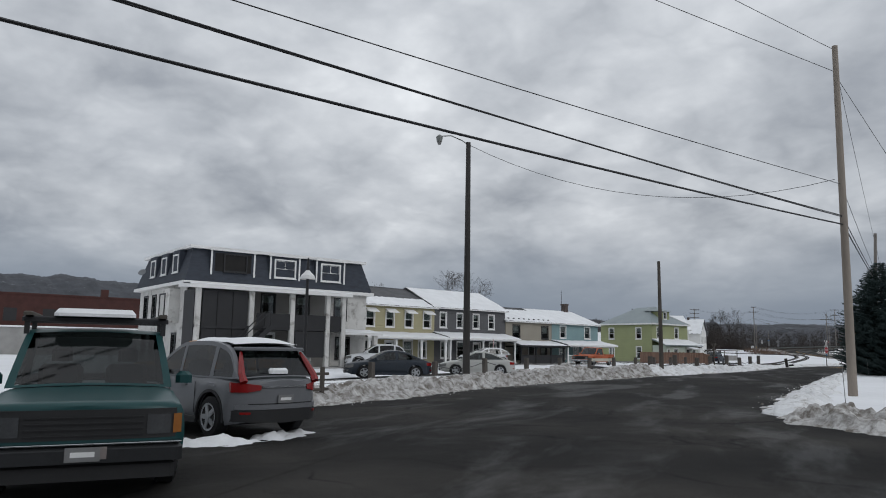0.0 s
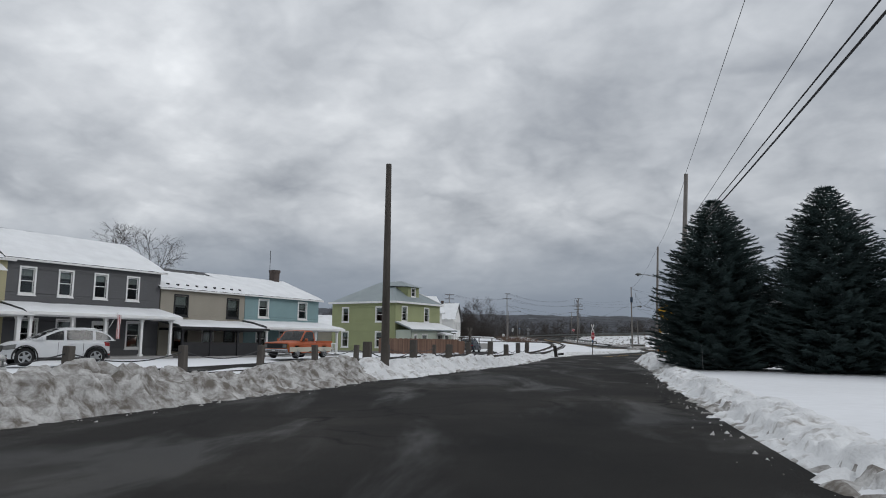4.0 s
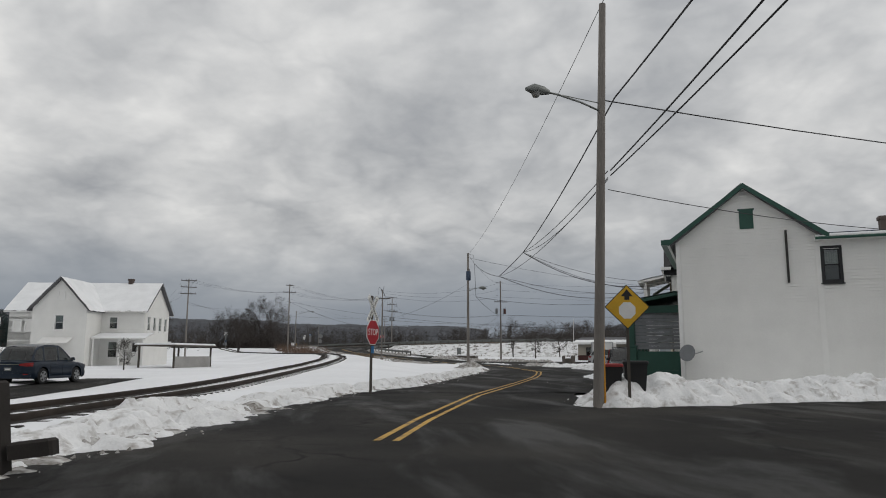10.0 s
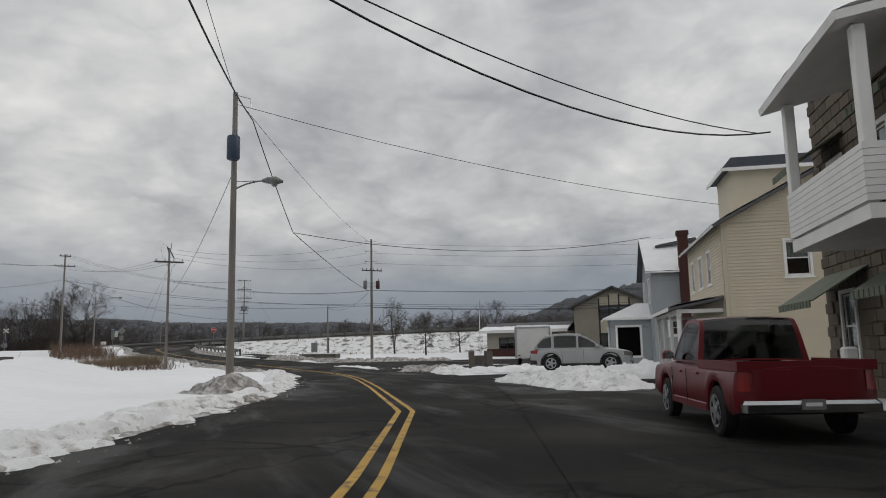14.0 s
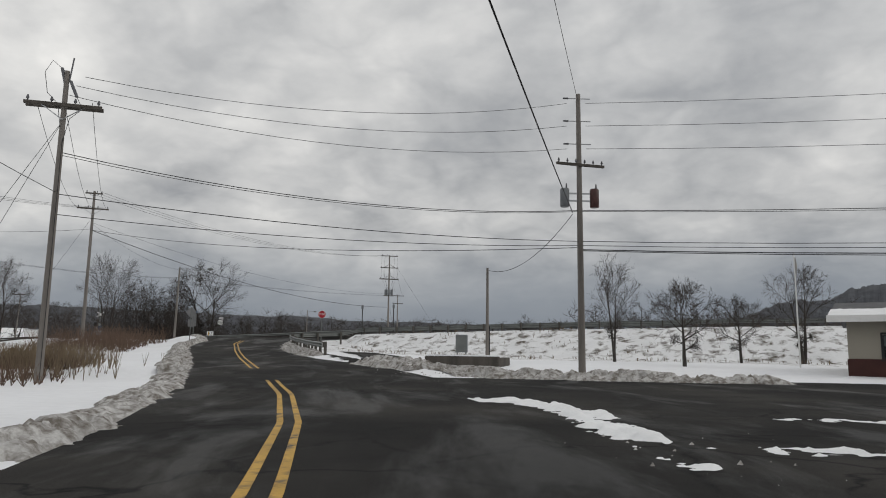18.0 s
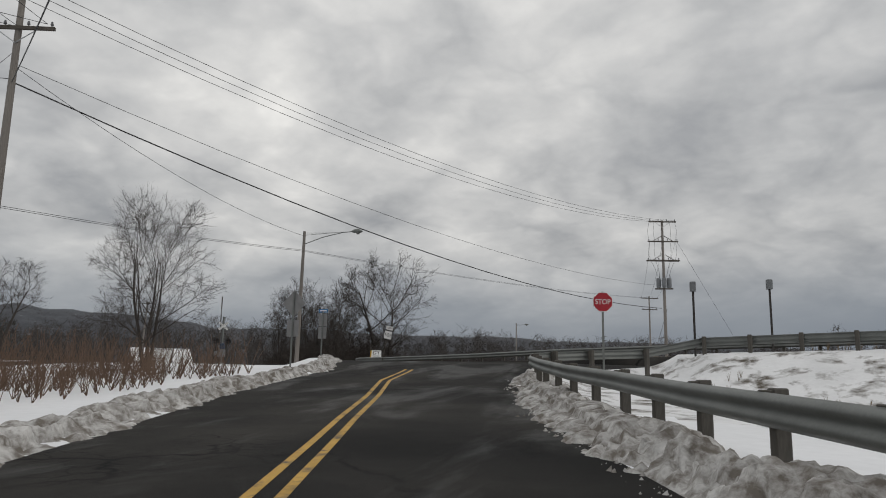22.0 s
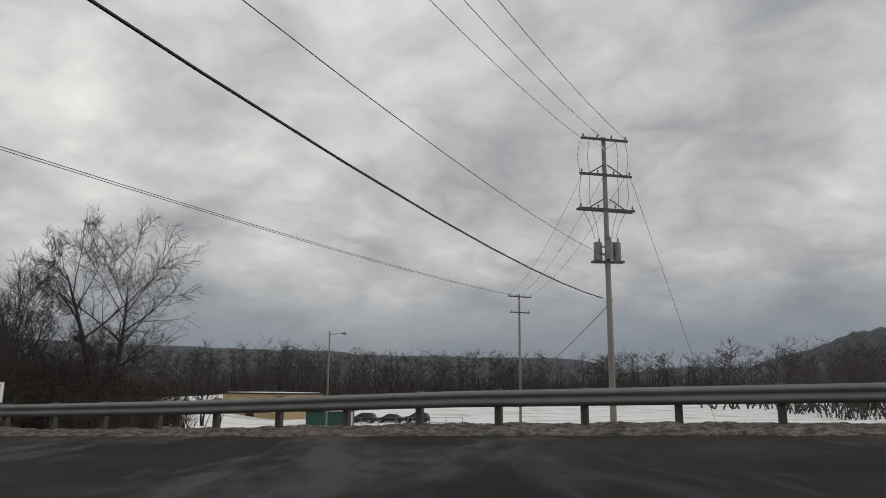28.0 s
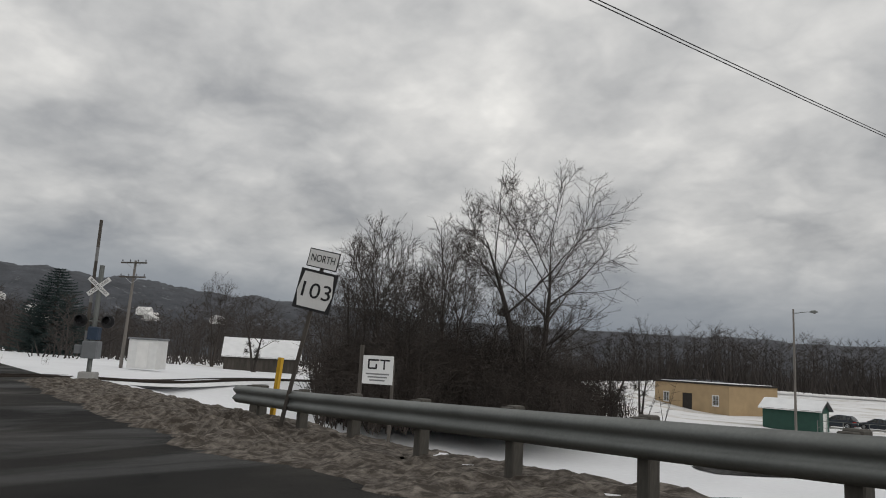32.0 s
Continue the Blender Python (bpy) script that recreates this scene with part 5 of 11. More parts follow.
def pole(x, y, top, material=POLE_GREY, r=0.15, lean=(0, 0), base=None, label="weathered wooden utility pole", group="utility poles", name="utility_pole"):
    b = gz(x, y) if base is None else base
    h = top - b
    p = thing(name, pose(x, y, b), label, "utility pole", group)
    n = 9
    pts = [(lean[0] * k / n, lean[1] * k / n, -0.3 + (h + 0.3) * k / n) for k in range(n + 1)]
    part("shaft", Geo().tube(pts, [r * (1 - 0.38 * k / n) for k in range(n + 1)], 12), material, p, smooth=1)
    return p


def crossarm(p, z, half, yaw, lean=(0, 0), braces=True, insul=4, material=OLD_WOOD, double=False):
    m = pose(lean[0], lean[1], z - p.location.z, 0, 0, yaw)
    g = Geo().box(-half, half, -0.2, -0.09, -0.06, 0.06)
    if double:
        g.box(-half, half, 0.09, 0.2, -0.06, 0.06)
    a = placed(part("crossarm", g, material, p), m)
    for i in range(insul):
        x = -half + 0.12 + (2 * half - 0.24) * i / max(1, insul - 1)
        if abs(x) < 0.12:
            x += 0.25
        s = Geo().tube([(x, -0.145, 0.06), (x, -0.145, 0.14)], 0.02, 6).tube([(x, -0.145, 0.12), (x, -0.145, 0.17), (x, -0.145, 0.2), (x, -0.145, 0.27)], [0.05, 0.06, 0.045, 0.03], 8)
        placed(part("insulator", s, CERAMIC, a), Matrix.Identity(4))
    if braces:
        for s in (-1, 1):
            placed(part("brace", Geo().tube([(s * half * 0.55, -0.16, -0.05), (0.0, -0.13, -half * 0.42)], 0.02, 5), STEEL, a), Matrix.Identity(4))
    return a


def cobra(p, z, length, yaw, tilt=0.5, lean=(0, 0), brace=True):
    """A street-light arm with its cobra head, pointing along local +x after yaw."""
    m = pose(lean[0], lean[1], z - p.location.z, 0, 0, yaw)
    arm = placed(part("lamp_arm", Geo().tube([(0, 0, 0), (length * 0.4, 0, tilt * 0.6), (length * 0.8, 0, tilt * 0.95), (length, 0, tilt)], 0.03, 7), GALV, p), m)
    if brace:
        placed(part("arm_brace", Geo().tube([(0, 0, tilt * 0.85), (length * 0.75, 0, tilt * 0.98)], 0.015, 5), GALV, arm), Matrix.Identity(4))
    L = length
    g = Geo().tube([(L - 0.05, 0, tilt), (L + 0.15, 0, tilt + 0.02), (L + 0.45, 0, tilt + 0.02), (L + 0.72, 0, tilt - 0.02)], [0.06, 0.13, 0.16, 0.05], 10)
    head = placed(part("lamp_head", g, GALV, arm, smooth=1), Matrix.Identity(4))
    placed(part("lens", Geo().tube([(L + 0.4, 0, tilt - 0.08), (L + 0.4, 0, tilt - 0.2)], [0.14, 0.09], 10), HEADLIGHT, head), Matrix.Identity(4))


def transformer(p, x, y, z, r=0.24, h=0.85, material=TRANSFORMER):
    z -= p.location.z
    g = Geo().tube([(x, y, z), (x, y, z + 0.04), (x, y, z + h - 0.06), (x, y, z + h)], [r * 0.9, r, r, r * 0.85], 14)
    c = part("transformer", g, material, p, smooth=1)
    part("bushing", Geo().tube([(x + r * 0.4, y, z + h), (x + r * 0.4, y, z + h + 0.25)], [0.05, 0.03], 8), CERAMIC, c)
    part("hanger", Geo().box(min(0, x), max(0, x), y - 0.04, y + 0.04, z + h * 0.3, z + h * 0.38), STEEL, c)
    part("hanger", Geo().box(min(0, x), max(0, x), y - 0.04, y + 0.04, z + h * 0.7, z + h * 0.78), STEEL, c)
    return c


def build_poles():
    # tall dark lamp pole beside the railway
    p = pole(-12.85, -16, 11.2, POLE_DARK, 0.17, label="dark creosoted wooden pole with a small street lamp")
    arm = part("lamp_arm", Geo().tube([(0, 0, 10.95), (-0.25, -0.15, 11.15), (-0.7, -0.45, 11.35), (-1.15, -0.7, 11.3)], 0.025, 6), GALV, p)
    part("lamp_head", Geo().tube([(-1.15, -0.7, 11.36), (-1.17, -0.71, 11.25), (-1.17, -0.71, 11.05)], [0.07, 0.16, 0.13], 10), GALV, arm)
    part("lens", Geo().tube([(-1.17, -0.71, 11.05), (-1.17, -0.71, 10.9)], [0.12, 0.07], 10), HEADLIGHT, arm)
    # bare old post
    pole(-7.05, 7.5, 8.2, OLD_WOOD, 0.17, label="bare old wooden pole cut off at the top")
    # pole on the corner lawn
    pole(2.35, -14.7, 14.0, POLE_TAN, 0.17, (0.15, 0.0), label="light wooden utility pole on the snowy corner lawn")
    pole(9.0, 28.0, 12.6, POLE_GREY, 0.2, (0.7, 0.0))
    p = pole(14.3, 59.6, 11.95, POLE_GREY, 0.16, (0.45, -0.1), label="weathered wooden utility pole with a street lamp")
    cobra(p, 8.55, 1.9, 195, 0.3, (0.35, -0.08))
    part("ground_pipe", Geo().tube([(0.17, -0.1, 0), (0.17, -0.1, 3.2)], 0.03, 6), HYDRANT_YELLOW, p)
    p = pole(20.85, 108.55, 11.35, POLE_GREY, 0.15, label="grey wooden utility pole with a blue transformer and lamp")
    transformer(p, -0.05, -0.42, 8.6, 0.24, 0.9, TRANSFORMER_BLUE)
    cobra(p, 7.55, 1.1, -10, 0.35)
    part("top_bracket", Geo().tube([(0, 0, 11.1), (0.55, 0, 11.0), (0.6, 0, 10.6)], 0.02, 5), STEEL, p)
    p = pole(37.25, 159.5, 14.0, POLE_GREY, 0.17, label="wooden three-phase pole with crossarm and two transformers")
    crossarm(p, 10.4, 1.25, 12, insul=6, braces=False)
    for s in (-1, 1):
        transformer(p, s * 0.72, 0, 8.35, 0.22, 0.9, TRANSFORMER if s < 0 else mat("rusty_tank", (0.075, 0.03, 0.026), 0.5, 0.2, 3.0, 30.0, 0.1))
    for k in range(3):
        part("side_bracket", Geo().tube([(-0.5, 0, 13.4 - 1.15 * k), (0.6, 0, 13.4 - 1.15 * k)], 0.025, 6), STEEL, p)
        part("insulator", Geo().tube([(-0.5, 0, 13.4 - 1.15 * k), (-0.75, 0, 13.4 - 1.15 * k)], [0.05, 0.04], 8), CERAMIC, p)
    p = pole(16.25, 152.6, 11.5, POLE_GREY, 0.14, label="wooden utility pole with a crossarm and cut-outs")
    crossarm(p, 10.15, 1.3, 12, insul=4, double=True)
    part("cutout", Geo().tube([(0.15, 0, 11.0), (0.42, 0, 10.4)], 0.06, 8), CERAMIC, p)
    part("cutout", Geo().tube([(-0.2, 0, 11.5), (0.0, 0, 10.75)], 0.06, 8), CERAMIC, p)
    part("pole_pin", Geo().tube([(0.1, 0, 11.0), (0.2, 0, 11.9)], 0.03, 6), CERAMIC, p)
    part("jumper", Geo().tube([(-0.1, 0, 11.4), (-0.5, -0.1, 11.75), (-0.75, -0.1, 11.3), (-0.6, -0.1, 10.5), (-0.2, -0.1, 10.1), (0.0, -0.16, 9.2)], 0.012, 5), WIRE, p)
    part("jumper", Geo().tube([(0.42, 0, 10.4), (0.7, -0.1, 9.9), (0.3, -0.16, 9.5), (0.12, -0.16, 8.6)], 0.012, 5), WIRE, p)
    part("ground_wire", Geo().tube([(0.1, -0.13, 0.1), (0.1, -0.12, 8.8)], 0.012, 5), WIRE, p)
    p = pole(0.1, 193.6, 16.0, POLE_GREY, 0.17, label="tall wooden utility pole with two crossarms")
    crossarm(p, 15.75, 0.75, 15, insul=3)
    crossarm(p, 14.3, 1.35, 15, insul=4)
    p = pole(35.0, 176.7, 7.45, POLE_GREY, 0.13, label="short wooden pole beside the utility cabinet")
    part("guard_pipe", Geo().tube([(0.15, 0, 0), (0.15, 0, 2.4)], 0.05, 6), TRIM_BLACK, p)
    p = pole(0.75, 218.4, 11.8, POLE_GREY, 0.15, (0.1, 0), label="wooden pole with a long street-light arm")
    cobra(p, 10.9, 3.6, -5, 0.75, (0.1, 0))
    p = pole(27.1, 245.7, 17.75, POLE_GREY, 0.18, label="tall wooden pole with three crossarms and transformers", base=-0.3)
    for z, hw in ((17.6, 1.35), (15.6, 1.5), (13.7, 1.6)):
        a = crossarm(p, z, hw, 10, insul=4, double=z < 14, braces=z > 17)
        if z < 17:
            for s in (-1, 1):
                placed(part("brace", Geo().soft(-0.02, 0.02, -0.03, 0.03, 0.0, 1.0, 0.008), OLD_WOOD, a), Matrix.Translation((s * 0.95 * hw / 1.5, -0.15, 0.05)) @ Vector((-s * 0.9, 0, 0.55)).to_track_quat("Z", "Y").to_matrix().to_4x4())
    zb = p.location.z
    for k, x in enumerate((-1.25, -0.75, 0.75, 1.25)):
        part("jumper", Geo().tube([(x, 0.2, 17.6 - zb), (x * 1.12, 0.25, 16.7 - zb), (x, 0.2, 15.7 - zb), (x * 1.08, 0.25, 14.6 - zb), (x * 0.95, 0.2, 13.8 - zb), (x * 0.6, 0.25, 12.9 - zb), (x * 0.45, 0.3, 12.2 - zb)], 0.012, 5), WIRE, p)
    for s in (-0.5, 0.0, 0.5):
        transformer(p, s, -0.3 if s == 0 else 0.0, 11.0, 0.22, 0.95)
    part("platform", Geo().box(-0.85, 0.85, -0.2, -0.12, 10.85 - zb, 10.95 - zb).box(-0.85, 0.85, 0.12, 0.2, 10.85 - zb, 10.95 - zb), OLD_WOOD, p)
    p = pole(28.6, 285.1, 14.4, POLE_GREY, 0.16, base=-1.3)
    crossarm(p, 14.1, 1.4, 20, insul=4)
    crossarm(p, 12.4, 1.2, 20, insul=2)
    p = pole(6.3, 305, 11.7, POLE_GREY, 0.14, base=-1.3, label="wooden pole with a yard light")
    cobra(p, 11.2, 1.6, -10, 0.2)
    # far poles along the railway and the highway
    for x, y, t, arms in ((-15.2, 164.3, 13.8, (13.5, 12.4, 11.3)), (-27.5, 207.3, 13.1, (12.8, 11.4)), (-40.6, 261.2, 11.3, (11.1, 9.9))):
        p = pole(x, y, t, POLE_GREY, 0.15, (0.3, 0) if y > 250 else (0, 0))
        for z in arms:
            crossarm(p, z, 1.25, 15, (0.25, 0) if y > 250 else (0, 0), insul=4)


def build_wires():
    A, B, C = (2.4, -14.7), (9.55, 28.0), (14.75, 59.5)
    D, E, F, G, H, K = (20.85, 108.55), (37.25, 159.5), (16.25, 152.6), (0.1, 193.6), (27.1, 245.7), (0.85, 218.4)
    P, N = (-15.2, 164.3), (28.6, 285.1)
    for z, end, zb, r in ((6.68, (-17.0, -55), 5.6, 0.03), (6.98, (-15.4, -55), 5.95, 0.02), (7.03, (-15.7, -55), 6.0, 0.018), (8.3, (-16.7, -55), 6.5, 0.012)):
        wire((*A, z), (*end, zb), 0.22, r)
    for z, zb, r in ((6.68, 8.1, 0.028), (6.98, 8.4, 0.02), (8.3, 9.0, 0.012), (13.8, 12.3, 0.012)):
        wire((*A, z), (*B, zb), 0.1, r)
    wire((2.2, -14.7, 8.5), (-12.85, -16, 11.1), 1.5, 0.011)
    wire((*A, 13.9), (-24.4, -58.7, 14.5), 0.2, 0.012)
    wire((*A, 12.95), (-25.8, -54.8, 14.2), 0.2, 0.012)
    wire((*A, 12.9), (9.0, -11.5, 0.3), 0.0, 0.01, "steel guy wire anchored in the lawn")
    wire((9.65, 28.0, 12.4), (*C, 12.0), 0.55, 0.011)
    wire((9.4, 28.0, 8.25), (15.0, 59.4, 8.97), 0.4, 0.024)
    wire((9.3, 28.0, 7.9), (14.8, 59.4, 6.75), 0.4, 0.02)
    wire((9.7, 28.0, 7.45), (14.8, 59.4, 6.6), 0.4, 0.018)
    wire((*C, 12.0), (*D, 11.2), 0.8, 0.011)
    # cables that split off to the houses
    t1, t2, t3 = (18.3, 80.5, 7.4), (19.2, 89.8, 7.0), (24.4, 121.0, 8.05)
    wire((15.0, 59.4, 8.97), t1, 0.25, 0.024)
    wire(t1, t2, 0.05, 0.024)
    wire(t2, (21.5, 108.5, 10.3), 0.25, 0.022)
    for z, q, d in ((6.75, t1, 0.25), (6.55, t1, 0.45), (6.5, t2, 0.5)):
        wire((*C, z), q, d, 0.014)
    for a, q, d, r in ((t1, (28.6, 81.3, 6.1), 1.1, 0.02), (t1, (30.7, 83.1, 5.9), 1.0, 0.014), (t2, (33.5, 95.2, 6.7), 1.05, 0.02), (t2, (33.0, 95.1, 6.6), 0.55, 0.014), (t1, (29.6, 83.0, 6.2), 0.6, 0.012)):
        wire(a, q, d, r)
    wire((*D, 10.9), (62, 112, 9.0), 1.4, 0.012)
    wire((*C, 8.9), (60, 62, 9.0), 0.9, 0.02)
    wire((*C, 6.2), (34, 62, 6.0), 0.5, 0.012)
    wire((*D, 11.2), (*E, 13.6), 0.7, 0.011)
    wire((21.5, 108.5, 10.3), t3, 0.1, 0.022)
    wire(t3, (36.9, 159.5, 8.1), 0.25, 0.022)
    wire(t3, (48.0, 121.5, 8.6), 1.0, 0.018)
    wire((*D, 8.3), (*F, 6.9), 0.7, 0.012)
    for k in range(3):
        z = 13.55 - 1.15 * k
        wire((36.7, 159.6, z), (16.9 - 0.3 * k, 152.6, 11.3 - 0.35 * k), 0.9, 0.011)
        wire((37.6, 159.5, z), (95, 140, z + 0.9), 1.2, 0.011)
    for z, zf, zr, r in ((8.2, 8.4, 9.4, 0.016), (8.15, 8.3, 9.2, 0.012), (6.7, 6.85, 7.8, 0.016), (6.5, 6.1, 7.6, 0.014), (6.3, None, 7.2, 0.024), (6.25, None, 7.0, 0.018)):
        wire((*E, z), (95, 140, zr), 1.0, r)
        if zf:
            wire((*E, z), (*F, zf), 0.75 if z > 8 else 0.35, r)
    wire((*G, 12.3), (*E, 6.4), 0.8, 0.018)
    wire((36.9, 159.5, 8.0), (35.0, 176.7, 7.3), 1.0, 0.016)
    for k in (-1, 0, 1):
        wire((16.25 + k, 152.6, 10.3), (0.1 + 1.2 * k, 193.6, 14.4), 1.0, 0.011)
        wire((0.1 + 0.7 * k, 193.6, 15.9), (27.1 + 1.2 * k, 245.7, 17.7), 1.85, 0.012)
        wire((0.1 + 1.2 * k, 193.6, 14.4), (-15.2 + k, 164.3, 13.6), 0.9, 0.011)
        wire((27.1 + 1.2 * k, 245.7, 15.7), (28.6 + 1.2 * k, 285.1, 14.3), 1.0, 0.011)
        wire((-15.2 + k, 164.3, 13.6), (-27.5 + k, 207.3, 12.9), 0.8, 0.011)
    wire((*G, 12.3), (26.8, 245.8, 9.0), 1.65, 0.028)
    wire((*G, 13.0), (27.0, 245.7, 11.2), 1.55, 0.011)
    wire((*G, 12.9), (0.8, 218.4, 11.5), 0.7, 0.011)
    for z in (10.5, 10.42):
        wire((*K, z), (28.6, 285.1, z + 3.7), 0.5, 0.012)
        wire((*K, z), (*P, z - 0.6), 1.2, 0.012)
    wire((0.9, 218.4, 11.7), (4.3, 218.5, 11.75), 0.05, 0.01)
    wire((*G, 12.4), (*P, 9.5), 1.2, 0.014)
    wire((27.3, 245.7, 8.9), (28.6, 285.1, 4.8), 0.4, 0.02)
    for q in ((12.3, 150.0, 0.3), (14.0, 149.2, 0.3)):
        wire((*F, 9.6), q, 0.0, 0.009, "steel guy wire of a utility pole")
    wire((*G, 13.5), (-3.5, 186, 1.2), 0.0, 0.009, "steel guy wire of a utility pole")
    wire((28.5, 245.7, 15.5), (40.0, 262.0, 0), 0.0, 0.012, "steel guy wire of a utility pole")


def octagon(r):
    return [(r * math.cos(radians(22.5 + 45 * k)), r * math.sin(radians(22.5 + 45 * k))) for k in range(8)]


def plate(name, poly, material, parent, y0=-0.004, y1=0.0, label=""):
    return part(name, Geo().prism(poly, lambda x, z: (x, y0, z), lambda x, z: (x, y1, z)), material, parent, label)


UPRIGHT = pose(0, 0, 0, 90, 0, 0)


def post_bit(p, h, r=0.03, material=GALV):
    return part("post", Geo().box(-r, r, -r * 0.6, r * 0.6, -0.2, h), material, p)


def rect(w, h, z, x=0.0):
    return [(x - w / 2, z - h / 2), (x + w / 2, z - h / 2), (x + w / 2, z + h / 2), (x - w / 2, z + h / 2)]


def diamond(s, z):
    return [(0, z - s), (s, z), (0, z + s), (-s, z)]


def lettering(p, text, size, z, material, y=-0.03, width=None, x=0.0):
    text_part("lettering", text, size, material, p, pose(x, y, z, 90, 0, 0), width)


def build_signs():
    # children warning and speed limit, facing south
    b = gz(7.82, 26.7)
    p = thing("warning_sign", pose(7.82, 26.7, b, 0, 0, -8), "yellow diamond warning sign above a speed limit plate on one post", "road sign")
    post_bit(p, 3.85 - b, 0.04, OLD_WOOD)
    z = 3.38 - b
    plate("border", diamond(0.635, z), SIGN_BLACK, p, -0.06, -0.045)
    plate("face", diamond(0.605, z), SIGN_YELLOW, p, -0.066, -0.06)
    lettering(p, "WATCH", 0.2, z + 0.12, SIGN_BLACK, -0.07, 0.55)
    lettering(p, "CHILDREN", 0.2, z - 0.1, SIGN_BLACK, -0.07, 0.82)
    z = 2.335 - b
    plate("plate", rect(0.62, 0.76, z), SIGN_WHITE, p, -0.06, -0.045)
    lettering(p, "SPEED", 0.15, z + 0.25, SIGN_BLACK, -0.064, 0.4)
    lettering(p, "LIMIT", 0.15, z + 0.09, SIGN_BLACK, -0.064, 0.36)
    lettering(p, "25", 0.34, z - 0.18, SIGN_BLACK, -0.064)
    # stop ahead
    b = gz(15.2, 59.6)
    p = thing("warning_sign", pose(15.2, 59.5, b, 0, 0, -14), "yellow diamond sign with an arrow and a pale octagon", "road sign")
    post_bit(p, 3.4 - b, 0.04, OLD_WOOD)
    z = 2.79 - b
    plate("border", diamond(0.635, z), SIGN_BLACK, p, -0.06, -0.045)
    plate("face", diamond(0.605, z), SIGN_YELLOW, p, -0.066, -0.06)
    plate("octagon", [(x, z - 0.1 + y) for x, y in octagon(0.25)], SIGN_WHITE, p, -0.072, -0.066)
    plate("arrow", [(-0.07, z + 0.2), (0.07, z + 0.2), (0.07, z + 0.3), (0.17, z + 0.3), (0.0, z + 0.5), (-0.17, z + 0.3), (-0.07, z + 0.3)], SIGN_BLACK, p, -0.072, -0.066)
    # stop sign with railway cross
    b = gz(8.5, 67.1)
    p = thing("stop_sign", pose(8.5, 67.1, b, 0, 0, 57), "red stop sign under a white railway crossing cross", "road sign")
    post_bit(p, 3.6 - b, 0.05, OLD_WOOD)
    z = 2.24 - b
    plate("rim", [(x, z + y) for x, y in octagon(0.50)], SIGN_WHITE, p, -0.06, -0.045)
    plate("face", [(x, z + y) for x, y in octagon(0.47)], SIGN_RED, p, -0.066, -0.06)
    lettering(p, "STOP", 0.34, z, SIGN_WHITE, -0.07, 0.72)
    for a, t in ((52, "RAILROAD"), (-52, "CROSSING")):
        m = pose(0, -0.03 if a > 0 else -0.05, 3.1 - b, 0, -a, 0)
        c = placed(part("cross_blade", Geo().box(-0.6, 0.6, -0.02, 0.0, -0.1, 0.1), SIGN_WHITE, p), m)
        text_part("lettering", t, 0.17, SIGN_BLACK, c, pose(0, -0.024, 0, 90, 0, 0), 1.0)
    plate("blue_plate", rect(0.2, 0.26, 1.6 - b), SIGN_BLUE, p, -0.06, -0.045)
    # stop sign at the top of the ramp
    b = gz(20.6, 203.4)
    p = thing("stop_sign", pose(20.6, 203.4, b, 0, 0, 9), "red stop sign on a steel post beside the guard rail", "road sign")
    post_bit(p, 5.8 - b, 0.04)
    z = 5.37 - b
    plate("rim", [(x, z + y) for x, y in octagon(0.43)], SIGN_WHITE, p, -0.05, -0.03)
    plate("face", [(x, z + y) for x, y in octagon(0.405)], SIGN_RED, p, -0.056, -0.05)
    lettering(p, "STOP", 0.3, z, SIGN_WHITE, -0.06, 0.62)
    # signs seen from behind
    for x, y, top, kind in ((6.8, 203.75, 6.0, "diamond"), (4.4, 213.5, 6.0, "street")):
        b = gz(x, y)
        p = thing("road_sign", pose(x, y, b, 0, 0, 170), "bare metal back of road signs on one post", "road sign")
        post_bit(p, top - b - 0.1, 0.035)
        if kind == "diamond":
            plate("warning_plate", diamond(0.62, top - 0.62 - b), SIGN_BACK, p, -0.05, -0.035)
            plate("lower_plate", rect(0.62, 0.76, top - 1.75 - b), SIGN_BACK, p, -0.05, -0.035)
        else:
            plate("street_plate", rect(0.62, 0.2, top - 0.1 - b), SIGN_BLUE, p, -0.05, -0.035, "small blue street name plate")
            plate("name_bar", rect(0.45, 0.06, top - 0.1 - b), SIGN_WHITE, p, -0.035, -0.03)
            plate("upper_plate", rect(0.55, 0.7, top - 0.65 - b), SIGN_BACK, p, -0.05, -0.035)
            plate("lower_plate", rect(0.55, 0.7, top - 1.4 - b), SIGN_BACK, p, -0.05, -0.035)
    # route marker
    b = gz(2.6, 233.5)
    p = thing("route_sign", pose(2.08, 233.5, b, 0, 11, 17), "leaning white route marker with a north plate", "road sign")
    post_bit(p, 6.25 - b, 0.035, OLD_WOOD)
    z = 5.6 - b
    plate("shield_border", rect(0.78, 0.78, z), SIGN_BLACK, p, -0.05, -0.035)
    plate("shield", [(-0.30, z - 0.34), (0.30, z - 0.34), (0.37, z - 0.05), (0.30, z + 0.34), (-0.30, z + 0.34), (-0.37, z - 0.05)], SIGN_WHITE, p, -0.056, -0.05)
    lettering(p, "103", 0.42, z - 0.02, SIGN_BLACK, -0.06, 0.6)
    plate("north_border", rect(0.64, 0.36, z + 0.62), SIGN_BLACK, p, -0.05, -0.035)
    plate("north_plate", rect(0.6, 0.32, z + 0.62), SIGN_WHITE, p, -0.056, -0.05)
    lettering(p, "NORTH", 0.2, z + 0.62, SIGN_BLACK, -0.06, 0.5)
    # company board
    b = gz(-0.5, 240.4)
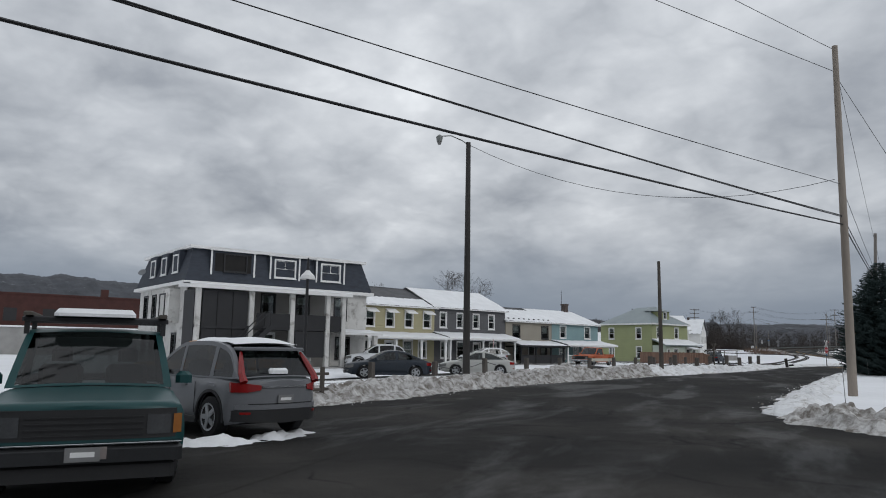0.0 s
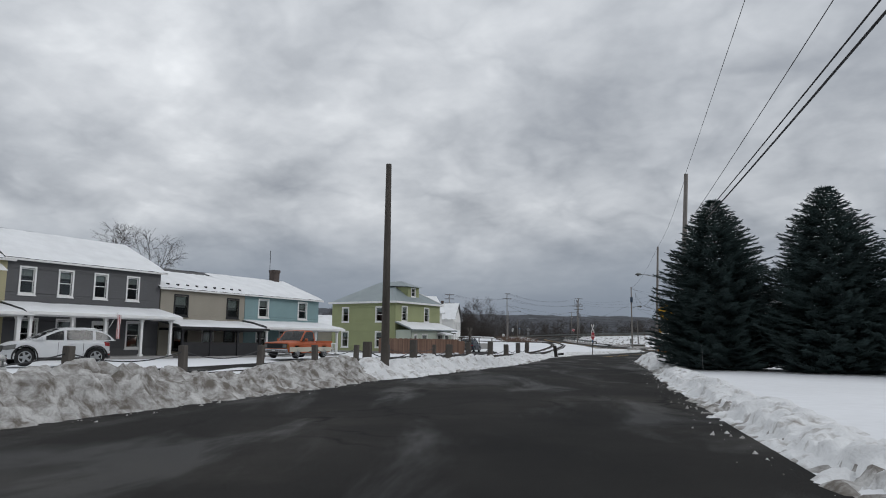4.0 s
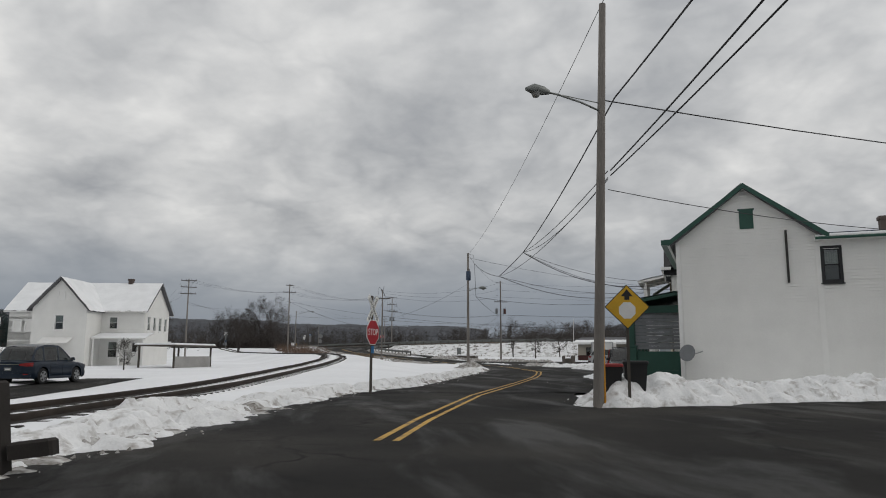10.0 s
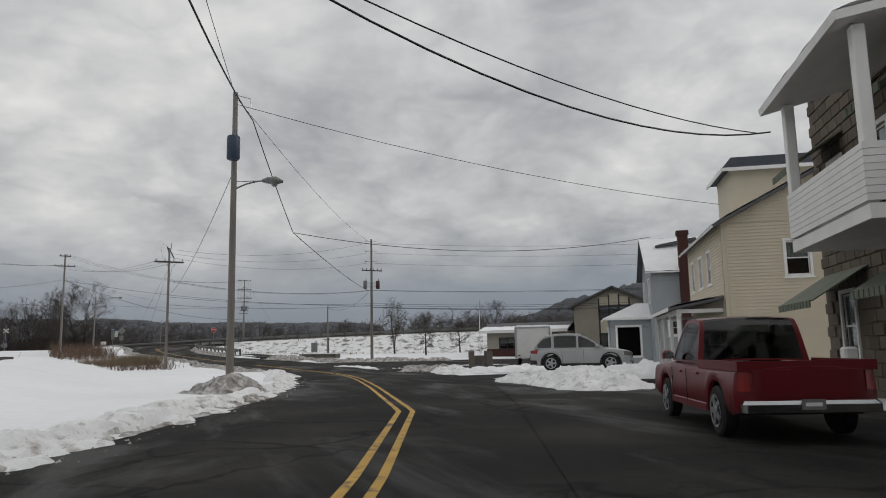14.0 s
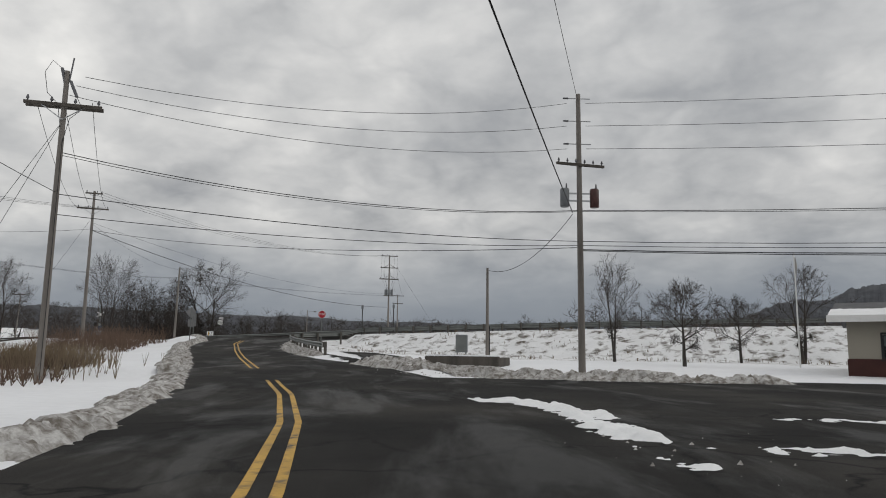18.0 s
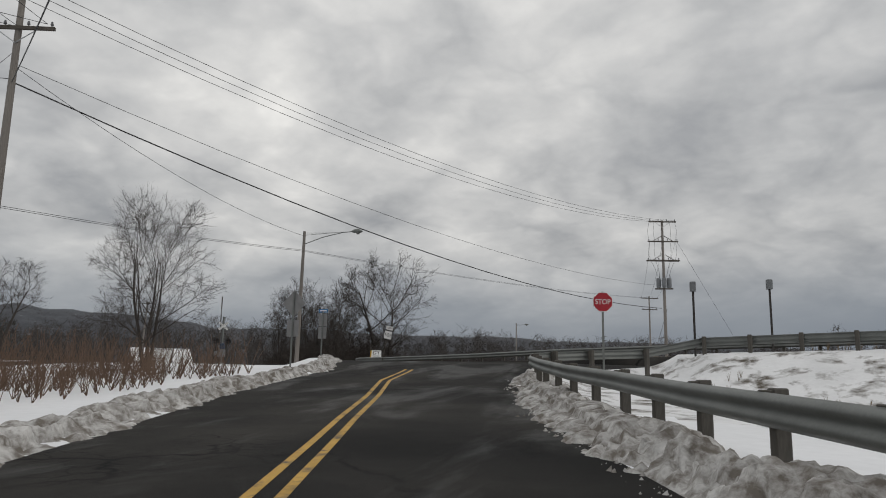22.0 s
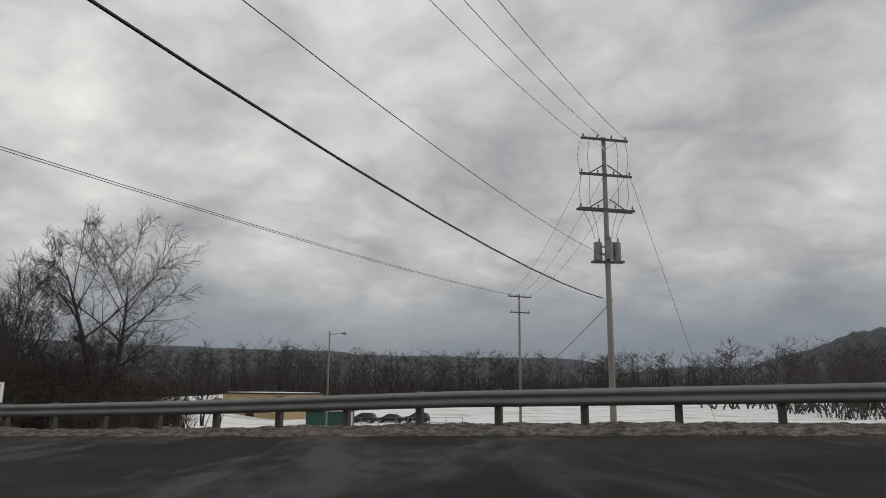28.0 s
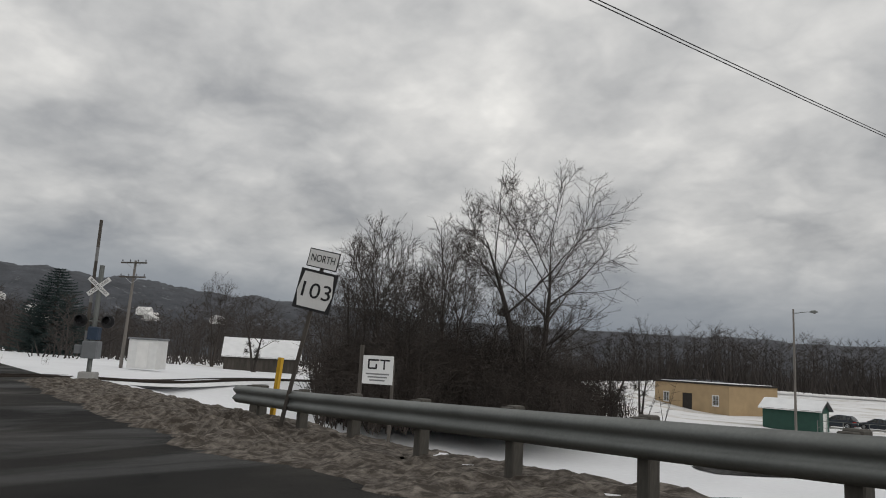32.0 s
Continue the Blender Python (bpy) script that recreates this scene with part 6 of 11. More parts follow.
    p = thing("company_sign", pose(-0.5, 240.4, b, 0, 0, 12), "white company board between two weathered posts", "sign")
    part("post", Geo().soft(-0.62, -0.52, -0.05, 0.05, -0.3, 4.7 - b, 0.01), OLD_WOOD, p)
    part("post", Geo().soft(0.4, 0.48, -0.03, 0.05, -0.3, 4.3 - b, 0.01), OLD_WOOD, p)
    z = 4.0 - b
    plate("board", rect(0.95, 0.82, z), SIGN_WHITE, p, -0.09, -0.06)
    for w, zz, x, hgt in ((0.34, 0.28, -0.14, 0.05), (0.05, 0.17, -0.29, 0.27), (0.26, 0.04, -0.16, 0.05), (0.05, 0.1, -0.05, 0.14), (0.3, 0.28, 0.22, 0.05), (0.05, 0.15, 0.2, 0.27)):
        plate("logo_stroke", rect(w, hgt, z + zz, x), SIGN_BLACK, p, -0.095, -0.09)
    for k in range(3):
        plate("text_bar", rect(0.72 - 0.12 * k, 0.04, z - 0.12 - 0.09 * k), SIGN_BACK, p, -0.095, -0.09)


def guard_rail(name, pts, label, post_step=1.9, zoff=0.0, end_curl=None):
    """W-beam on posts along 3D points that give the foot of the rail."""
    p = thing(name, Matrix.Identity(4), label, "guard rail")
    P = [Vector(q) for q in pts]
    samples, acc = [], 0.0
    for a, b in zip(P[:-1], P[1:]):
        n = max(1, int((b - a).length / 0.95))
        samples += [a.lerp(b, i / n) for i in range(n)]
    samples.append(P[-1])
    prof = [(0.0, 0.41), (0.05, 0.455), (0.085, 0.50), (0.05, 0.55), (0.01, 0.595), (0.05, 0.64), (0.085, 0.69), (0.05, 0.735), (0.0, 0.78)]
    rows = []
    for i, s in enumerate(samples):
        d = (samples[min(i + 1, len(samples) - 1)] - samples[max(i - 1, 0)])
        d.z = 0
        d.normalize()
        o = Vector((d.y, -d.x, 0))
        rows.append([s + o * (a * 1.1) + Vector((0, 0, z)) for a, z in prof])
    me = Geo().grid(rows).mesh("beam", GALV, 2)
    beam = part("beam", me, None, p)
    sol = beam.modifiers.new("thickness", "SOLIDIFY")
    sol.thickness = 0.006
    pm = Geo().soft(-0.09, 0.09, -0.08, 0.08, -0.7, 0.82, 0.015).soft(0.09, 0.2, -0.07, 0.07, 0.42, 0.8, 0.01).mesh("post", POST_WOOD)
    for i in range(0, len(samples), 2):
        s = samples[i]
        d = (samples[min(i + 1, len(samples) - 1)] - samples[max(i - 1, 0)])
        o = Vector((d.y, -d.x, 0)).normalized()
        ob = part("post", pm, None, p)
        q = s - o * 0.2
        ob.matrix_local = pose(q.x, q.y, q.z, 0, 0, math.degrees(math.atan2(o.y, o.x)))
    return p


def build_guard_rails():
    pts = []
    for t in np.arange(0, 72, 4.0):
        x, y = -0.4 + HD[0] * t, 234.8 + HD[1] * t
        pts.append((x, y, interp(x, HIGH_Z) + interp(x, BANKING)))
    pts = [(-0.9, 235.6, pts[0][2] - 0.05)] + pts
    guard_rail("guard_rail", pts, "galvanised guard rail along the far side of the highway")
    # beside the ramp, then bending round onto the highway's near side
    ramp = [(176.0, 23.6), (180, 22.5), (184, 21.5), (188, 20.6), (192, 19.5), (196, 18.55), (199, 18.0), (201.5, 17.85), (203.2, 18.5), (204.7, 20.0), (206.2, 22.4)]
    pts = [(x, y, interp(y, ROAD_Z) + 0.22) for y, x in ramp]
    for t in np.arange(0, 70, 4.0):
        x, y = 25.0 + HD[0] * t, 207.0 + HD[1] * t
        pts.append((x, y, interp(x, HIGH_Z) + 0.0))
    guard_rail("guard_rail", [Vector(p) for p in pts][::-1], "galvanised guard rail bending round the corner of the ramp")


def build_track():
    t = thing("railway_track", Matrix.Identity(4), "single railway track, rusty rails with snow between the ties", "railway track", "", "structure")
    ys = np.arange(-88, 300, 2.0)
    line = []
    for y in ys:
        x = interp(y, TRACK)
        line.append(Vector((x, y, 0)))
    zz = ground_z(np.array([p.x for p in line]), np.array([p.y for p in line]))
    # smooth the bed and cross the highway flush
    for p, z in zip(line, zz):
        s = (p.x - HC[0]) * HN[0] + (p.y - HC[1]) * HN[1]
        p.z = z if abs(s) > 9 else max(z, interp(p.x, HIGH_Z) - 0.1)
    zs = [p.z for p in line]
    for k in range(6):
        zs = [zs[0]] + [(a + 2 * b + c) / 4 for a, b, c in zip(zs[:-2], zs[1:-1], zs[2:])] + [zs[-1]]
    for p, z in zip(line, zs):
        p.z = z
    bed = []
    for i, p in enumerate(line):
        d = (line[min(i + 1, len(line) - 1)] - line[max(i - 1, 0)]).normalized()
        o = Vector((d.y, -d.x, 0))
        up = 0.15 * max(0.0, min(1.0, (30 - p.y) / 30))
        bed.append([p + o * w + Vector((0, 0, h + up)) for w, h in ((-1.9, -0.12), (-1.2, 0.03), (0, 0.05), (1.2, 0.03), (1.9, -0.12))])
    part("bed", Geo().grid(bed), SNOW, t, "snow over the ballast", smooth=2)
    for side in (-1, 1):
        rows = []
        for i, p in enumerate(line):
            d = (line[min(i + 1, len(line) - 1)] - line[max(i - 1, 0)]).normalized()
            o = Vector((d.y, -d.x, 0))
            c = p + o * (0.75 * side)
            rows.append([c + o * a + Vector((0, 0, z)) for a, z in ((-0.07, 0.02), (-0.02, 0.06), (-0.035, 0.16), (-0.035, 0.2), (0.035, 0.2), (0.035, 0.16), (0.02, 0.06), (0.07, 0.02))])
        part("rail", Geo().grid(rows), RUST_STEEL, t)
    # ties and bare ballast strips that show through the snow
    me = Geo().soft(-1.28, 1.28, -0.11, 0.11, -0.1, 0.045, 0.015).mesh("tie", TIE_WOOD)
    n = 0
    for i in range(len(line) - 1):
        if not 0 < line[i].y < 130:
            continue
        for q in range(3):
            p = line[i].lerp(line[i + 1], q / 3)
            d = (line[i + 1] - line[i]).normalized()
            ob = part("tie", me, None, t)
            ob.matrix_local = pose(p.x, p.y, p.z, 0, 0, math.degrees(math.atan2(d.y, d.x)) - 90)
            n += 1
    rows = []
    for s0 in (-1, 1):
        rows = []
        for i, p in enumerate(line):
            d = (line[min(i + 1, len(line) - 1)] - line[max(i - 1, 0)]).normalized()
            o = Vector((d.y, -d.x, 0))
            w = (0.14 if 46 < p.y < 70 else 0.04) + 0.1 * noise.noise(Vector((p.y * 0.2, s0, 1)))
            rows.append([p + o * (s0 * 0.75 - w - 0.1) + Vector((0, 0, 0.05)), p + o * (s0 * 0.75) + Vector((0, 0, 0.07)), p + o * (s0 * 0.75 + w + 0.1) + Vector((0, 0, 0.05))])
        part("bare_ballast", Geo().grid(rows), TIE_WOOD, t, "dark wet ballast beside the rail")


build_poles()
build_wires()
build_signs()
build_guard_rails()
build_track()


def build_banks():
    lab = "grey ploughed snow heaped along the road edge"
    L = lambda a, b, off, st=2.0: [(interp(y, LEFT) + off, y) for y in np.arange(a, b, st)]
    R = lambda a, b, off, st=2.0: [(interp(y, RIGHT) + off, y) for y in np.arange(a, b, st)]
    bank("snow_bank", L(-31, -18, -0.9), 2.4, 0.45, SNOW_DIRTY, lab, 1)
    bank("snow_bank", L(-20, -10, -1.0), 2.6, 0.42, SNOW_DIRTY, lab, 2, 1.3)
    bank("snow_bank", L(-13, 8, -1.05), 2.7, 0.64, SNOW_DIRTY, lab, 39, 1.3)
    bank("snow_bank", L(5, 24, -1.0), 2.7, 0.56, SNOW_EDGE, lab, 32, 1.1)
    bank("snow_bank", L(20, 62, -0.8), 2.6, 0.36, SNOW_EDGE, lab, 3, 1.2)
    bank("snow_bank", L(60, 106, -0.6), 1.9, 0.2, SNOW_EDGE, lab, 4, 1.2)
    bank("snow_bank", L(104, 135, -0.5), 1.7, 0.22, SNOW_EDGE, lab, 5, 1.0)
    for a, b, w, seed in ((-30, 30, 1.0, 33), (22, 64, 1.6, 34), (62, 130, 0.6, 35)):
        bank("slush_rim", L(a, b, -0.12), w, 0.13, SNOW_DIRTY, "dirty grey slush along the edge of the asphalt", seed, 0.9, across=13)
    bank("slush_rim", R(-24, 40, 0.15), 0.8, 0.12, SNOW_DIRTY, "dirty grey slush along the edge of the asphalt", 36, 0.9, across=13)
    bank("snow_bank", L(135, 204, -0.5), 1.5, 0.25, SNOW_DIRTY, lab, 6, 0.9)
    bank("snow_bank", L(202, 218, -0.4), 1.4, 0.28, SNOW_DIRTY, lab, 38, 1.1)
    bank("snow_bank", [(-0.6, -25.0), (1.5, -27.5), (5, -30.2), (11, -31.5)], 2.6, 0.5, SNOW_DIRTY, lab, 7, 1.2)
    bank("snow_bank", R(-25, 18, 0.7), 1.7, 0.22, SNOW_EDGE, lab, 8, 1.0)
    bank("snow_bank", R(17, 40, 1.2), 2.6, 0.6, SNOW_EDGE, lab, 9, 0.9)
    bank("snow_bank", [(8.6, 36.5), (10.4, 39.6), (13.5, 42.0), (17.5, 44.0)], 2.9, 0.7, SNOW_EDGE, "big heap of white ploughed snow on a corner", 10, 1.1)
    bank("snow_bank", [(13.6, 60.2), (16.5, 60.4), (22, 62.0), (30, 62.0)], 2.6, 0.7, SNOW_EDGE, lab, 11, 1.1)
    bank("snow_bank", [(15.5, 61.4), (16.4, 63.0), (17.8, 64.8), (19.6, 66.6)], 2.3, 0.6, SNOW_EDGE, "lumpy heap of snow beside the bins", 37, 1.2)
    bank("snow_bank", [(20.9, 73.6), (20.9, 72.0), (22.2, 71.6), (25.0, 72.0)], 1.7, 0.5, SNOW_EDGE, "lumpy snow along the foot of the green porch", 12, 1.2)
    bank("snow_bank", [(20.9, 73.0), (21.9, 75.4), (22.9, 77.6), (24.2, 79.4)], 2.5, 0.55, SNOW_EDGE, "heap of white snow before the green porch", 13, 1.2)
    bank("snow_bank", [(22.6, 78.4), (24.4, 80.0), (26.4, 80.9), (28.6, 82.4)], 2.2, 0.5, SNOW_EDGE, lab, 14, 1.1)
    bank("snow_bank", [(32.6, 101.0), (33.2, 105.0), (33.6, 108.5), (33.4, 111.5)], 3.6, 0.7, SNOW_EDGE, "long heap of white ploughed snow on the apron", 15, 1.2)
    bank("snow_bank", [(33.2, 119.6), (38, 119.4), (46, 117.6)], 2.0, 0.4, SNOW, lab, 16, 1.0)
    bank("snow_bank", [(33.4, 119.6), (34.0, 122.5), (34.6, 126)], 2.2, 0.5, SNOW_EDGE, lab, 17, 1.0)
    bank("snow_bank", [(31.8, 127.0), (33.2, 128.2), (36.5, 129.0)], 2.0, 0.42, SNOW_DIRTY, "dirty frozen lump of ploughed snow", 18, 1.5)
    bank("snow_bank", [(24.7, 87.4), (23.9, 84.6), (23.1, 82.0), (22.8, 79.4)], 1.1, 0.22, SNOW, lab, 24, 0.9)
    bank("snow_bank", [(29.6, 146.2), (32.0, 145.6), (32.8, 142.5), (32.4, 138.5), (32.0, 133.4)], 1.4, 0.15, SNOW, "thin strip of slush across the side street", 25, 0.6)
    bank("snow_bank", [(32.6, 137.0), (35.4, 136.2), (39.0, 136.4)], 1.2, 0.12, SNOW, "thin strip of slush across the side street", 26, 0.6)
    bank("snow_bank", [(32.8, 113.6), (36.7, 111.3), (41.0, 108.8)], 3.6, 0.2, SNOW, "packed snow under the parked silver crossover", 29, 0.4)
    bank("snow_bank", [(34.2, 110.9), (36.6, 109.4), (40.8, 107.0)], 1.7, 0.78, SNOW, "ridge of snow thrown up beside a parked car", 30, 1.2)
    bank("snow_bank", [(-10.5, -37.5), (-9.5, -36.8), (-8.9, -35.6), (-9.0, -34.2), (-8.7, -33.2)], 1.2, 0.26, SNOW, "thin trampled snow round the parked crossover", 27, 0.6)
    bank("snow_bank", [(36.0, 141.8), (40, 140.4), (46, 139.5)], 1.0, 0.08, SNOW, "thin strip of slush across the side street", 19, 0.7)
    bank("snow_bank", [(26.5, 168.0), (28.6, 163.0), (31.5, 160.6), (37, 158.6), (46, 156.8)], 2.2, 0.46, SNOW_DIRTY, lab, 20, 1.3)
    bank("snow_bank", [(interp(y, RIGHT) + 0.55, y) for y in np.arange(176, 204.6, 1.4)], 1.7, 0.34, SNOW_DIRTY, lab, 21, 1.2)
    far = [(-0.4 + HD[0] * t - HN[0] * 0.95, 234.8 + HD[1] * t - HN[1] * 0.95) for t in np.arange(-20, 60, 3.0)]
    bank("snow_bank", far[8:], 1.8, 0.07, SNOW_BROWN, "brown gritty snow ploughed under the guard rail", 22, 0.8, on_road=True)
    bank("snow_bank", far[:10], 3.2, 0.2, SNOW_BROWN, "heap of brown gritty snow before the guard rail end", 28, 0.9, on_road=True)
    back = [(x + HN[0] * 1.5, y + HN[1] * 1.5) for x, y in far]
    bank("snow_bank", back[6:], 1.8, 0.06, SNOW_BROWN, "thin brown gravelly snow behind the guard rail", 31, 0.7)
    bank("snow_bank", [(19.4, 108.0), (20.8, 107.0), (22.5, 106.6)], 2.2, 0.6, SNOW_DIRTY, "dirty lump of snow at the foot of a pole", 23, 1.5)


build_banks()


def build_crumbs():
    """Small frozen lumps that broke off the banks onto the asphalt."""
    rng = random.Random(4)
    g = Geo()
    spots = [(interp(y, LEFT) + 0.15 + abs(rng.gauss(0, 0.35)), y) for y in (rng.uniform(-28, 128) for _ in range(900))]
    spots += [(interp(y, RIGHT) - 0.1 - abs(rng.gauss(0, 0.3)), y) for y in (rng.uniform(-22, 40) for _ in range(300))]
    spots += [(interp(y, RIGHT) - abs(rng.gauss(0, 0.25)), y) for y in (rng.uniform(176, 203) for _ in range(300))]
    for cx, cy, w in ((20.0, 73, 2.0), (24, 80, 1.6), (33, 122, 2.5), (32, 134, 3.0), (34.5, 128, 3.0), (29.5, 158, 2.0), (11, 42, 1.6), (16, 62, 1.8)):
        spots += [(rng.gauss(cx, w * 0.6), rng.gauss(cy, w)) for _ in range(90)]
    for x, y in spots:
        z = max(gz(x, y), interp(y, ROAD_Z))
        r = 0.01 + 0.045 * rng.random() ** 4
        j = lambda: r * rng.uniform(0.6, 1.3)
        g.add([(x - j(), y, z), (x + j(), y, z), (x, y - j(), z), (x, y + j(), z), (x + 0.3 * j(), y + 0.3 * j(), z + 1.1 * j())], [(0, 2, 4), (2, 1, 4), (1, 3, 4), (3, 0, 4)])
    tagged(new("snow_crumbs", g.mesh("snow_crumbs", SNOW_DIRTY)), "small frozen crumbs of snow scattered on the road edge", "snow", "", "stuff")


build_crumbs()

# ---- houses on the other side of the road ----
RO, RH = (21.9, 69.0), -29.0


def at_right(u, st, z=0.0, heading=RH, o=RO):
    """A frame whose -y faces the road from its right side; x runs back towards the start of the walk."""
    a = radians(heading)
    U, S = (-math.sin(a), math.cos(a)), (-math.cos(a), -math.sin(a))
    return pose(o[0] + U[0] * u + S[0] * st, o[1] + U[1] * u + S[1] * st, z, 0, 0, heading - 90)


def build_white_gable_house():
    W, D, H = 8.8, 5.6, 6.35
    h = thing("house", at_right(W, 0, 0, -31), "white clapboard house with green trim and a steep gable", "house")
    gw = 0.55
    holes = {"front": [(x, x + 0.9, 4.1, 5.8, {"frame_mat": BLACK_PAINT, "curtain": 0.3}) for x in (0.9, 2.9, 4.9, 7.1)] + [(3.4, 4.3, 0.75, 2.8, {"door": True}), (5.2, 6.2, 1.2, 2.8, {"frame_mat": TRIM}), (1.4, 2.4, 1.2, 2.8)],
             "right": []}
    walls(h, W, D, H, WHITE, holes, lap=0.125, skip=("back",))
    fill(h, W, D, holes)
    m = FACES["right"](W, D)
    placed(part("gable", gable_geo(D, 2.2, 0.18, 0.125, z0=H), WHITE, h), m)
    placed(part("gable_vent", Geo().box(2.6, 3.15, -0.05, 0.0, 6.75, 7.55).box(2.55, 3.2, -0.06, -0.02, 7.55, 7.62), DARK_GREEN, h, "dark green gable louvre"), m)
    gable_roof(h, W, D, H, 2.2, 0.3, SHINGLE, seed=61, snow=((0, 1), (0, 1)))
    for s in (0, 1):
        a, b = ((-0.32, H - 0.22), (D / 2, H + 2.12)) if s == 0 else ((D + 0.32, H - 0.22), (D / 2, H + 2.12))
        placed(part("rake_board", Geo().prism([(a[0], a[1]), (b[0], b[1]), (b[0], b[1] + 0.22), (a[0], a[1] + 0.22)], lambda x, z: (x, -0.36, z), lambda x, z: (x, -0.30, z)), DARK_GREEN, h, "dark green rake board"), m)
    placed(part("corner_board", Geo().box(-0.03, 0.12, -0.05, 0.0, 0.2, H), TRIM, h), m)
    placed(part("joint_board", Geo().box(D - 0.2, D + 0.02, -0.036, 0.16, 0.2, 6.08), WHITE, h), m)
    placed(part("drain_pipe", Geo().tube([(4.35, -0.08, 4.4), (4.35, -0.08, 6.6)], 0.05, 7), POLE_DARK, h), m)
    # rear wing with a nearly flat roof, its wall flush with the gable wall
    ew = 4.5
    wing = wall_geo(ew, 6.1, [(0.08, 0.66, 4.45, 5.75)], 0.18, 0.125)
    placed(part("wing_wall", wing, WHITE, h), m @ pose(D, 0, 0))
    window(h, m @ pose(D, 0, 0), 0.08, 0.66, 4.45, 5.75, frame_mat=BLACK_PAINT, curtain=0.45)
    placed(part("wing_far_wall", Geo().box(0, ew, 6.0, 6.2, 0, 6.1).box(ew - 0.18, ew, 0.18, 6.0, 0, 6.1), WHITE, h), m @ pose(D, 0, 0))
    placed(part("wing_roof", Geo().box(-0.2, ew + 0.3, -0.35, 6.4, 6.1, 6.28), TRIM, h), m @ pose(D, 0, 0))
    placed(part("roof_snow", Geo().soft(-0.1, ew + 0.2, -0.25, 6.3, 6.28, 6.36, 0.04), SNOW, h, "snow on the flat roof"), m @ pose(D, 0, 0))
    placed(part("gutter", Geo().tube([(-0.2, -0.4, 6.16), (ew + 0.3, -0.4, 6.16)], 0.06, 6), DARK_GREEN, h), m @ pose(D, 0, 0))
    for x in (-0.4, 3.0):
        placed(part("chimney", Geo().box(x - 0.22, x + 0.22, 3.0, 3.45, 6.3, 7.5).box(x - 0.27, x + 0.27, 2.95, 3.5, 7.35, 7.5), CHIMNEY, h), m @ pose(D, 0, 0))
    placed(part("upper_roof", Geo().prism([(-0.5, 6.3), (3.4, 6.3), (3.25, 6.95), (-0.3, 6.95)], lambda x, z: (x, 2.7 + (z - 6.3), z), lambda x, z: (x, 6.0, z)), SLATE, h, "dark slate roof rising behind the flat one"), m @ pose(D, 0, 0))
    part("foundation", Geo().box(-0.05, W + 0.05, -0.04, D, -0.3, 0.35), CONCRETE, h)
    placed(part("wall_box", Geo().box(3.2, 4.3, -0.7, 0.0, 2.0, 2.2), OLD_WOOD, h), m @ pose(D, 0, 0))
    part("eave_board", Geo().box(-0.3, W + 0.3, -0.62, -0.29, H - 0.16, H + 0.06), DARK_GREEN, h, "dark green boxed eave")
    # dish by the corner
    g = Geo().tube([(0.35, -0.55, 1.5), (0.3, -0.65, 1.52), (0.28, -0.69, 1.53)], [0.05, 0.33, 0.36], 14)
    placed(part("satellite_dish", g, TRANSFORMER, h, "grey satellite dish"), m)
    placed(part("dish_arm", Geo().tube([(0.35, 0.0, 1.2), (0.35, -0.5, 1.4), (0.9, -0.9, 1.6)], 0.02, 6), STEEL, h), m)
    # green porch towards the road
    x0, x1, dp, ze, zf = 0.9, W - 2.1, 2.45, 3.7, 0.75
    part("porch_base", Geo().box(x0, x1, -dp, -0.03, -0.2, zf), STONE, h)
    part("porch_skirt", Geo().box(x1, x1 + 0.03, -dp + 0.02, -0.05, -0.1, zf), DARK_GREEN, h, "dark green boarded skirt")
    for x in (x0 + 0.15, 2.85, 4.7, x1 - 0.15):
        g = Geo().soft(x - 0.13, x + 0.13, -dp + 0.05, -dp + 0.31, zf, ze - 0.3, 0.03)
        g.soft(x - 0.2, x + 0.2, -dp - 0.02, -dp + 0.38, zf, zf + 1.05, 0.02)
        g.soft(x - 0.24, x + 0.24, -dp - 0.06, -dp + 0.42, zf + 1.05, zf + 1.13, 0.02)
        part("porch_post", g, DARK_GREEN, h)
    for a, b, c, d in ((x0 + 0.35, 2.65, -dp + 0.1, -dp + 0.22), (4.9, x1 - 0.35, -dp + 0.1, -dp + 0.22), (x1 - 0.2, x1 - 0.08, -dp + 0.35, -0.05)):
        part("porch_parapet", Geo().box(a, b, c, d, zf, zf + 0.85), DARK_GREEN, h)
    part("porch_beam", Geo().box(x0, x1, -dp + 0.02, -dp + 0.3, ze - 0.32, ze).box(x1 - 0.28, x1, -dp + 0.3, -0.03, ze - 0.32, ze).box(x0, x0 + 0.28, -dp + 0.3, -0.03, ze - 0.32, ze), DARK_GREEN, h)
    blind = part("roller_blind", Geo().box(x1 - 0.19, x1 - 0.1, -dp + 0.34, -0.08, zf + 2.86, zf + 2.93), TRANSFORMER, h, "grey slatted roller blind")
    for k in range(12):
        part("slat", Geo().box(x1 - 0.17, x1 - 0.12, -dp + 0.34, -0.08, zf + 0.95 + k * 0.16, zf + 1.095 + k * 0.16), TRANSFORMER, blind)
    q = ((x0 - 0.4, -dp - 0.45, ze + 0.12), (x1 + 0.4, -dp - 0.45, ze + 0.12), (x1 + 0.4, -0.03, ze + 0.62), (x0 - 0.4, -0.03, ze + 0.62))
    slab(h, "porch_roof", *q, 0.14, DARK_GREEN)
    snow_on(h, *q, 63, 0.07)
    part("porch_ceiling", Geo().box(x0 + 0.02, x1 - 0.02, -dp + 0.05, -0.05, ze - 0.04, ze + 0.02), DARK_GREEN, h)


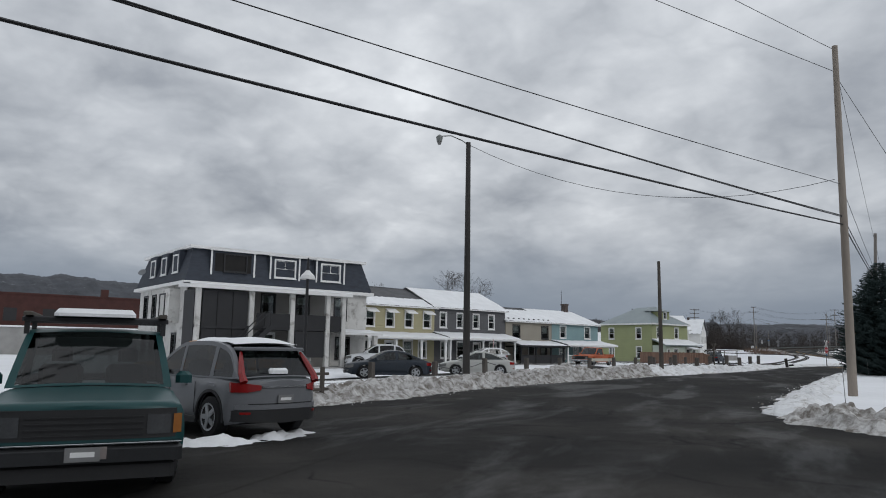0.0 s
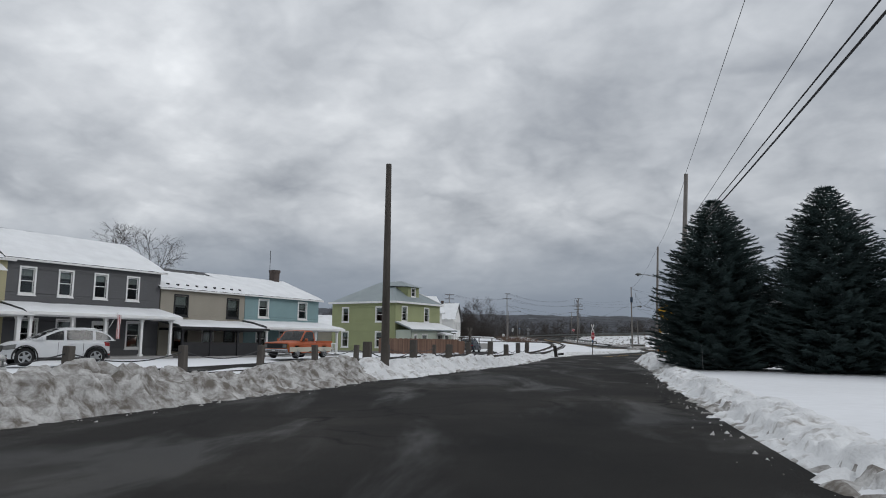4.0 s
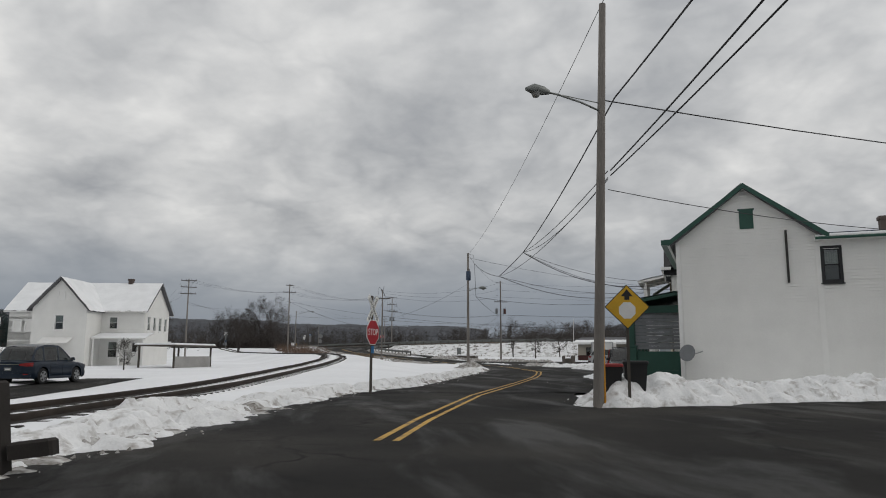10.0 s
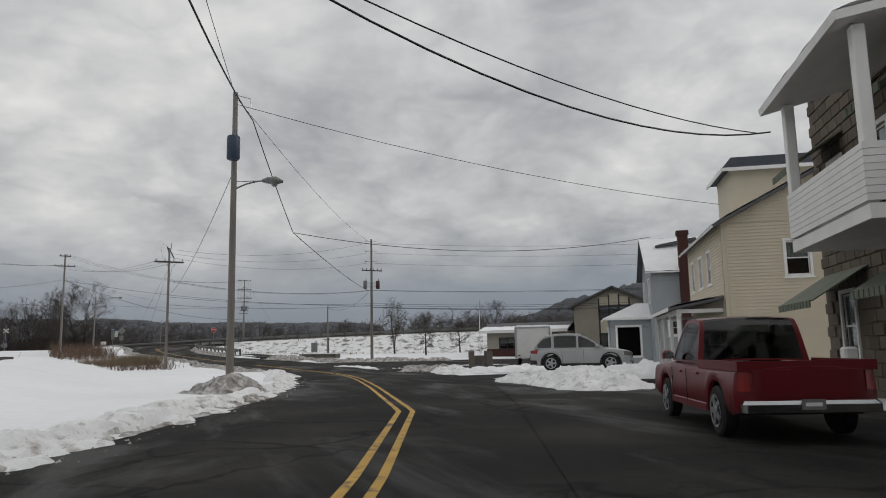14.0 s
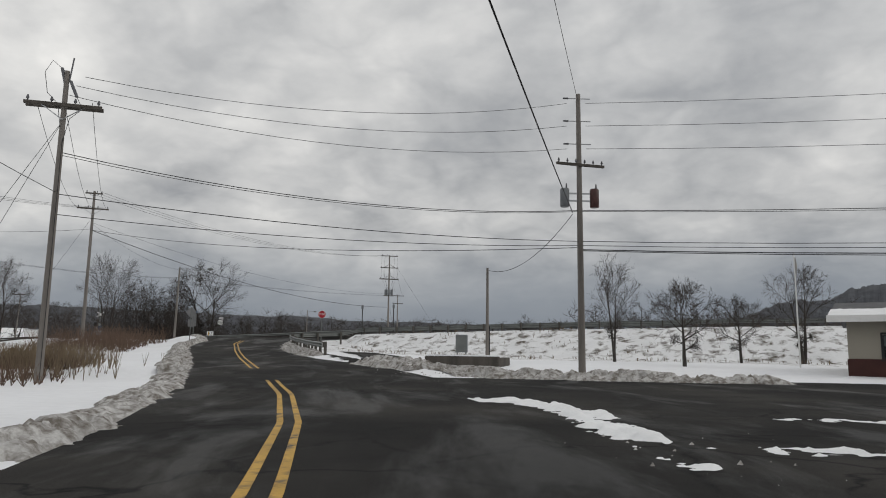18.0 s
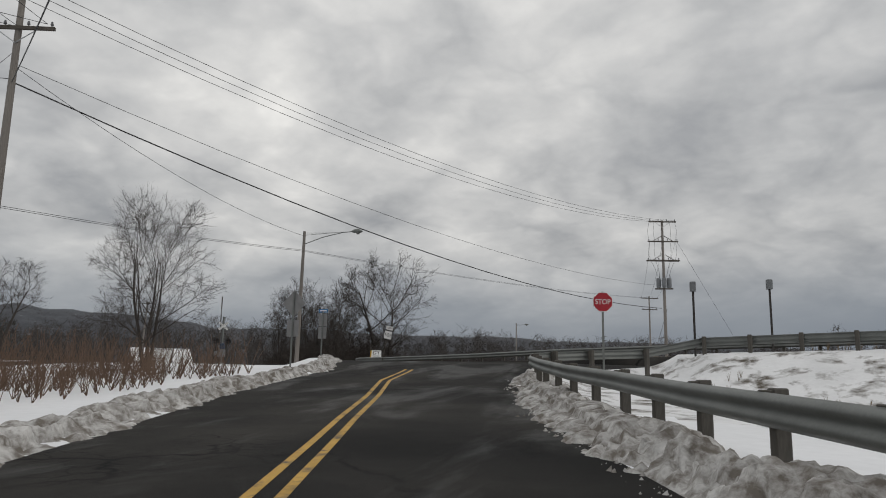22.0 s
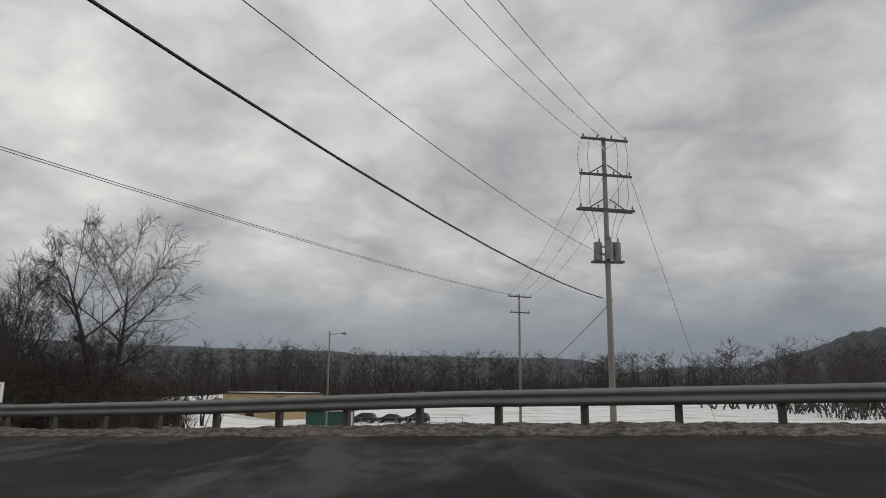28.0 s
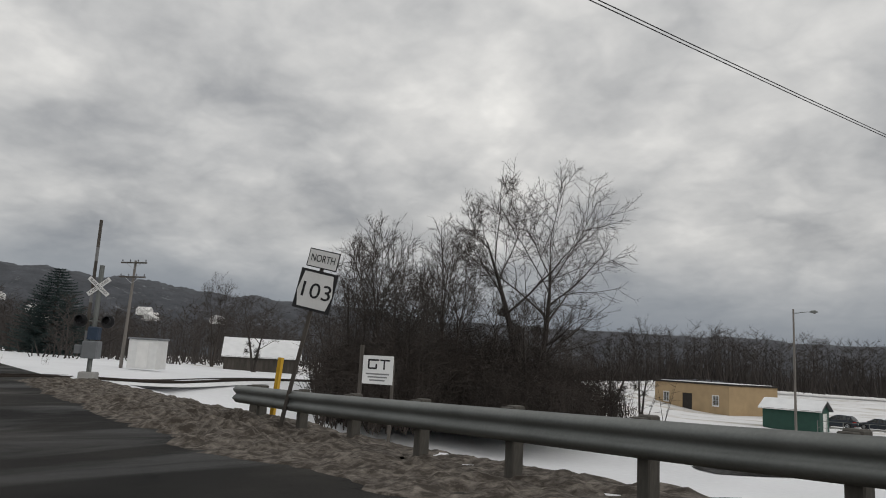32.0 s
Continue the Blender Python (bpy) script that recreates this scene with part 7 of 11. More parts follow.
def build_white_porch_house():
    W, D, H = 7.4, 8.0, 6.5
    h = thing("house", at_right(18.2, 0.5, 0), "white house with black shutters and a columned porch", "house")
    up = [(x, x + 0.8, 4.35, 5.8, {"shutters": 0.34, "curtain": 0.5}) for x in (0.8, 2.5, 4.2, 5.9)]
    holes = {"front": up + [(1.0, 1.9, 1.1, 2.8, {"shutters": 0.34}), (3.4, 4.3, 0.6, 2.7, {"door": True}), (5.6, 6.5, 1.1, 2.8, {"shutters": 0.34})], "right": [(3, 3.9, 4.3, 5.8)]}
    walls(h, W, D, H, WHITE, holes, lap=0.125)
    fill(h, W, D, holes)
    gable_roof(h, W, D, H, 1.7, 0.45, BLACK_PAINT, seed=71, snow=(None, (0, 1)))
    m = FACES["right"](W, D)
    placed(part("gable", gable_geo(D, 1.7, 0.18, 0.125, z0=H), WHITE, h), m)
    placed(part("gable", gable_geo(D, 1.7, 0.18, 0.125, z0=H), WHITE, h), FACES["left"](W, D))
    # cross gable towards the road, black roof
    cw, cr = 3.2, 1.8
    placed(part("cross_gable", gable_geo(cw, cr, 0.18, 0.125, z0=0), WHITE, h), pose(4.2, -0.03, H))
    for s in (0, 1):
        a = (4.2 - 0.35, -0.4, H - 0.4) if s == 0 else (4.2 + cw + 0.35, -0.4, H - 0.4)
        b = (a[0], 4.0, a[2])
        t = (4.2 + cw / 2, -0.4, H + cr + 0.1)
        u = (4.2 + cw / 2, 4.0, H + cr + 0.1)
        slab(h, "cross_roof", a, b, u, t, 0.14, BLACK_PAINT)
    part("cornice", Geo().box(-0.5, W + 0.5, -0.55, 0.0, H - 0.18, H - 0.02), TRIM, h)
    porch(h, 0.3, W - 0.4, 1.5, 0.6, 3.65, 4.1, [0.5, 2.1, 3.7, 5.3, W - 0.6], seed=72, square=0.2, floor_mat=STONE, over=0.3, rail=True)


def build_stone_house():
    W, D, H = 9.2, 9.0, 8.4
    h = thing("house", at_right(31.0, 0.85, 0), "brown stone house with a white balcony and green awnings", "house")
    holes = {"front": [(1.2, 2.1, 1.0, 2.6), (4.2, 5.2, 0.5, 2.6, {"door": True}), (6.6, 7.5, 1.0, 2.6), (1.2, 2.1, 4.4, 6.0), (4.0, 4.9, 4.2, 6.1), (6.8, 7.7, 4.4, 6.0)]}
    walls(h, W, D, H, STONE, holes, lap=0)
    fill(h, W, D, holes)
    part("parapet", Geo().box(-0.1, W + 0.1, -0.12, 0.2, H - 0.1, H + 0.25).box(W - 0.2, W + 0.1, 0.2, D, H - 0.1, H + 0.1), STONE, h)
    part("roof", Geo().box(0.2, W - 0.2, 0.2, D, H - 0.12, H - 0.02), SHINGLE, h)
    # courses of rough blocks on the two faces that are seen
    me = Geo().soft(0, 0.58, 0, 0.28, 0, 0.045, 0.015).mesh("stone_block", STONE)
    for face, n in (("front", 12), ("right", 12)):
        m = FACES[face](W, D)
        for r in range(0, 26):
            for c in range(n + 2):
                x = c * 0.62 + (0.3 if r % 2 else 0.0)
                z = 0.3 + r * 0.31
                if x + 0.58 > (W if face == "front" else 7.6) or r > 25 or (r < 12 and face == "right"):
                    continue
                if any(o[0] - 0.15 < x + 0.58 and x < o[1] + 0.15 and o[2] - 0.2 < z + 0.28 and z < o[3] + 0.15 for o in holes.get(face, ())):
                    continue
                if z + 0.28 > H:
                    continue
                placed(part("stone_block", me, None, h), m @ pose(x, 0, z, 90, 0, 0))
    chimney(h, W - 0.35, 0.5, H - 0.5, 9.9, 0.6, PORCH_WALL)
    # balcony
    bx0, bx1, dp, z0 = 4.2, 8.6, 1.9, 3.65
    part("balcony_floor", Geo().box(bx0, bx1, -dp, -0.04, z0 - 0.25, z0), TRIM, h)
    for k in range(8):
        z = z0 + 0.05 + k * 0.125
        part("parapet_board", Geo().box(bx0, bx1, -dp - 0.03, -dp + 0.02, z, z + 0.115).box(bx1 - 0.05, bx1, -dp + 0.02, -0.05, z, z + 0.115).box(bx0, bx0 + 0.05, -dp + 0.02, -0.05, z, z + 0.115), TRIM, h)
    for x in (bx0 + 0.12, bx1 - 0.12):
        part("balcony_post", Geo().soft(x - 0.11, x + 0.11, -dp, -dp + 0.22, z0 + 1.0, 6.75, 0.02), TRIM, h)
    q = ((bx0 - 0.35, -dp - 0.4, 6.85), (bx1 + 0.35, -dp - 0.4, 6.85), (bx1 + 0.1, -0.03, 7.35), (bx0 - 0.1, -0.03, 7.35))
    slab(h, "balcony_roof", *q, 0.16, TRIM)
    snow_on(h, *q, 81, 0.08)
    for a, b, z in ((0.3, 3.2, 2.95), (5.6, 8.4, 2.95), (0.8, 2.5, 6.4), (6.2, 8.2, 6.5)):
        slab(h, "awning", (a, -1.3, z - 0.55), (b, -1.3, z - 0.55), (b, -0.03, z + 0.25), (a, -0.03, z + 0.25), 0.03, AWNING, "grey-green metal awning")
        g = Geo()
        n = int((b - a) / 0.25)
        for k in range(n):
            part("valance_flap", Geo().box(a + k * 0.25, a + k * 0.25 + 0.2, -1.32, -1.29, z - 0.72, z - 0.55), AWNING, h)
    part("mail_box", Geo().soft(3.4, 3.75, -0.9, -0.6, 0.3, 1.3, 0.05), TRIM, h)


def simple_house(m, W, D, H, rise, material, label, holes, along="x", snow=((0, 1), (0, 1)), seed=1, roof=SHINGLE, **kw):
    h = thing("house", m, label, "house")
    walls(h, W, D, H, material, holes, lap=0.14)
    fill(h, W, D, holes, **kw)
    gable_roof(h, W, D, H, rise, 0.4, roof, along, snow, seed)
    for side in (("left", "right") if along == "x" else ("front", "back")):
        ww = D if along == "x" else W
        placed(part("gable", gable_geo(ww, rise, 0.18, 0.14, z0=H), material, h), FACES[side](W, D))
    return h


def build_right_far():
    hs = {"front": [(1.2, 2.0, 4.2, 5.6), (3.6, 4.4, 4.2, 5.6), (6.0, 6.8, 4.2, 5.6), (1.2, 2.0, 1.0, 2.5), (6, 6.8, 1.0, 2.5), (3.6, 4.5, 0.3, 2.4, {"door": True})], "right": [(2.5, 3.4, 4.2, 5.6)]}
    h = simple_house(at_right(50.8, 1.5), 9.5, 8.5, 6.5, 2.2, BEIGE, "beige sided house with snowy porch roof", hs, seed=91)
    porch(h, 0.5, 9.0, 2.0, 0.4, 2.9, 3.4, [0.7, 3.4, 6.1, 8.8], seed=92)
    chimney(h, 1.0, 4.2, 8.0, 9.6, 0.5)
    part("dormer", Geo().box(3.2, 6.4, 1.2, 5.0, 7.0, 9.5), BEIGE, h)
    part("dormer_roof", Geo().prism([(2.8, 9.5), (6.8, 9.5), (6.4, 10.1), (3.2, 10.1)], lambda x, z: (x, 0.8 + (z - 9.5) * 0.8, z), lambda x, z: (x, 5.4, z)), SLATE, h)
    part("dormer_trim", Geo().box(2.78, 6.82, 0.74, 0.8, 9.36, 9.52).box(6.8, 6.86, 0.8, 5.4, 9.36, 9.52), TRIM, h)
    # pale blue house with hip-roofed porch and brick chimney
    hs = {"front": [(1.2, 2.0, 4.2, 5.7), (4.9, 5.7, 4.2, 5.7)], "right": [(1.0, 1.6, 1.9, 2.8), (4.6, 5.5, 4.0, 5.5)]}
    h = simple_house(at_right(0, 0, 0.2, -29, (51.6, 128.2)), 7.0, 9.0, 6.3, 2.4, PALE_BLUE, "pale blue house with snowy roof and brick chimney", hs, along="y", seed=95, curtain=0.2)
    placed(part("dormer", Geo().box(0, 2.2, 0, 2.0, 0, 1.6), PALE_BLUE, h), pose(2.4, 0.9, 6.5))
    q = ((2.1, 0.6, 8.15), (4.9, 0.6, 8.15), (4.9, 3.4, 8.6), (2.1, 3.4, 8.6))
    slab(h, "dormer_roof", *q, 0.12, SHINGLE)
    snow_on(h, *q, 96)
    part("chimney", Geo().box(7.04, 7.5, 1.8, 2.45, -0.2, 8.7).box(6.98, 7.57, 1.74, 2.51, 8.45, 8.75), BRICK_RED, h, "tall red brick chimney")
    # porch block with hip roof
    x0, x1, dp = 1.4, 5.2, 2.8
    placed(part("porch_wall", wall_geo(x1 - x0, 3.1, [(0.6, 1.5, 0.9, 2.5)], 0.16, 0.14), PALE_BLUE, h), pose(x0, -dp, 0))
    window(h, pose(x0, -dp, 0), 0.6, 1.5, 0.9, 2.5)
    placed(part("porch_side_wall", wall_geo(dp, 3.1, [(0.5, 2.0, 0.5, 2.5)], 0.16, 0.14), PALE_BLUE, h), pose(x1, -dp, 0, 0, 0, 90))
    placed(part("porch_frame", rim_geo(0.36, 2.14, 0.4, 2.64, 0.14, -0.05, 0.1), TRIM, h), pose(x1, -dp, 0, 0, 0, 90))
    # dark sheet added to paint the shade inside the porch
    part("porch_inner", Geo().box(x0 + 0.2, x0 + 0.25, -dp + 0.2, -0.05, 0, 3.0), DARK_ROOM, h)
    e = 0.4
    c = [(x0 - e, -dp - e, 3.15), (x1 + e, -dp - e, 3.15), (x1 + e, 0, 3.15), (x0 - e, 0, 3.15), (x0 + 1.3, -0.9, 4.2), (x1 - 1.3, -0.9, 4.2), (x1 - 1.3, 0, 4.2), (x0 + 1.3, 0, 4.2)]
    part("porch_roof", Geo().add(c, [(0, 1, 5, 4), (1, 2, 6, 5), (0, 4, 7, 3), (4, 5, 6, 7), (0, 3, 2, 1)]), SNOW, h, "snow-covered hip roof of the porch")
    part("porch_eave", Geo().box(x0 - e, x1 + e, -dp - e - 0.05, -dp - e + 0.02, 3.0, 3.16).box(x1 + e - 0.02, x1 + e + 0.05, -dp - e, 0, 3.0, 3.16), TRIM, h)
    # office building: tall half-timbered gable with a low wing
    a = math.degrees(math.atan2(-9.0, 12.1))
    o = (52.4, 163.0)
    h = thing("office_building", pose(o[0], o[1], 0.5, 0, 0, a), "tan office building with a half-timbered gable and low snowy wing", "building")
    holes = {"front": [(1.6, 3.4, 0.9, 2.1, {"pairs": 2}), (6.0, 7.0, 0.1, 2.2, {"door": True, "material": TRIM})]}
    walls(h, 10.0, 9, 2.9, TAN_SIDING, holes, lap=0)
    fill(h, 10.0, 9, holes, frame_mat=BLACK_PAINT)
    part("brick_base", Geo().box(-0.05, 10, -0.06, -0.01, -0.3, 0.85), BRICK_RED, h)
    q = ((-0.8, -0.9, 3.0), (10.0, -0.9, 3.0), (10.0, 4.5, 4.1), (-0.8, 4.5, 4.1))
    slab(h, "wing_roof", *q, 0.16, SHINGLE)
    snow_on(h, *q, 97, 0.08, 0, 0.6)
    part("wing_fascia", Geo().box(-0.85, 10.0, -0.95, -0.9, 2.75, 3.1), TRIM, h)
    q = ((-0.8, 9.9, 3.0), (10.0, 9.9, 3.0), (10.0, 4.5, 4.1), (-0.8, 4.5, 4.1))
    slab(h, "wing_roof", *q, 0.16, SHINGLE)
    gx0, gw, ge, gr_ = 10.9, 9.0, 5.7, 1.95
    for side in range(2):
        pass
    front = wall_geo(gw, ge, [(2.9, 6.3, 4.0, 5.45), (2.9, 6.3, 0.3, 2.3)], 0.2, 0)
    placed(part("gable_wall", front, TAN_SIDING, h), pose(gx0, -1.2, 0))
    placed(part("gable", gable_geo(gw, gr_, 0.2, 0, z0=ge), TAN_SIDING, h), pose(gx0, -1.2, 0))
    for z0, z1 in ((4.0, 5.45), (0.3, 2.3)):
        window(h, pose(gx0, -1.2, 0), 2.9, 6.3, z0, z1, frame_mat=BLACK_PAINT, pairs=3, curtain=0, sill=False)
    for k in range(3):
        for z0, z1 in ((5.6, 6.55 + (0.35 if k == 1 else 0.0)), (2.45, 3.85)):
            placed(part("panel", Geo().box(2.95 + 1.13 * k, 4.0 + 1.13 * k, -0.03, -0.003, z0, z1), CREAM_PANEL, h, "cream infill panel"), pose(gx0, -1.2, 0))
    for x in (2.82, 3.95, 5.08, 6.22):
        placed(part("timber", Geo().box(x, x + 0.16, -0.06, -0.003, 0.1, 6.4 + (0.4 if 3 < x < 6 else 0)), POLE_DARK, h), pose(gx0, -1.2, 0))
    placed(part("gable_side_wall", Geo().box(0, 0.2, 0.2, 11, 0, ge).box(gw - 0.2, gw, 0.2, 11, 0, ge).box(0.2, gw - 0.2, 10.8, 11, 0, ge), TAN_SIDING, h), pose(gx0, -1.2, 0))
    for s in (0, 1):
        a_ = (gx0 - 0.7, -1.9, ge - 0.25) if s == 0 else (gx0 + gw + 0.7, -1.9, ge - 0.25)
        b_ = (a_[0], 10.2, a_[2])
        t_ = (gx0 + gw / 2, -1.9, ge + gr_ + 0.15)
        u_ = (gx0 + gw / 2, 10.2, ge + gr_ + 0.15)
        slab(h, "gable_roof", a_, b_, u_, t_, 0.2, SHINGLE)
    part("hall_roof", Geo().prism([(10, 2.9), (34, 2.9), (34, 5.2), (10, 5.2)], lambda x, z: (x, 6.0 + 4 * (z - 2.9) / 2.3, z), lambda x, z: (x, 6.4 + 4 * (z - 2.9) / 2.3, z)), BRICK_RED, h, "long reddish hall roof")
    # enclosed cargo trailer
    t = thing("cargo_trailer", pose(47.6, 139.4, gz(47.6, 139.4), 0, 0, -28) @ Matrix.Scale(1.2, 4), "white enclosed cargo trailer parked in the snow", "trailer")
    part("body", Geo().soft(-1.25, 1.25, -2.4, 2.4, 0.5, 2.75, 0.12), SIGN_WHITE, t, smooth=1)
    part("corner_trim", Geo().box(-1.27, -1.15, -2.43, -2.38, 0.5, 2.7).box(1.15, 1.27, -2.43, -2.38, 0.5, 2.7).box(-1.15, 1.15, -2.43, -2.38, 2.6, 2.7), STEEL, t)
    part("rear_door", Geo().box(-1.1, 1.1, -2.425, -2.4, 0.6, 2.55), TRIM, t)
    for s in (-1, 1):
        for y in (-0.5, 0.4):
            w = part("wheel", Geo().tube([(s * 1.1 - 0.1, y, 0.33), (s * 1.1 + 0.1, y, 0.33)], 0.33, 16), RUBBER, t)
        part("tail_light", Geo().box(s * 1.0 - 0.1, s * 1.0 + 0.1, -2.44, -2.4, 0.65, 0.72), TAIL_RED, t)
    part("hitch", Geo().tube([(-0.6, 2.4, 0.45), (0, 3.6, 0.45), (0.6, 2.4, 0.45)], 0.05, 6), BLACK_PAINT, t)
    part("roof_snow", Geo().soft(-1.15, 1.15, -2.3, 2.3, 2.75, 2.82, 0.05), SNOW, t)
    # stone planter and posts by the apron
    g = thing("planter", pose(37.6, 126.2, gz(37.6, 126.2), 0, 0, 5), "weathered timber planter box with two posts in the snow", "planter")
    for x, s in ((-0.9, 0.16), (0.35, 0.22)):
        part("post", Geo().soft(x - s, x + s, -s, s, -0.1, 1.15, 0.03), OLD_WOOD, g)
    part("beam", Geo().soft(-0.8, 0.2, -0.12, 0.12, 0.35, 0.85, 0.03), OLD_WOOD, g)


def build_left_far():
    hs = {"front": [(0.8, 1.6, 3.7, 5.1, {"shutters": 0.4}), (3.0, 4.1, 3.7, 5.1, {"shutters": 0.42}), (6.2, 7.3, 3.7, 5.1, {"shutters": 0.42}), (3.2, 4.1, 0.5, 2.4, {"door": True}), (6.4, 7.4, 0.8, 2.3, {"shutters": 0.4})], "right": [(3, 3.8, 3.7, 5.0)]}
    W, D = 9.0, 8.0
    a = -68
    U = (-math.sin(radians(a)), math.cos(radians(a)))
    o = (-10.6 - U[0] * W, 80.5 - U[1] * W)
    h = simple_house(pose(o[0], o[1], 0, 0, 0, 90 + a), W, D, 5.5, 2.3, WHITE, "white house with black shutters beside the lane", hs, seed=101)
    porch(h, 0.5, 9.6, 3.2, 0.4, 2.45, 3.2, [0.7, 3.6, 6.5, 9.3], seed=102, col_mat=OLD_WOOD, square=0.14)
    chimney(h, 6.2, 4.0, 7.0, 8.6, 0.6)
    # white farmhouse with a cross gable and a long porch
    W, D = 13.5, 7.5
    a = -97
    U, V = (-math.sin(radians(a)), math.cos(radians(a))), (-math.cos(radians(a)), -math.sin(radians(a)))
    o = (-10.7 - U[0] * W - V[0] * D / 2, 121.4 - U[1] * W - V[1] * D / 2)
    hs = {"front": [(10.0, 10.8, 3.7, 4.9), (10.0, 10.9, 0.8, 2.4), (12.3, 13.0, 0.4, 2.4, {"door": True})], "right": [(x, x + 0.7, 3.6, 5.0) for x in (0.9, 2.6, 4.3, 6.0)] + [(x, x + 0.6, 6.1, 7.0) for x in (2.6, 4.4)]}
    hs["right"] = hs["right"][:4]
    h = simple_house(pose(o[0], o[1], 0.2, 0, 0, 90 + a), W, D, 5.7, 2.9, WHITE, "white farmhouse with cross gable and snowy roofs", hs, seed=105)
    # cross gable wing
    cx, cw, cd, ch = 4.0, 5.2, 3.4, 5.7
    wing = {"front": [(2.2, 3.0, 3.5, 4.9), (2.4, 2.9, 6.4, 7.2)]}
    placed(part("wing_wall", wall_geo(cw, ch, [(2.2, 3.0, 3.5, 4.9)], 0.18, 0.14), WHITE, h), pose(cx, -cd, 0))
    placed(part("wing_gable", gable_geo(cw, 2.8, 0.18, 0.14, z0=ch), WHITE, h), pose(cx, -cd, 0))
    window(h, pose(cx, -cd, 0), 2.2, 3.0, 3.5, 4.9)
    window(h, pose(cx, -cd - 0.02, 0), 2.4, 2.9, 6.5, 7.2, curtain=0)
    for x in (cx, cx + cw - 0.18):
        part("wing_side", Geo().box(x, x + 0.18, -cd + 0.18, -0.02, 0, ch), WHITE, h)
    for s in (0, 1):
        a_ = (cx - 0.4, -cd - 0.4, ch - 0.35) if s == 0 else (cx + cw + 0.4, -cd - 0.4, ch - 0.35)
        q = (a_, (a_[0], 3.0, a_[2]), (cx + cw / 2, 3.0, ch + 2.9), (cx + cw / 2, -cd - 0.4, ch + 2.9))
        slab(h, "wing_roof", *q, 0.12, SHINGLE)
        snow_on(h, *q, 107 + s)
    # low side wing and porches
    part("side_room", wall_geo(4.0, 4.9, [(0.5, 1.2, 3.5, 4.5), (1.7, 2.4, 3.5, 4.5), (2.9, 3.6, 3.5, 4.5)], 0.18, 0.14), WHITE, h)
    for x in (0.5, 1.7, 2.9):
        window(h, pose(0, -0.01, 0), x, x + 0.7, 3.5, 4.5, curtain=0.2)
    q = ((9.3, -2.4, 2.75), (14.6, -2.4, 2.75), (14.6, -0.03, 3.25), (9.3, -0.03, 3.25))
    slab(h, "porch_roof", *q, 0.12, TRIM)
    snow_on(h, *q, 109)
    for x in (9.5, 12.0, 14.3):
        part("porch_post", Geo().soft(x - 0.07, x + 0.07, -2.3, -2.16, 0, 2.65, 0.01), TRIM, h)
    q = ((5.2, -cd - 1.2, 2.2), (8.0, -cd - 1.2, 2.2), (8.0, -cd - 0.03, 2.75), (5.2, -cd - 0.03, 2.75))
    slab(h, "awning", *q, 0.05, TRIM)
    chimney(h, 10.5, 3.75, 8.2, 9.2, 0.45)
    # carport by the track
    c = thing("carport", pose(-9.2, 108, gz(-9, 108), 0, 0, 70), "low flat-roofed carport with snow on top", "carport")
    for x in (0, 6.5):
        for y in (0, -3.4):
            part("post", Geo().soft(x - 0.07, x + 0.07, y - 0.07, y + 0.07, 0, 1.9, 0.01), OLD_WOOD, c)
    part("roof", Geo().box(-0.4, 6.9, -3.8, 0.4, 1.9, 2.02), OLD_WOOD, c)
    part("roof_snow", Geo().soft(-0.35, 6.85, -3.75, 0.35, 2.02, 2.18, 0.08), SNOW, c)
    part("side_panel", Geo().box(0.1, 6.4, -3.45, -3.4, 0.0, 1.0), CONCRETE, c)
    # sheds behind the lane
    for x, y, w, d, hh, rot, mtl, lab in ((-27, 66, 9, 7, 3.0, 20, TAN_SIDING, "tan shed with snow on its roof"), (-34, 74, 12, 8, 3.6, 20, CONCRETE, "grey outbuilding under snow")):
        s = simple_house(pose(x, y, 0, 0, 0, rot), w, d, hh, 1.2, mtl, lab, {}, seed=int(x))
    # long red brick works far behind
    b = thing("factory", pose(-95, 20, 0, 0, 0, 62), "long red brick factory far behind the houses", "building")
    part("main_block", Geo().box(-8, 38, 0, 14, 0, 8.3), BRICK_RED, b)
    part("parapet", Geo().box(-8.1, 38.1, -0.1, 0.25, 8.3, 8.55).box(12, 13, -0.2, 0.3, 8.55, 9.6), BRICK_RED, b)
    for k in range(9):
        part("factory_window", Geo().box(-5 + 4.8 * k, -3.4 + 4.8 * k, -0.06, 0.02, 4.6, 6.4), BLACK_PAINT, b)
    part("low_block", Geo().box(-10, 30, -9, -0.05, 0, 3.6), CONCRETE, b)
    part("low_roof_snow", Geo().soft(-10, 30, -9.2, -0.1, 3.6, 3.8, 0.1), SNOW, b)


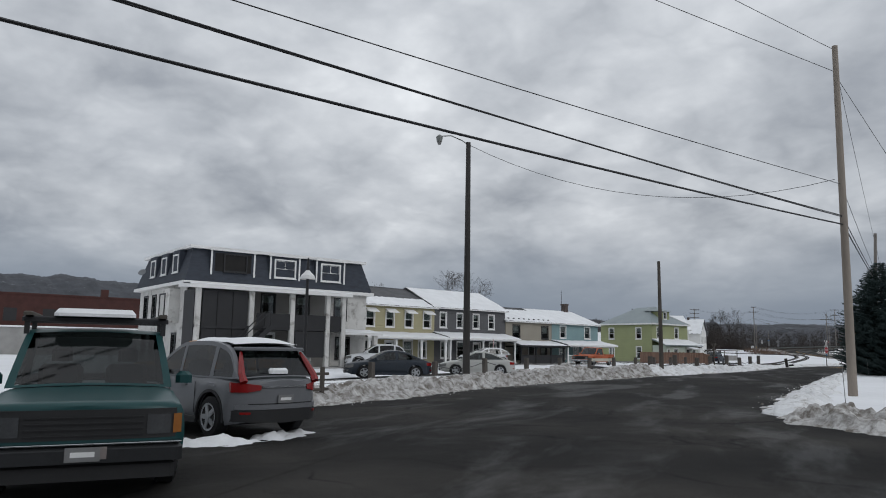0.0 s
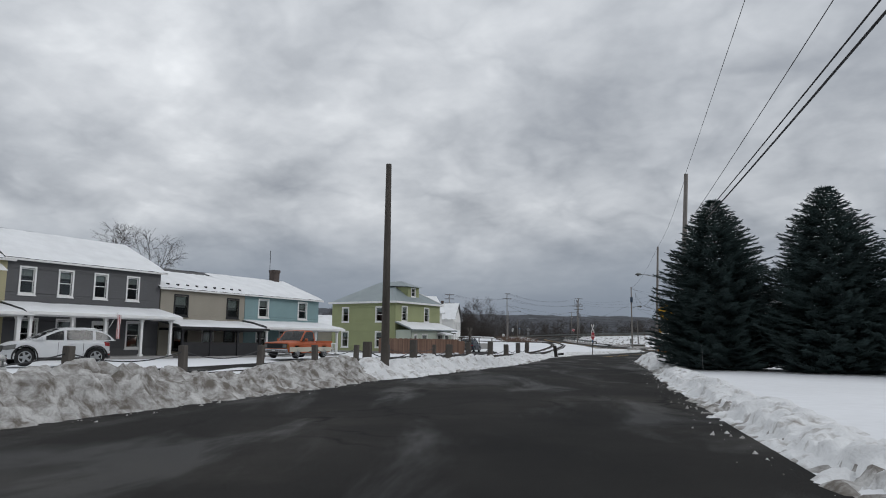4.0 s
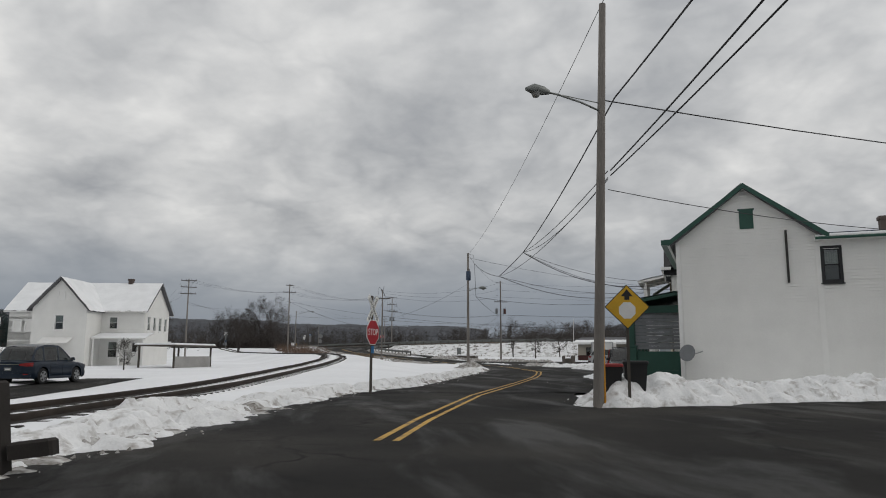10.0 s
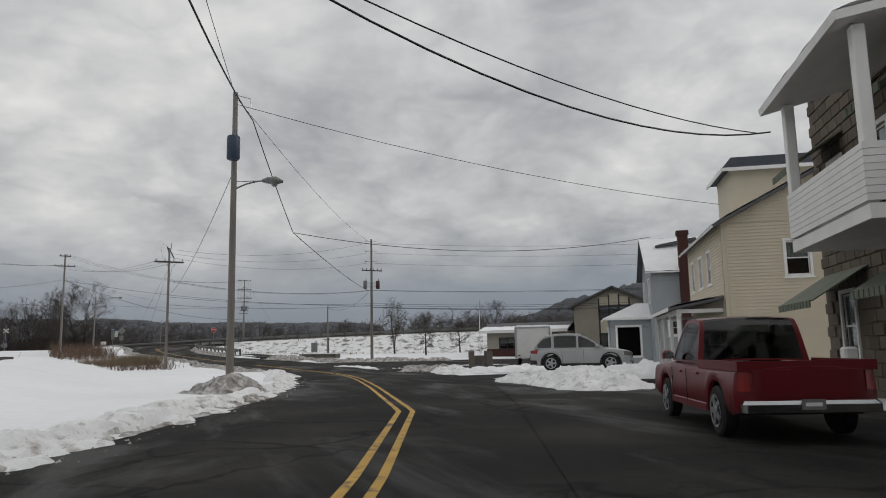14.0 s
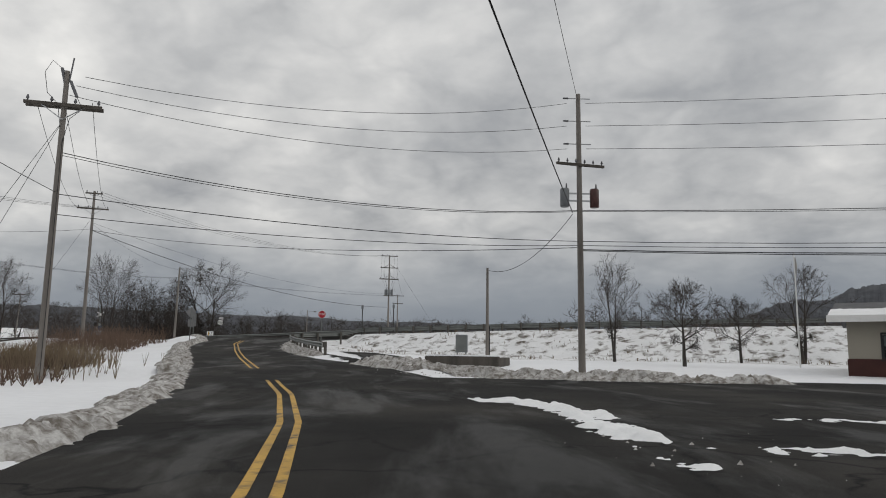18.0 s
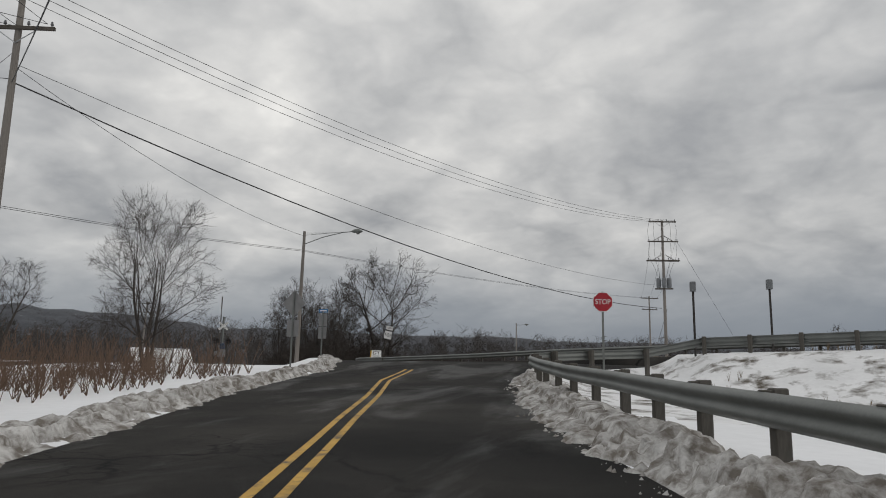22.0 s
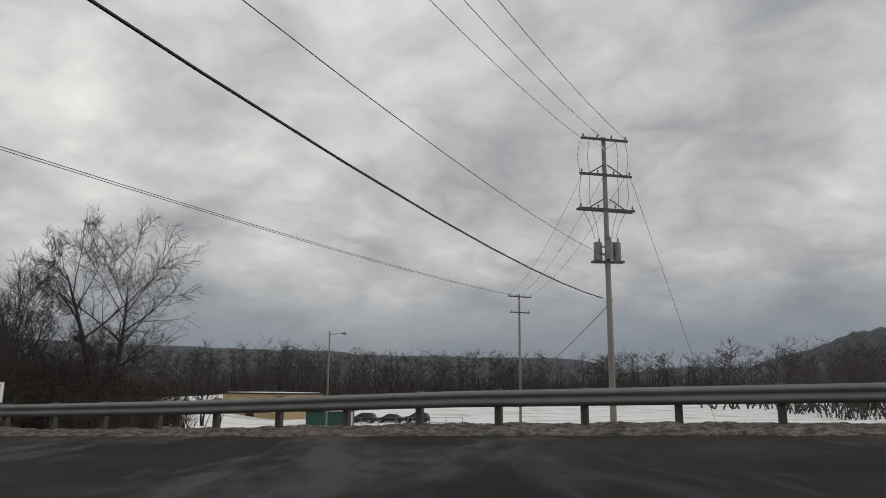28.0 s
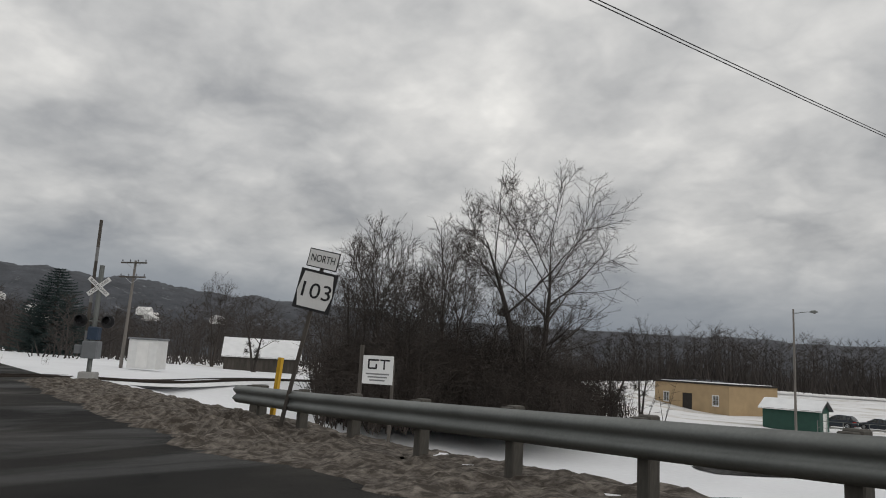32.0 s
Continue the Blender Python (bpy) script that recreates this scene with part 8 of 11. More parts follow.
def build_yard_buildings():
    # grey garage and white shed by the side street
    simple_house(pose(9.7, 29.3, 0, 0, 0, -25), 8.0, 7.8, 3.35, 2.1, mat("pale_grey_siding", (0.22, 0.225, 0.225), 0.6, 0.06, 0.7, 25.0, 0.1), "grey sided garage with a snowy roof", {}, along="y", seed=111)
    shed_m = mat("shed_siding", (0.56, 0.55, 0.52), 0.6, 0.06, 0.7, 25.0, 0.1)
    s = simple_house(pose(17.7, 47.4, 0, 0, 0, -25), 6.0, 4.4, 2.5, 1.0, shed_m, "small pale garden shed with shuttered window", {"front": [(0.95, 1.7, 1.05, 1.95, {"shutters": 0.28})]}, along="x", seed=113)
    placed(part("front_gable", gable_geo(4.4, 1.0, 0.12, 0, z0=2.5), shed_m, s), pose(1.4, -0.32, 0))
    for q in (((1.0, -0.6, 2.36), (1.0, 2.2, 2.36), (3.6, 2.2, 3.62), (3.6, -0.6, 3.62)), ((6.2, -0.6, 2.36), (6.2, 2.2, 2.36), (3.6, 2.2, 3.62), (3.6, -0.6, 3.62))):
        slab(s, "gable_roof", *q, 0.08, SHINGLE)
        snow_on(s, *q, 114, 0.06)
    part("arched_vent", Geo().prism([(0.42 * math.cos(t), 0.42 * math.sin(t)) for t in np.linspace(0, math.pi, 13)], lambda x, z: (3.6 + x, -0.36, 2.62 + z), lambda x, z: (3.6 + x, -0.31, 2.62 + z)), TRANSFORMER, s, "grey half-round louvre")
    part("base_skid", Geo().box(-0.02, 6.02, -0.05, -0.02, -0.1, 0.12), OLD_WOOD, s)
    # wheelie bins by the pole
    for x, y, r, lid, lab in ((14.95, 60.35, -12, CLOTH_RED, "dark wheeled bin with a red lid"), (15.75, 60.3, -20, TRIM_BLACK, "dark wheeled bin with a black lid")):
        b = thing("wheelie_bin", pose(x, y, gz(x, y), 0, 0, r), lab, "bin", "bins by the pole")
        part("body", Geo().add([(-0.25, -0.28, 0.05), (0.25, -0.28, 0.05), (0.25, 0.26, 0.05), (-0.25, 0.26, 0.05), (-0.33, -0.36, 1.05), (0.33, -0.36, 1.05), (0.33, 0.36, 1.05), (-0.33, 0.36, 1.05)], [(0, 3, 2, 1), (4, 5, 6, 7), (0, 1, 5, 4), (1, 2, 6, 5), (2, 3, 7, 6), (3, 0, 4, 7)]), TRIM_BLACK, b)
        part("lid", Geo().soft(-0.36, 0.36, -0.4, 0.4, 1.05, 1.14, 0.03), lid, b)
        for s_ in (-1, 1):
            part("wheel", Geo().tube([(s_ * 0.27, 0.3, 0.12), (s_ * 0.33, 0.3, 0.12)], 0.12, 12), RUBBER, b)
    # hydrant
    hd = thing("fire_hydrant", pose(7.37, 25.6, gz(7.37, 25.6) + 0.2), "yellow fire hydrant standing in the snow", "hydrant")
    part("barrel", Geo().tube([(0, 0, 0), (0, 0, 0.06), (0, 0, 0.07), (0, 0, 0.5), (0, 0, 0.52), (0, 0, 0.58), (0, 0, 0.68), (0, 0, 0.73)], [0.17, 0.17, 0.12, 0.12, 0.16, 0.15, 0.09, 0.02], 14), HYDRANT_YELLOW, hd, smooth=1)
    for s_ in (-1, 1):
        part("nozzle", Geo().tube([(s_ * 0.1, 0, 0.38), (s_ * 0.22, 0, 0.38)], [0.06, 0.07], 10), HYDRANT_YELLOW, hd)
    part("nozzle", Geo().tube([(0, -0.1, 0.36), (0, -0.23, 0.36)], [0.08, 0.09], 10), HYDRANT_YELLOW, hd)
    part("bonnet_nut", Geo().tube([(0, 0, 0.72), (0, 0, 0.79)], 0.03, 5), HYDRANT_YELLOW, hd)
    # tan workshop, green shed and stacked timber beyond the highway
    tan = mat("tan_render", (0.40, 0.29, 0.165), 0.75, 0.1, 0.7, 25.0, 0.15)
    bx = thing("workshop", pose(-17.3, 345.5, -1.6, 0, 0, -38), "flat-roofed tan workshop in the snowy yard", "building")
    hs = [(2.2, 3.4, 1.7, 3.1), (6.6, 8.8, 0.0, 3.2), (13.2, 14.4, 1.7, 3.1)]
    part("front_wall", wall_geo(16.5, 4.7, hs, 0.2, 0), tan, bx)
    for o_ in (hs[0], hs[2]):
        window(bx, Matrix.Identity(4), *o_, pairs=2, curtain=0)
    part("door", Geo().box(6.6, 8.8, 0.05, 0.12, 0, 3.2), TIE_WOOD, bx)
    part("side_wall", Geo().box(16.3, 16.5, 0.2, 9.4, 0, 4.7).box(0, 0.2, 0.2, 9.4, 0, 4.7).box(0.2, 16.3, 9.2, 9.4, 0, 4.7), tan, bx)
    part("roof", Geo().soft(-0.2, 16.7, -0.2, 9.6, 4.7, 4.95, 0.05), TIE_WOOD, bx)
    part("roof_snow", Geo().soft(0.6, 16.0, 0.6, 9.0, 4.95, 5.03, 0.05), SNOW, bx)
    s = simple_house(pose(2.0, 317, -1.4, 0, 0, -14), 6.2, 3.6, 2.6, 0.9, DARK_GREEN, "dark green garden shed with a white door", {"right": [(1.4, 2.6, 0.1, 2.1, {"door": True, "glazed": False})]}, along="x", seed=117)
    simple_house(pose(-66.5, 296.7, 1.3, 0, 0, 44), 10.5, 7.0, 2.4, 2.4, OLD_WOOD, "long weathered barn with a snow-covered roof", {}, along="x", seed=131)
    st = thing("timber_stack", pose(-9.0, 283, -1.3, 0, 0, 4), "stack of long timbers and sheets under snow", "timber stack")
    for k in range(5):
        part("layer", Geo().soft(-3.5 + 0.3 * k, 3.5 - 0.2 * k, -1.2, 1.2, 0.32 * k, 0.32 * k + 0.2, 0.03), DARK_GREEN if k < 4 else TIE_WOOD, st)
        part("snow_layer", Geo().soft(-3.45 + 0.3 * k, 3.45 - 0.2 * k, -1.15, 1.15, 0.32 * k + 0.2, 0.32 * k + 0.3, 0.04), SNOW, st)
    bt = thing("storage_box", pose(-6.6, 277.6, gz(-6.6, 277.6), 0, 0, 10), "low blue container half hidden by brush", "container")
    part("body", Geo().soft(-1.5, 1.5, -0.8, 0.8, 0.0, 1.0, 0.06), paint("container_blue", (0.02, 0.06, 0.16), 0.5), bt)
    part("lid", Geo().soft(-1.55, 1.55, -0.85, 0.85, 1.0, 1.08, 0.03), TRIM_BLACK, bt)
    fence = thing("yard_fence", Matrix.Identity(4), "low wire fence on thin steel posts beside the green shed", "fence")
    fp = [(8.0 + 2.4 * k, 311.0 + 0.6 * k) for k in range(8)]
    for x, y in fp:
        part("post", Geo().tube([(x, y, gz(x, y) - 0.2), (x, y, gz(x, y) + 1.6)], 0.05, 6), GALV, fence)
    for zz in (0.15, 0.85, 1.55):
        part("rail_wire", Geo().tube([(x, y, gz(x, y) + zz) for x, y in fp], 0.025, 5), GALV, fence)
    # slab, cabinet and crossing equipment
    sl = thing("concrete_pad", pose(32.4, 167.6, gz(32.4, 167.6), 0, 0, -20), "low dark weathered curb box beside the ramp", "pad")
    part("curb", Geo().soft(-2.2, 2.2, -0.15, 0.15, -0.1, 0.55, 0.04).soft(2.0, 2.2, 0.15, 3.0, -0.1, 0.5, 0.04), OLD_WOOD, sl)
    part("snow_cap", Geo().soft(-2.15, 2.15, -0.13, 0.13, 0.55, 0.63, 0.03), SNOW, sl)
    cb = thing("utility_cabinet", pose(33.1, 175.6, gz(33.1, 175.6), 0, 0, -10), "grey electrical cabinet on two posts", "cabinet")
    part("box", Geo().soft(-0.4, 0.4, -0.25, 0.25, 0.55, 1.75, 0.03), TRANSFORMER, cb)
    part("door", Geo().box(-0.35, 0.35, -0.275, -0.25, 0.6, 1.65), GALV, cb)
    for x in (-0.3, 0.3):
        part("leg", Geo().box(x - 0.04, x + 0.04, -0.04, 0.04, -0.2, 0.55), GALV, cb)
    x, y = -18.75, 243.6
    c = thing("crossing_signal", pose(x, y, gz(x, y), 0, 0, 35), "railway crossing signal with crossbuck, lamps and raised gate arm", "signal")
    part("mast", Geo().tube([(0, 0, 0), (0, 0, 5.2)], 0.11, 10), GALV, c)
    part("counterweight", Geo().soft(-0.75, -0.35, -0.12, 0.12, 1.1, 1.5, 0.04), TRANSFORMER, c)
    part("bell_box", Geo().soft(-0.22, 0.28, -0.22, 0.22, 1.75, 2.35, 0.05), TRANSFORMER_BLUE, c, "blue signal box")
    part("base", Geo().soft(-0.35, 0.35, -0.35, 0.35, -0.1, 0.3, 0.05), CONCRETE, c)
    for a in (40, -40):
        bl = placed(part("cross_blade", Geo().box(-0.6, 0.6, -0.13, -0.1, -0.1, 0.1), SIGN_WHITE, c), pose(0, -0.02 if a > 0 else 0.02, 4.2, 0, a, 0))
        text_part("lettering", "RAILROAD" if a > 0 else "CROSSING", 0.16, SIGN_BLACK, bl, pose(0, -0.134, 0, 90, 0, 0), 1.0)
    for s_ in (-1, 1):
        d = part("signal_lamp", Geo().tube([(s_ * 0.6, -0.05, 2.6), (s_ * 0.6, -0.1, 2.6)], 0.3, 16), BLACK_PAINT, c)
        part("hood", Geo().tube([(s_ * 0.6, -0.1, 2.62), (s_ * 0.6, -0.4, 2.66)], [0.16, 0.18], 12, False), BLACK_PAINT, d)
    part("lamp_bar", Geo().tube([(-0.6, 0, 2.6), (0.6, 0, 2.6)], 0.04, 6), GALV, c)
    part("mechanism", Geo().soft(-0.35, 0.35, -0.3, 0.3, 0.9, 1.7, 0.05), TRANSFORMER, c)
    g = thing("gate_arm", pose(x, y, gz(x, y), 0, 0, 35), "raised weathered crossing gate arm", "gate arm")
    for k in range(9):
        part("stripe", Geo().box(-0.36, -0.26, -0.07, 0.07, 1.5 + 0.65 * k, 2.15 + 0.65 * k), OLD_WOOD if k % 3 else SIGN_BACK, g)
    h2 = thing("relay_house", pose(-37.7, 261.4, 2.35, 0, 0, 25), "white metal relay cabinet beside the track", "cabinet")
    part("body", Geo().soft(-1.2, 1.2, -0.9, 0.9, 0.15, 2.45, 0.04), SIGN_WHITE, h2)
    part("roof", Geo().soft(-1.3, 1.3, -1.0, 1.0, 2.45, 2.58, 0.05), TRANSFORMER, h2)
    part("door", Geo().box(-0.45, 0.45, -0.93, -0.9, 0.25, 2.25), TRIM, h2)
    # marker stake at the rail end, tall mast light on the ramp corner, fence posts in the yard
    p = thing("marker_post", pose(0.6, 234.9, gz(0.6, 234.9), 0, 5, 0), "yellow marker stake at the guard rail end", "marker post")
    part("stake", Geo().box(-0.05, 0.05, -0.04, 0.04, -0.1, 1.35), SIGN_YELLOW, p)
    for x, y, t in ((24.7, 207.4, 6.7), (28.2, 208.4, 6.9)):
        p = thing("signal_mast", pose(x, y, gz(x, y)), "slim steel mast with a small head", "mast")
        part("shaft", Geo().tube([(0, 0, -0.2), (0, 0, t - gz(x, y) - 0.3)], 0.05, 8), POLE_DARK, p)
        part("head", Geo().soft(-0.13, 0.13, -0.12, 0.12, t - gz(x, y) - 0.45, t - gz(x, y), 0.03), TRANSFORMER, p)
    p = thing("flagpole", pose(54.8, 171.7, gz(54.8, 171.7)), "white flagpole with a furled flag", "flagpole")
    part("shaft", Geo().tube([(0, 0, 0), (0, 0, 7.5)], [0.06, 0.035], 8), SIGN_WHITE, p)
    part("furled_flag", Geo().tube([(0.06, 0, 7.2), (0.1, 0, 6.6), (0.07, 0, 6.0)], [0.04, 0.09, 0.03], 7), CURTAIN, p)


def build_posts():
    """Old timber posts with a sagging cable between road and railway."""
    spots = [(-8.0, 9.0), (-6.7, 13.8), (-5.4, 18.5), (-4.5, 23.3), (-3.3, 27.0), (-2.2, 30.7), (-1.25, 35.5), (-0.45, 39.2)]
    prev = None
    f = lambda x, y: gz(x, y)
    for i, (x, y) in enumerate(spots):
        z = f(x, y)
        p = thing("fence_post", pose(x, y, z, 2.0 * math.sin(i * 5.0), 2.5 * math.sin(i * 3.7), -11), "old weathered timber post in the snow bank", "post", "old roadside posts")
        part("shaft", Geo().soft(-0.16, 0.16, -0.13, 0.13, -0.4, 1.2 + 0.12 * math.sin(i * 2.1), 0.03), OLD_WOOD, p)
        if prev:
            solo("fence_cable", Geo().tube(sag((prev[0], prev[1], prev[2] + 0.85), (x, y, z + 0.85), 0.35), 0.02, 5, False), WIRE, "slack steel cable between old posts", "cable", "fence cables")
        prev = (x, y, z)
    for x, y, tilt in ((2.82, 50.0, -7),):
        p = thing("fence_post", pose(x, y, f(x, y), 0, tilt, -11), "old leaning timber post beside the railway", "post", "old roadside posts")
        part("shaft", Geo().soft(-0.15, 0.15, -0.13, 0.13, -0.4, 1.2, 0.03), TIE_WOOD, p)
        part("stub", Geo().soft(0.2, 0.75, -0.1, 0.1, 0.25, 0.45, 0.03), TIE_WOOD, p)
    prev = None
    for i in range(13):
        y = -26 + 5.2 * i
        x = interp(y, TRACK) - 2.9
        z = f(x, y)
        p = thing("fence_post", pose(x, y, z, 0, 2 * math.sin(i * 2.9), -11), "short timber post between track and lane", "post", "lane posts")
        part("shaft", Geo().soft(-0.13, 0.13, -0.12, 0.12, -0.3, 1.0, 0.02), OLD_WOOD, p)
        if prev and i > 3:
            solo("fence_cable", Geo().tube(sag(prev, (x, y, z + 0.8), 0.3), 0.02, 5, False), WIRE, "slack steel cable between old posts", "cable", "fence cables")
        prev = (x, y, z + 0.8)
    # old cross buck seen from behind, small lamp post and rail fence by the yard
    z = f(-5.9, 61.2)
    p = thing("crossbuck", pose(-5.9, 61.2, z, 0, 0, 55), "dark old railway crossbuck seen from behind", "road sign")
    part("post", Geo().soft(-0.09, 0.09, -0.09, 0.09, -0.3, 3.0, 0.02), OLD_WOOD, p)
    for a in (48, -48):
        placed(part("cross_blade", Geo().box(-0.62, 0.62, -0.02, 0.02, -0.11, 0.11), OLD_WOOD, p), pose(0, 0.02 if a > 0 else -0.03, 2.5, 0, a, 0))
    for x, y, hh in ((1.1, -24.4, 1.4), (6.75, 15.1, 1.2)):
        p = thing("marker_rod", pose(x, y, f(x, y), 3, -2, 0), "thin grey marker rod stuck in the snow", "marker")
        part("rod", Geo().tube([(0, 0, -0.2), (0, 0, hh)], 0.009, 6), SIGN_BACK, p)
    z = f(-12.9, -28.6)
    p = thing("street_lamp", pose(-12.9, -28.6, z), "small street lamp with a pale saucer shade on a dark post", "street lamp")
    part("shaft", Geo().tube([(0, 0, -0.2), (0, 0, 4.0)], [0.065, 0.04], 8), BLACK_PAINT, p)
    part("shade", Geo().tube([(0, 0, 3.78), (0, 0, 3.72), (0, 0, 3.62), (0, 0, 3.52)], [0.05, 0.1, 0.2, 0.23], 16), SIGN_WHITE, p)
    part("finial", Geo().tube([(0, 0, 3.78), (0, 0, 4.15)], [0.05, 0.02], 8), BLACK_PAINT, p)
    g = thing("rail_fence", pose(-12.9, -28.6, z, 0, 0, 78), "low dark post-and-rail fence in the snow", "fence")
    for x in (-2.2, -0.0, 0.75):
        part("post", Geo().soft(x - 0.06, x + 0.06, -0.06, 0.06, -0.3, 1.0, 0.02), OLD_WOOD, g)
    for zz in (0.3, 0.75):
        part("rail", Geo().box(-2.3, 1.0, -0.03, 0.03, zz, zz + 0.08), OLD_WOOD, g)
    fl = thing("house_flag", pose(-24.2, 18.6, 2.2, 0, 0, 0), "faded striped flag on a slanted pole on a porch", "flag")
    part("staff", Geo().tube([(0, 0, -0.3), (0.7, -0.35, 0.6)], 0.015, 5), TRIM, fl)
    for k in range(7):
        part("stripe", Geo().grid([[(0.62 - 0.02 * k + 0.02 * math.sin(j + k), -0.31 + 0.09 * k, 0.45 - 0.22 * j) for j in range(7)], [(0.60 - 0.02 * k + 0.02 * math.sin(j + k + 1), -0.31 + 0.09 * k + 0.09, 0.45 - 0.22 * j) for j in range(7)]]), CLOTH_RED if k % 2 == 0 else SIGN_WHITE, fl)


build_white_gable_house()
build_white_porch_house()
build_stone_house()
build_right_far()
build_left_far()
build_yard_buildings()
build_posts()


# footpath behind the guard rail
rows = []
for k in range(19):
    y = 190 - 22 * k / 18
    x = interp(y, [(168, 28.2), (175.5, 28.0), (182.6, 27.2), (190, 25.2)])
    rows.append([(x + w, y, gz(x + w, y) + 0.05) for w in (-1.6, -0.8, 0, 0.8, 1.6)])
solo("pavement_path", Geo().grid(rows), ASPHALT, "grey wet path cleared through the snow behind the guard rail", "path", kind="structure", smooth=2)
rows = []
for k in range(17):
    y = 180 - 16 * k / 16
    x = interp(y, [(164, 27.6), (170, 25.9), (176, 24.3), (180, 23.2)])
    hw = 0.35 + 0.25 * noise.noise(Vector((y * 0.4, 3, 1)))
    rows.append([(x + w * hw, y, gz(x + w * hw, y) + 0.05) for w in (-1, 0, 1)])
solo("pavement_gutter", Geo().grid(rows), ASPHALT, "bare wet gutter between strips of snow", "gutter", kind="structure", smooth=2)
# gravel drive across the yard beyond the highway
rows = []
for k in range(41):
    t = k / 40
    x = -9 + 45 * t
    y = interp(x, [(-9, 287.0), (0, 279.5), (8, 275.5), (17, 279.5), (29, 277.5), (36, 276.5)])
    hw = interp(x, [(-9, 4.5), (6, 7.5), (12, 3.2), (18, 2.6), (36, 2.8)]) * (1 + 0.25 * noise.noise(Vector((x * 0.3, 5, 1))))
    rows.append([(x + w * 0.15 * hw, y + w * hw, gz(x, y + w * hw) + 0.05) for w in (-1, -0.5, 0, 0.5, 1)])
solo("road_yard_drive", Geo().grid(rows), ASPHALT, "wet grey gravel drive through the snowy yard", "road", kind="structure", smooth=2)

# ---- trees and brush ----
def cone(g, a, b, r):
    """A slender three-sided twig from a to its tip b."""
    d = b - a
    o = Vector((-d.y, d.x, 0.001))
    o = o.normalized() * r if o.length > 1e-4 else Vector((r, 0, 0))
    u = d.cross(o)
    u = u.normalized() * r if u.length > 1e-6 else Vector((0, 0, r))
    n = len(g.v)
    g.v += [tuple(a + o), tuple(a - o * 0.5 + u * 0.87), tuple(a - o * 0.5 - u * 0.87), tuple(b)]
    g.f += [(n, n + 1, n + 3), (n + 1, n + 2, n + 3), (n + 2, n, n + 3)]


